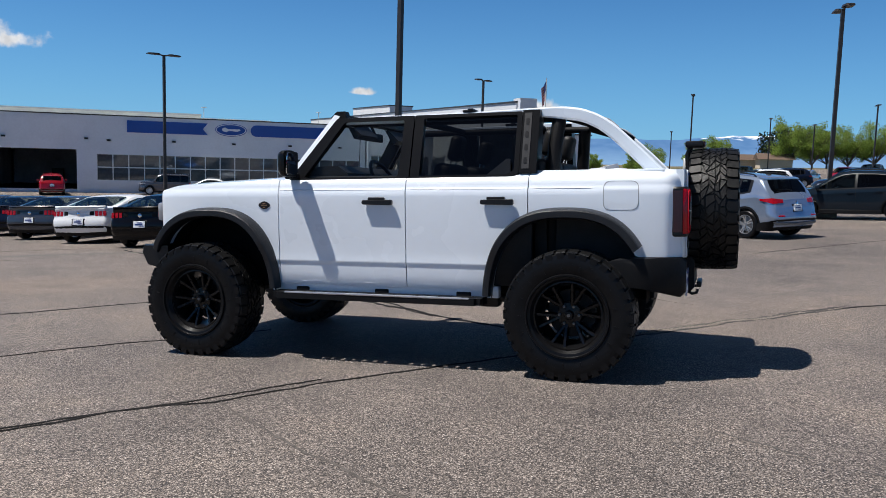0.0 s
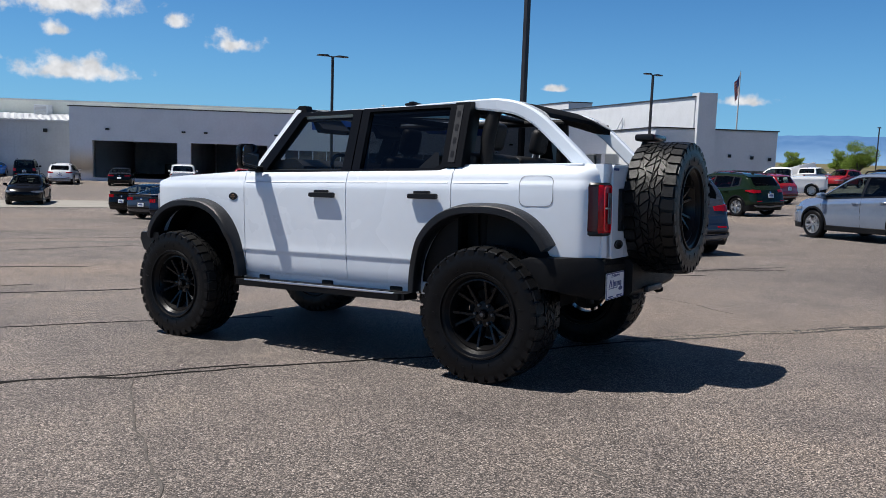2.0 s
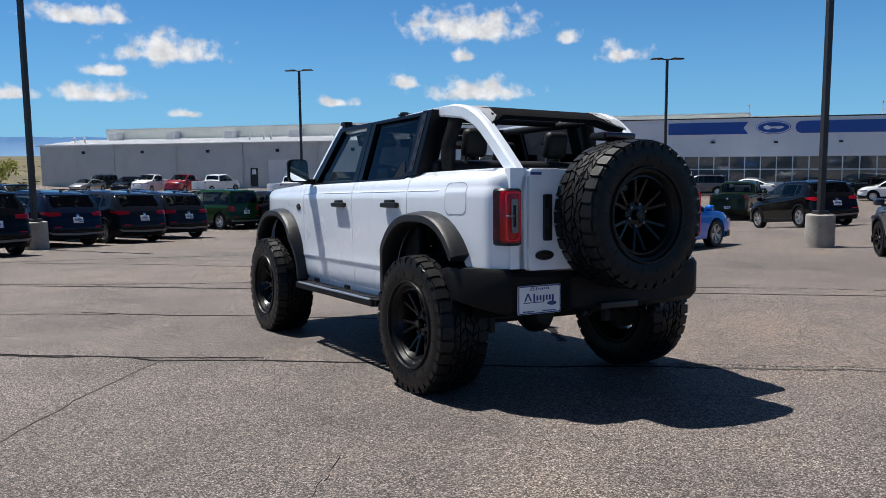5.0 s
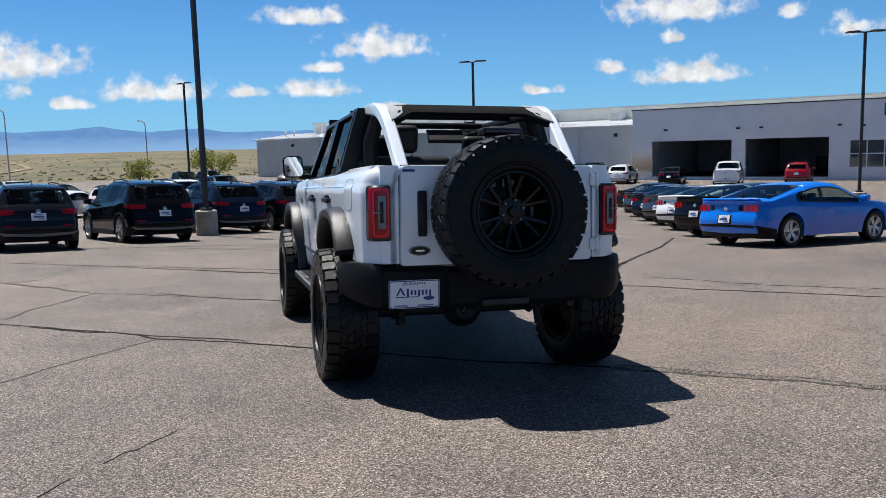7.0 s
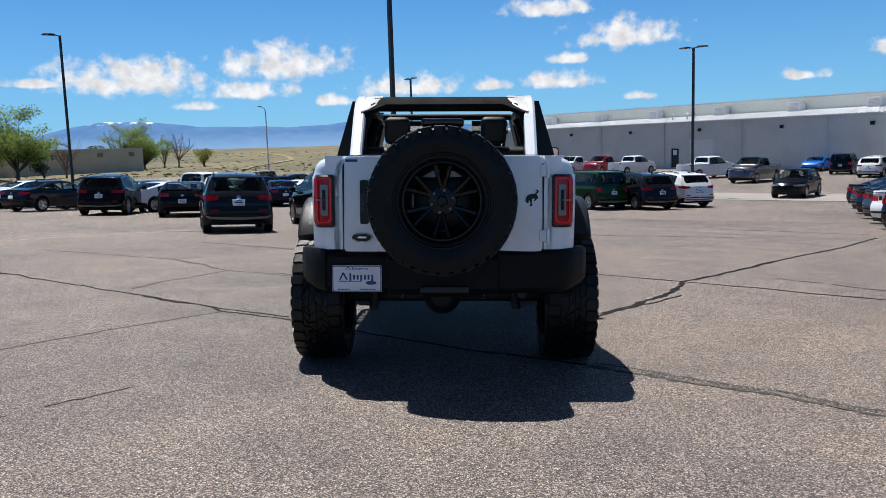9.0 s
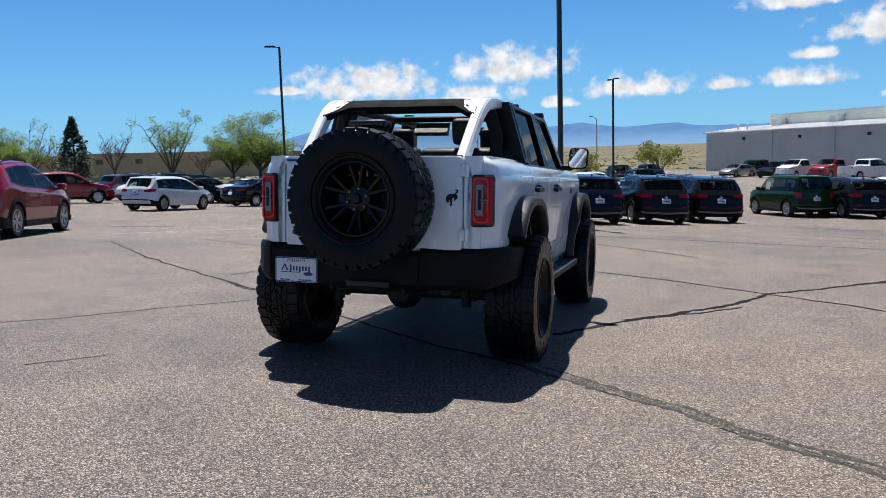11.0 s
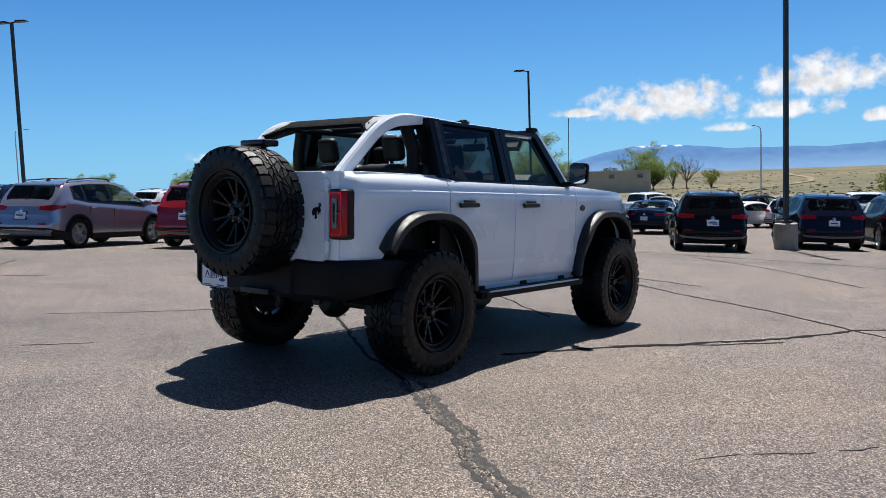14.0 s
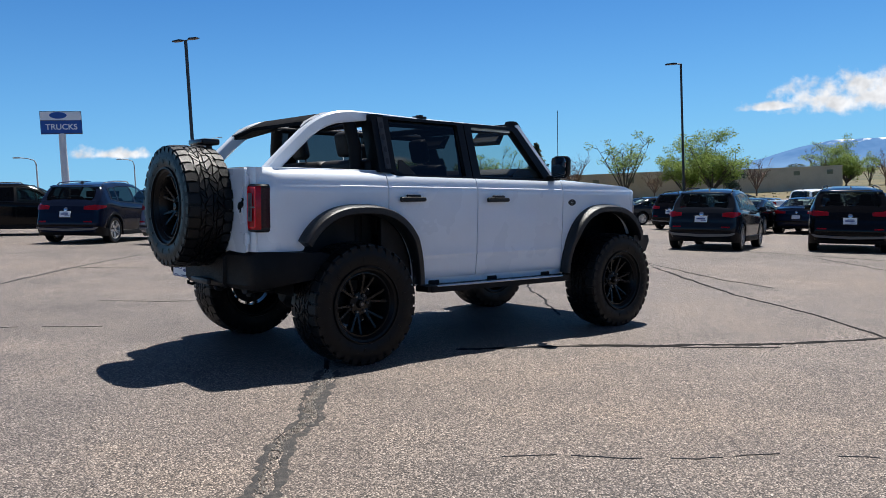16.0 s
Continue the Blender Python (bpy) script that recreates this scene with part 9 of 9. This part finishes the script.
loose_grit()
FILM = "worn grey tar film beside a broken crack"
crack("tar_film", beside(PATCH, 0.052), 0.050, TAR_FILM, 63, FILM, 1.1, 0.045)
crack("tar_film", beside(PATCH, -0.046), 0.042, TAR_FILM, 64, FILM, 1.3, 0.045)
crack("tar_line", beside(PATCH, 0.022), 0.010, CRACK, 6, "ragged dark line in the middle of an old tar repair", 0.9)
crack("sealed_crack", [(0.9, -0.95), (1.68, -1.4), (2.56, -2.03), (3.3, -2.5), (4.3, -2.94), (5.46, -3.95), (7.57, -5.6), (9.9, -7.54), (13.0, -9.8)], 0.075, TAR, 8, SEALED, 0.6)
crack("sealed_crack", [(8.2, 9.4), (5.28, 6.32), (3.93, 4.62), (2.75, 3.07), (2.06, 2.2), (1.6, 1.46)], 0.03, TAR, 9, SEALED)
crack("sealed_crack", [(-3.4, 3.2), (-1.62, 2.36), (-1.27, 2.15), (-1.05, 1.97)], 0.003, WORN, 10, OPEN)
crack("open_crack", [(-0.95, 1.9), (-1.15, 2.03), (-1.35, 2.17)], 0.003, WORN, 11, OPEN)
crack("sealed_crack", [(-2.2, 4.6), (-0.82, 6.57), (0.72, 8.75), (1.74, 10.11), (2.75, 11.4)], 0.06, TAR_FILM, 12, SEALED)
crack("open_crack", [(-0.68, -3.11), (-0.28, -3.45), (0.02, -3.71), (0.39, -3.91), (0.9, -4.5)], 0.003, WORN, 13, OPEN)
FAINT = "faint worn crack in the grey asphalt"
for i, pts in enumerate(([(20.0, 13.5), (17.9, 11.0), (15.6, 8.75)], [(9.45, 8.05), (8.84, 6.95), (7.82, 5.51), (7.23, 4.58), (7.62, 4.16)], [(7.23, 4.58), (6.25, 3.73), (5.5, 3.21), (5.23, 2.61), (4.78, 2.11)], [(5.44, 3.19), (4.85, 3.4), (4.04, 3.68), (3.53, 3.77)],
                         [(10.2, 4.3), (9.7, 3.7), (9.2, 3.0)], [(26.0, 14.5), (24.4, 12.7), (22.6, 11.2)], [(0.66, 8.66), (1.09, 8.15), (1.62, 7.74)], [(24.4, -5.1), (22.6, -7.0), (21.4, -9.8), (19.5, -13.4)])):
    crack("open_crack", pts, 0.03 if pts[0][0] < 15 else 0.06, TAR_FILM, 70 + i, FAINT, 0.7, 0.09)
crack("worn_band", [(18.6, -0.6), (16.83, -3.86), (15.72, -5.95), (13.6, -7.8), (11.64, -9.4)], 0.55, WORN, 85, "darker worn band across the lot", 0.25, 0.3)
crack("faded_line", [(10.2, 11.2), (12.1, 10.27), (13.64, 9.5), (15.3, 8.5), (16.6, 7.35), (18.3, 5.55)], 0.11, FADED, 86, "faded pale painted line", 0.35, 0.2)
crack("sealed_crack", [(3.06, -2.55), (2.63, -2.2), (1.85, -1.42)], 0.04, TAR, 14, SEALED)
crack("sealed_crack", [(11.5, 5.6), (9.38, 3.08), (7.84, 0.9), (7.3, -0.3)], 0.022, TAR, 15, SEALED)
crack("sealed_crack", [(1.2, -7.2), (-1.44, -11.48), (-3.06, -13.62), (-4.99, -16.17), (-8, -20)], 0.05, TAR, 16, SEALED)
crack("sealed_crack", [(4.6, -4.2), (3.2, -5.15), (2.41, -6.14), (1.54, -6.89), (-0.5, -9.0)], 0.010, TAR, 17, SEALED)
for i, (a, b) in enumerate((((16, 8.5), (13, -6.5)), ((19.5, -3.5), (12, -13)), ((26, 2), (21.5, -8)), ((14, 12), (10, 17.5)), ((9, -2.2), (14.5, 2.5)))):
    crack("sealed_crack", [a, ((a[0] + b[0]) / 2 + 0.4, (a[1] + b[1]) / 2), b], 0.05, TAR, 20 + i, SEALED, step=0.12)
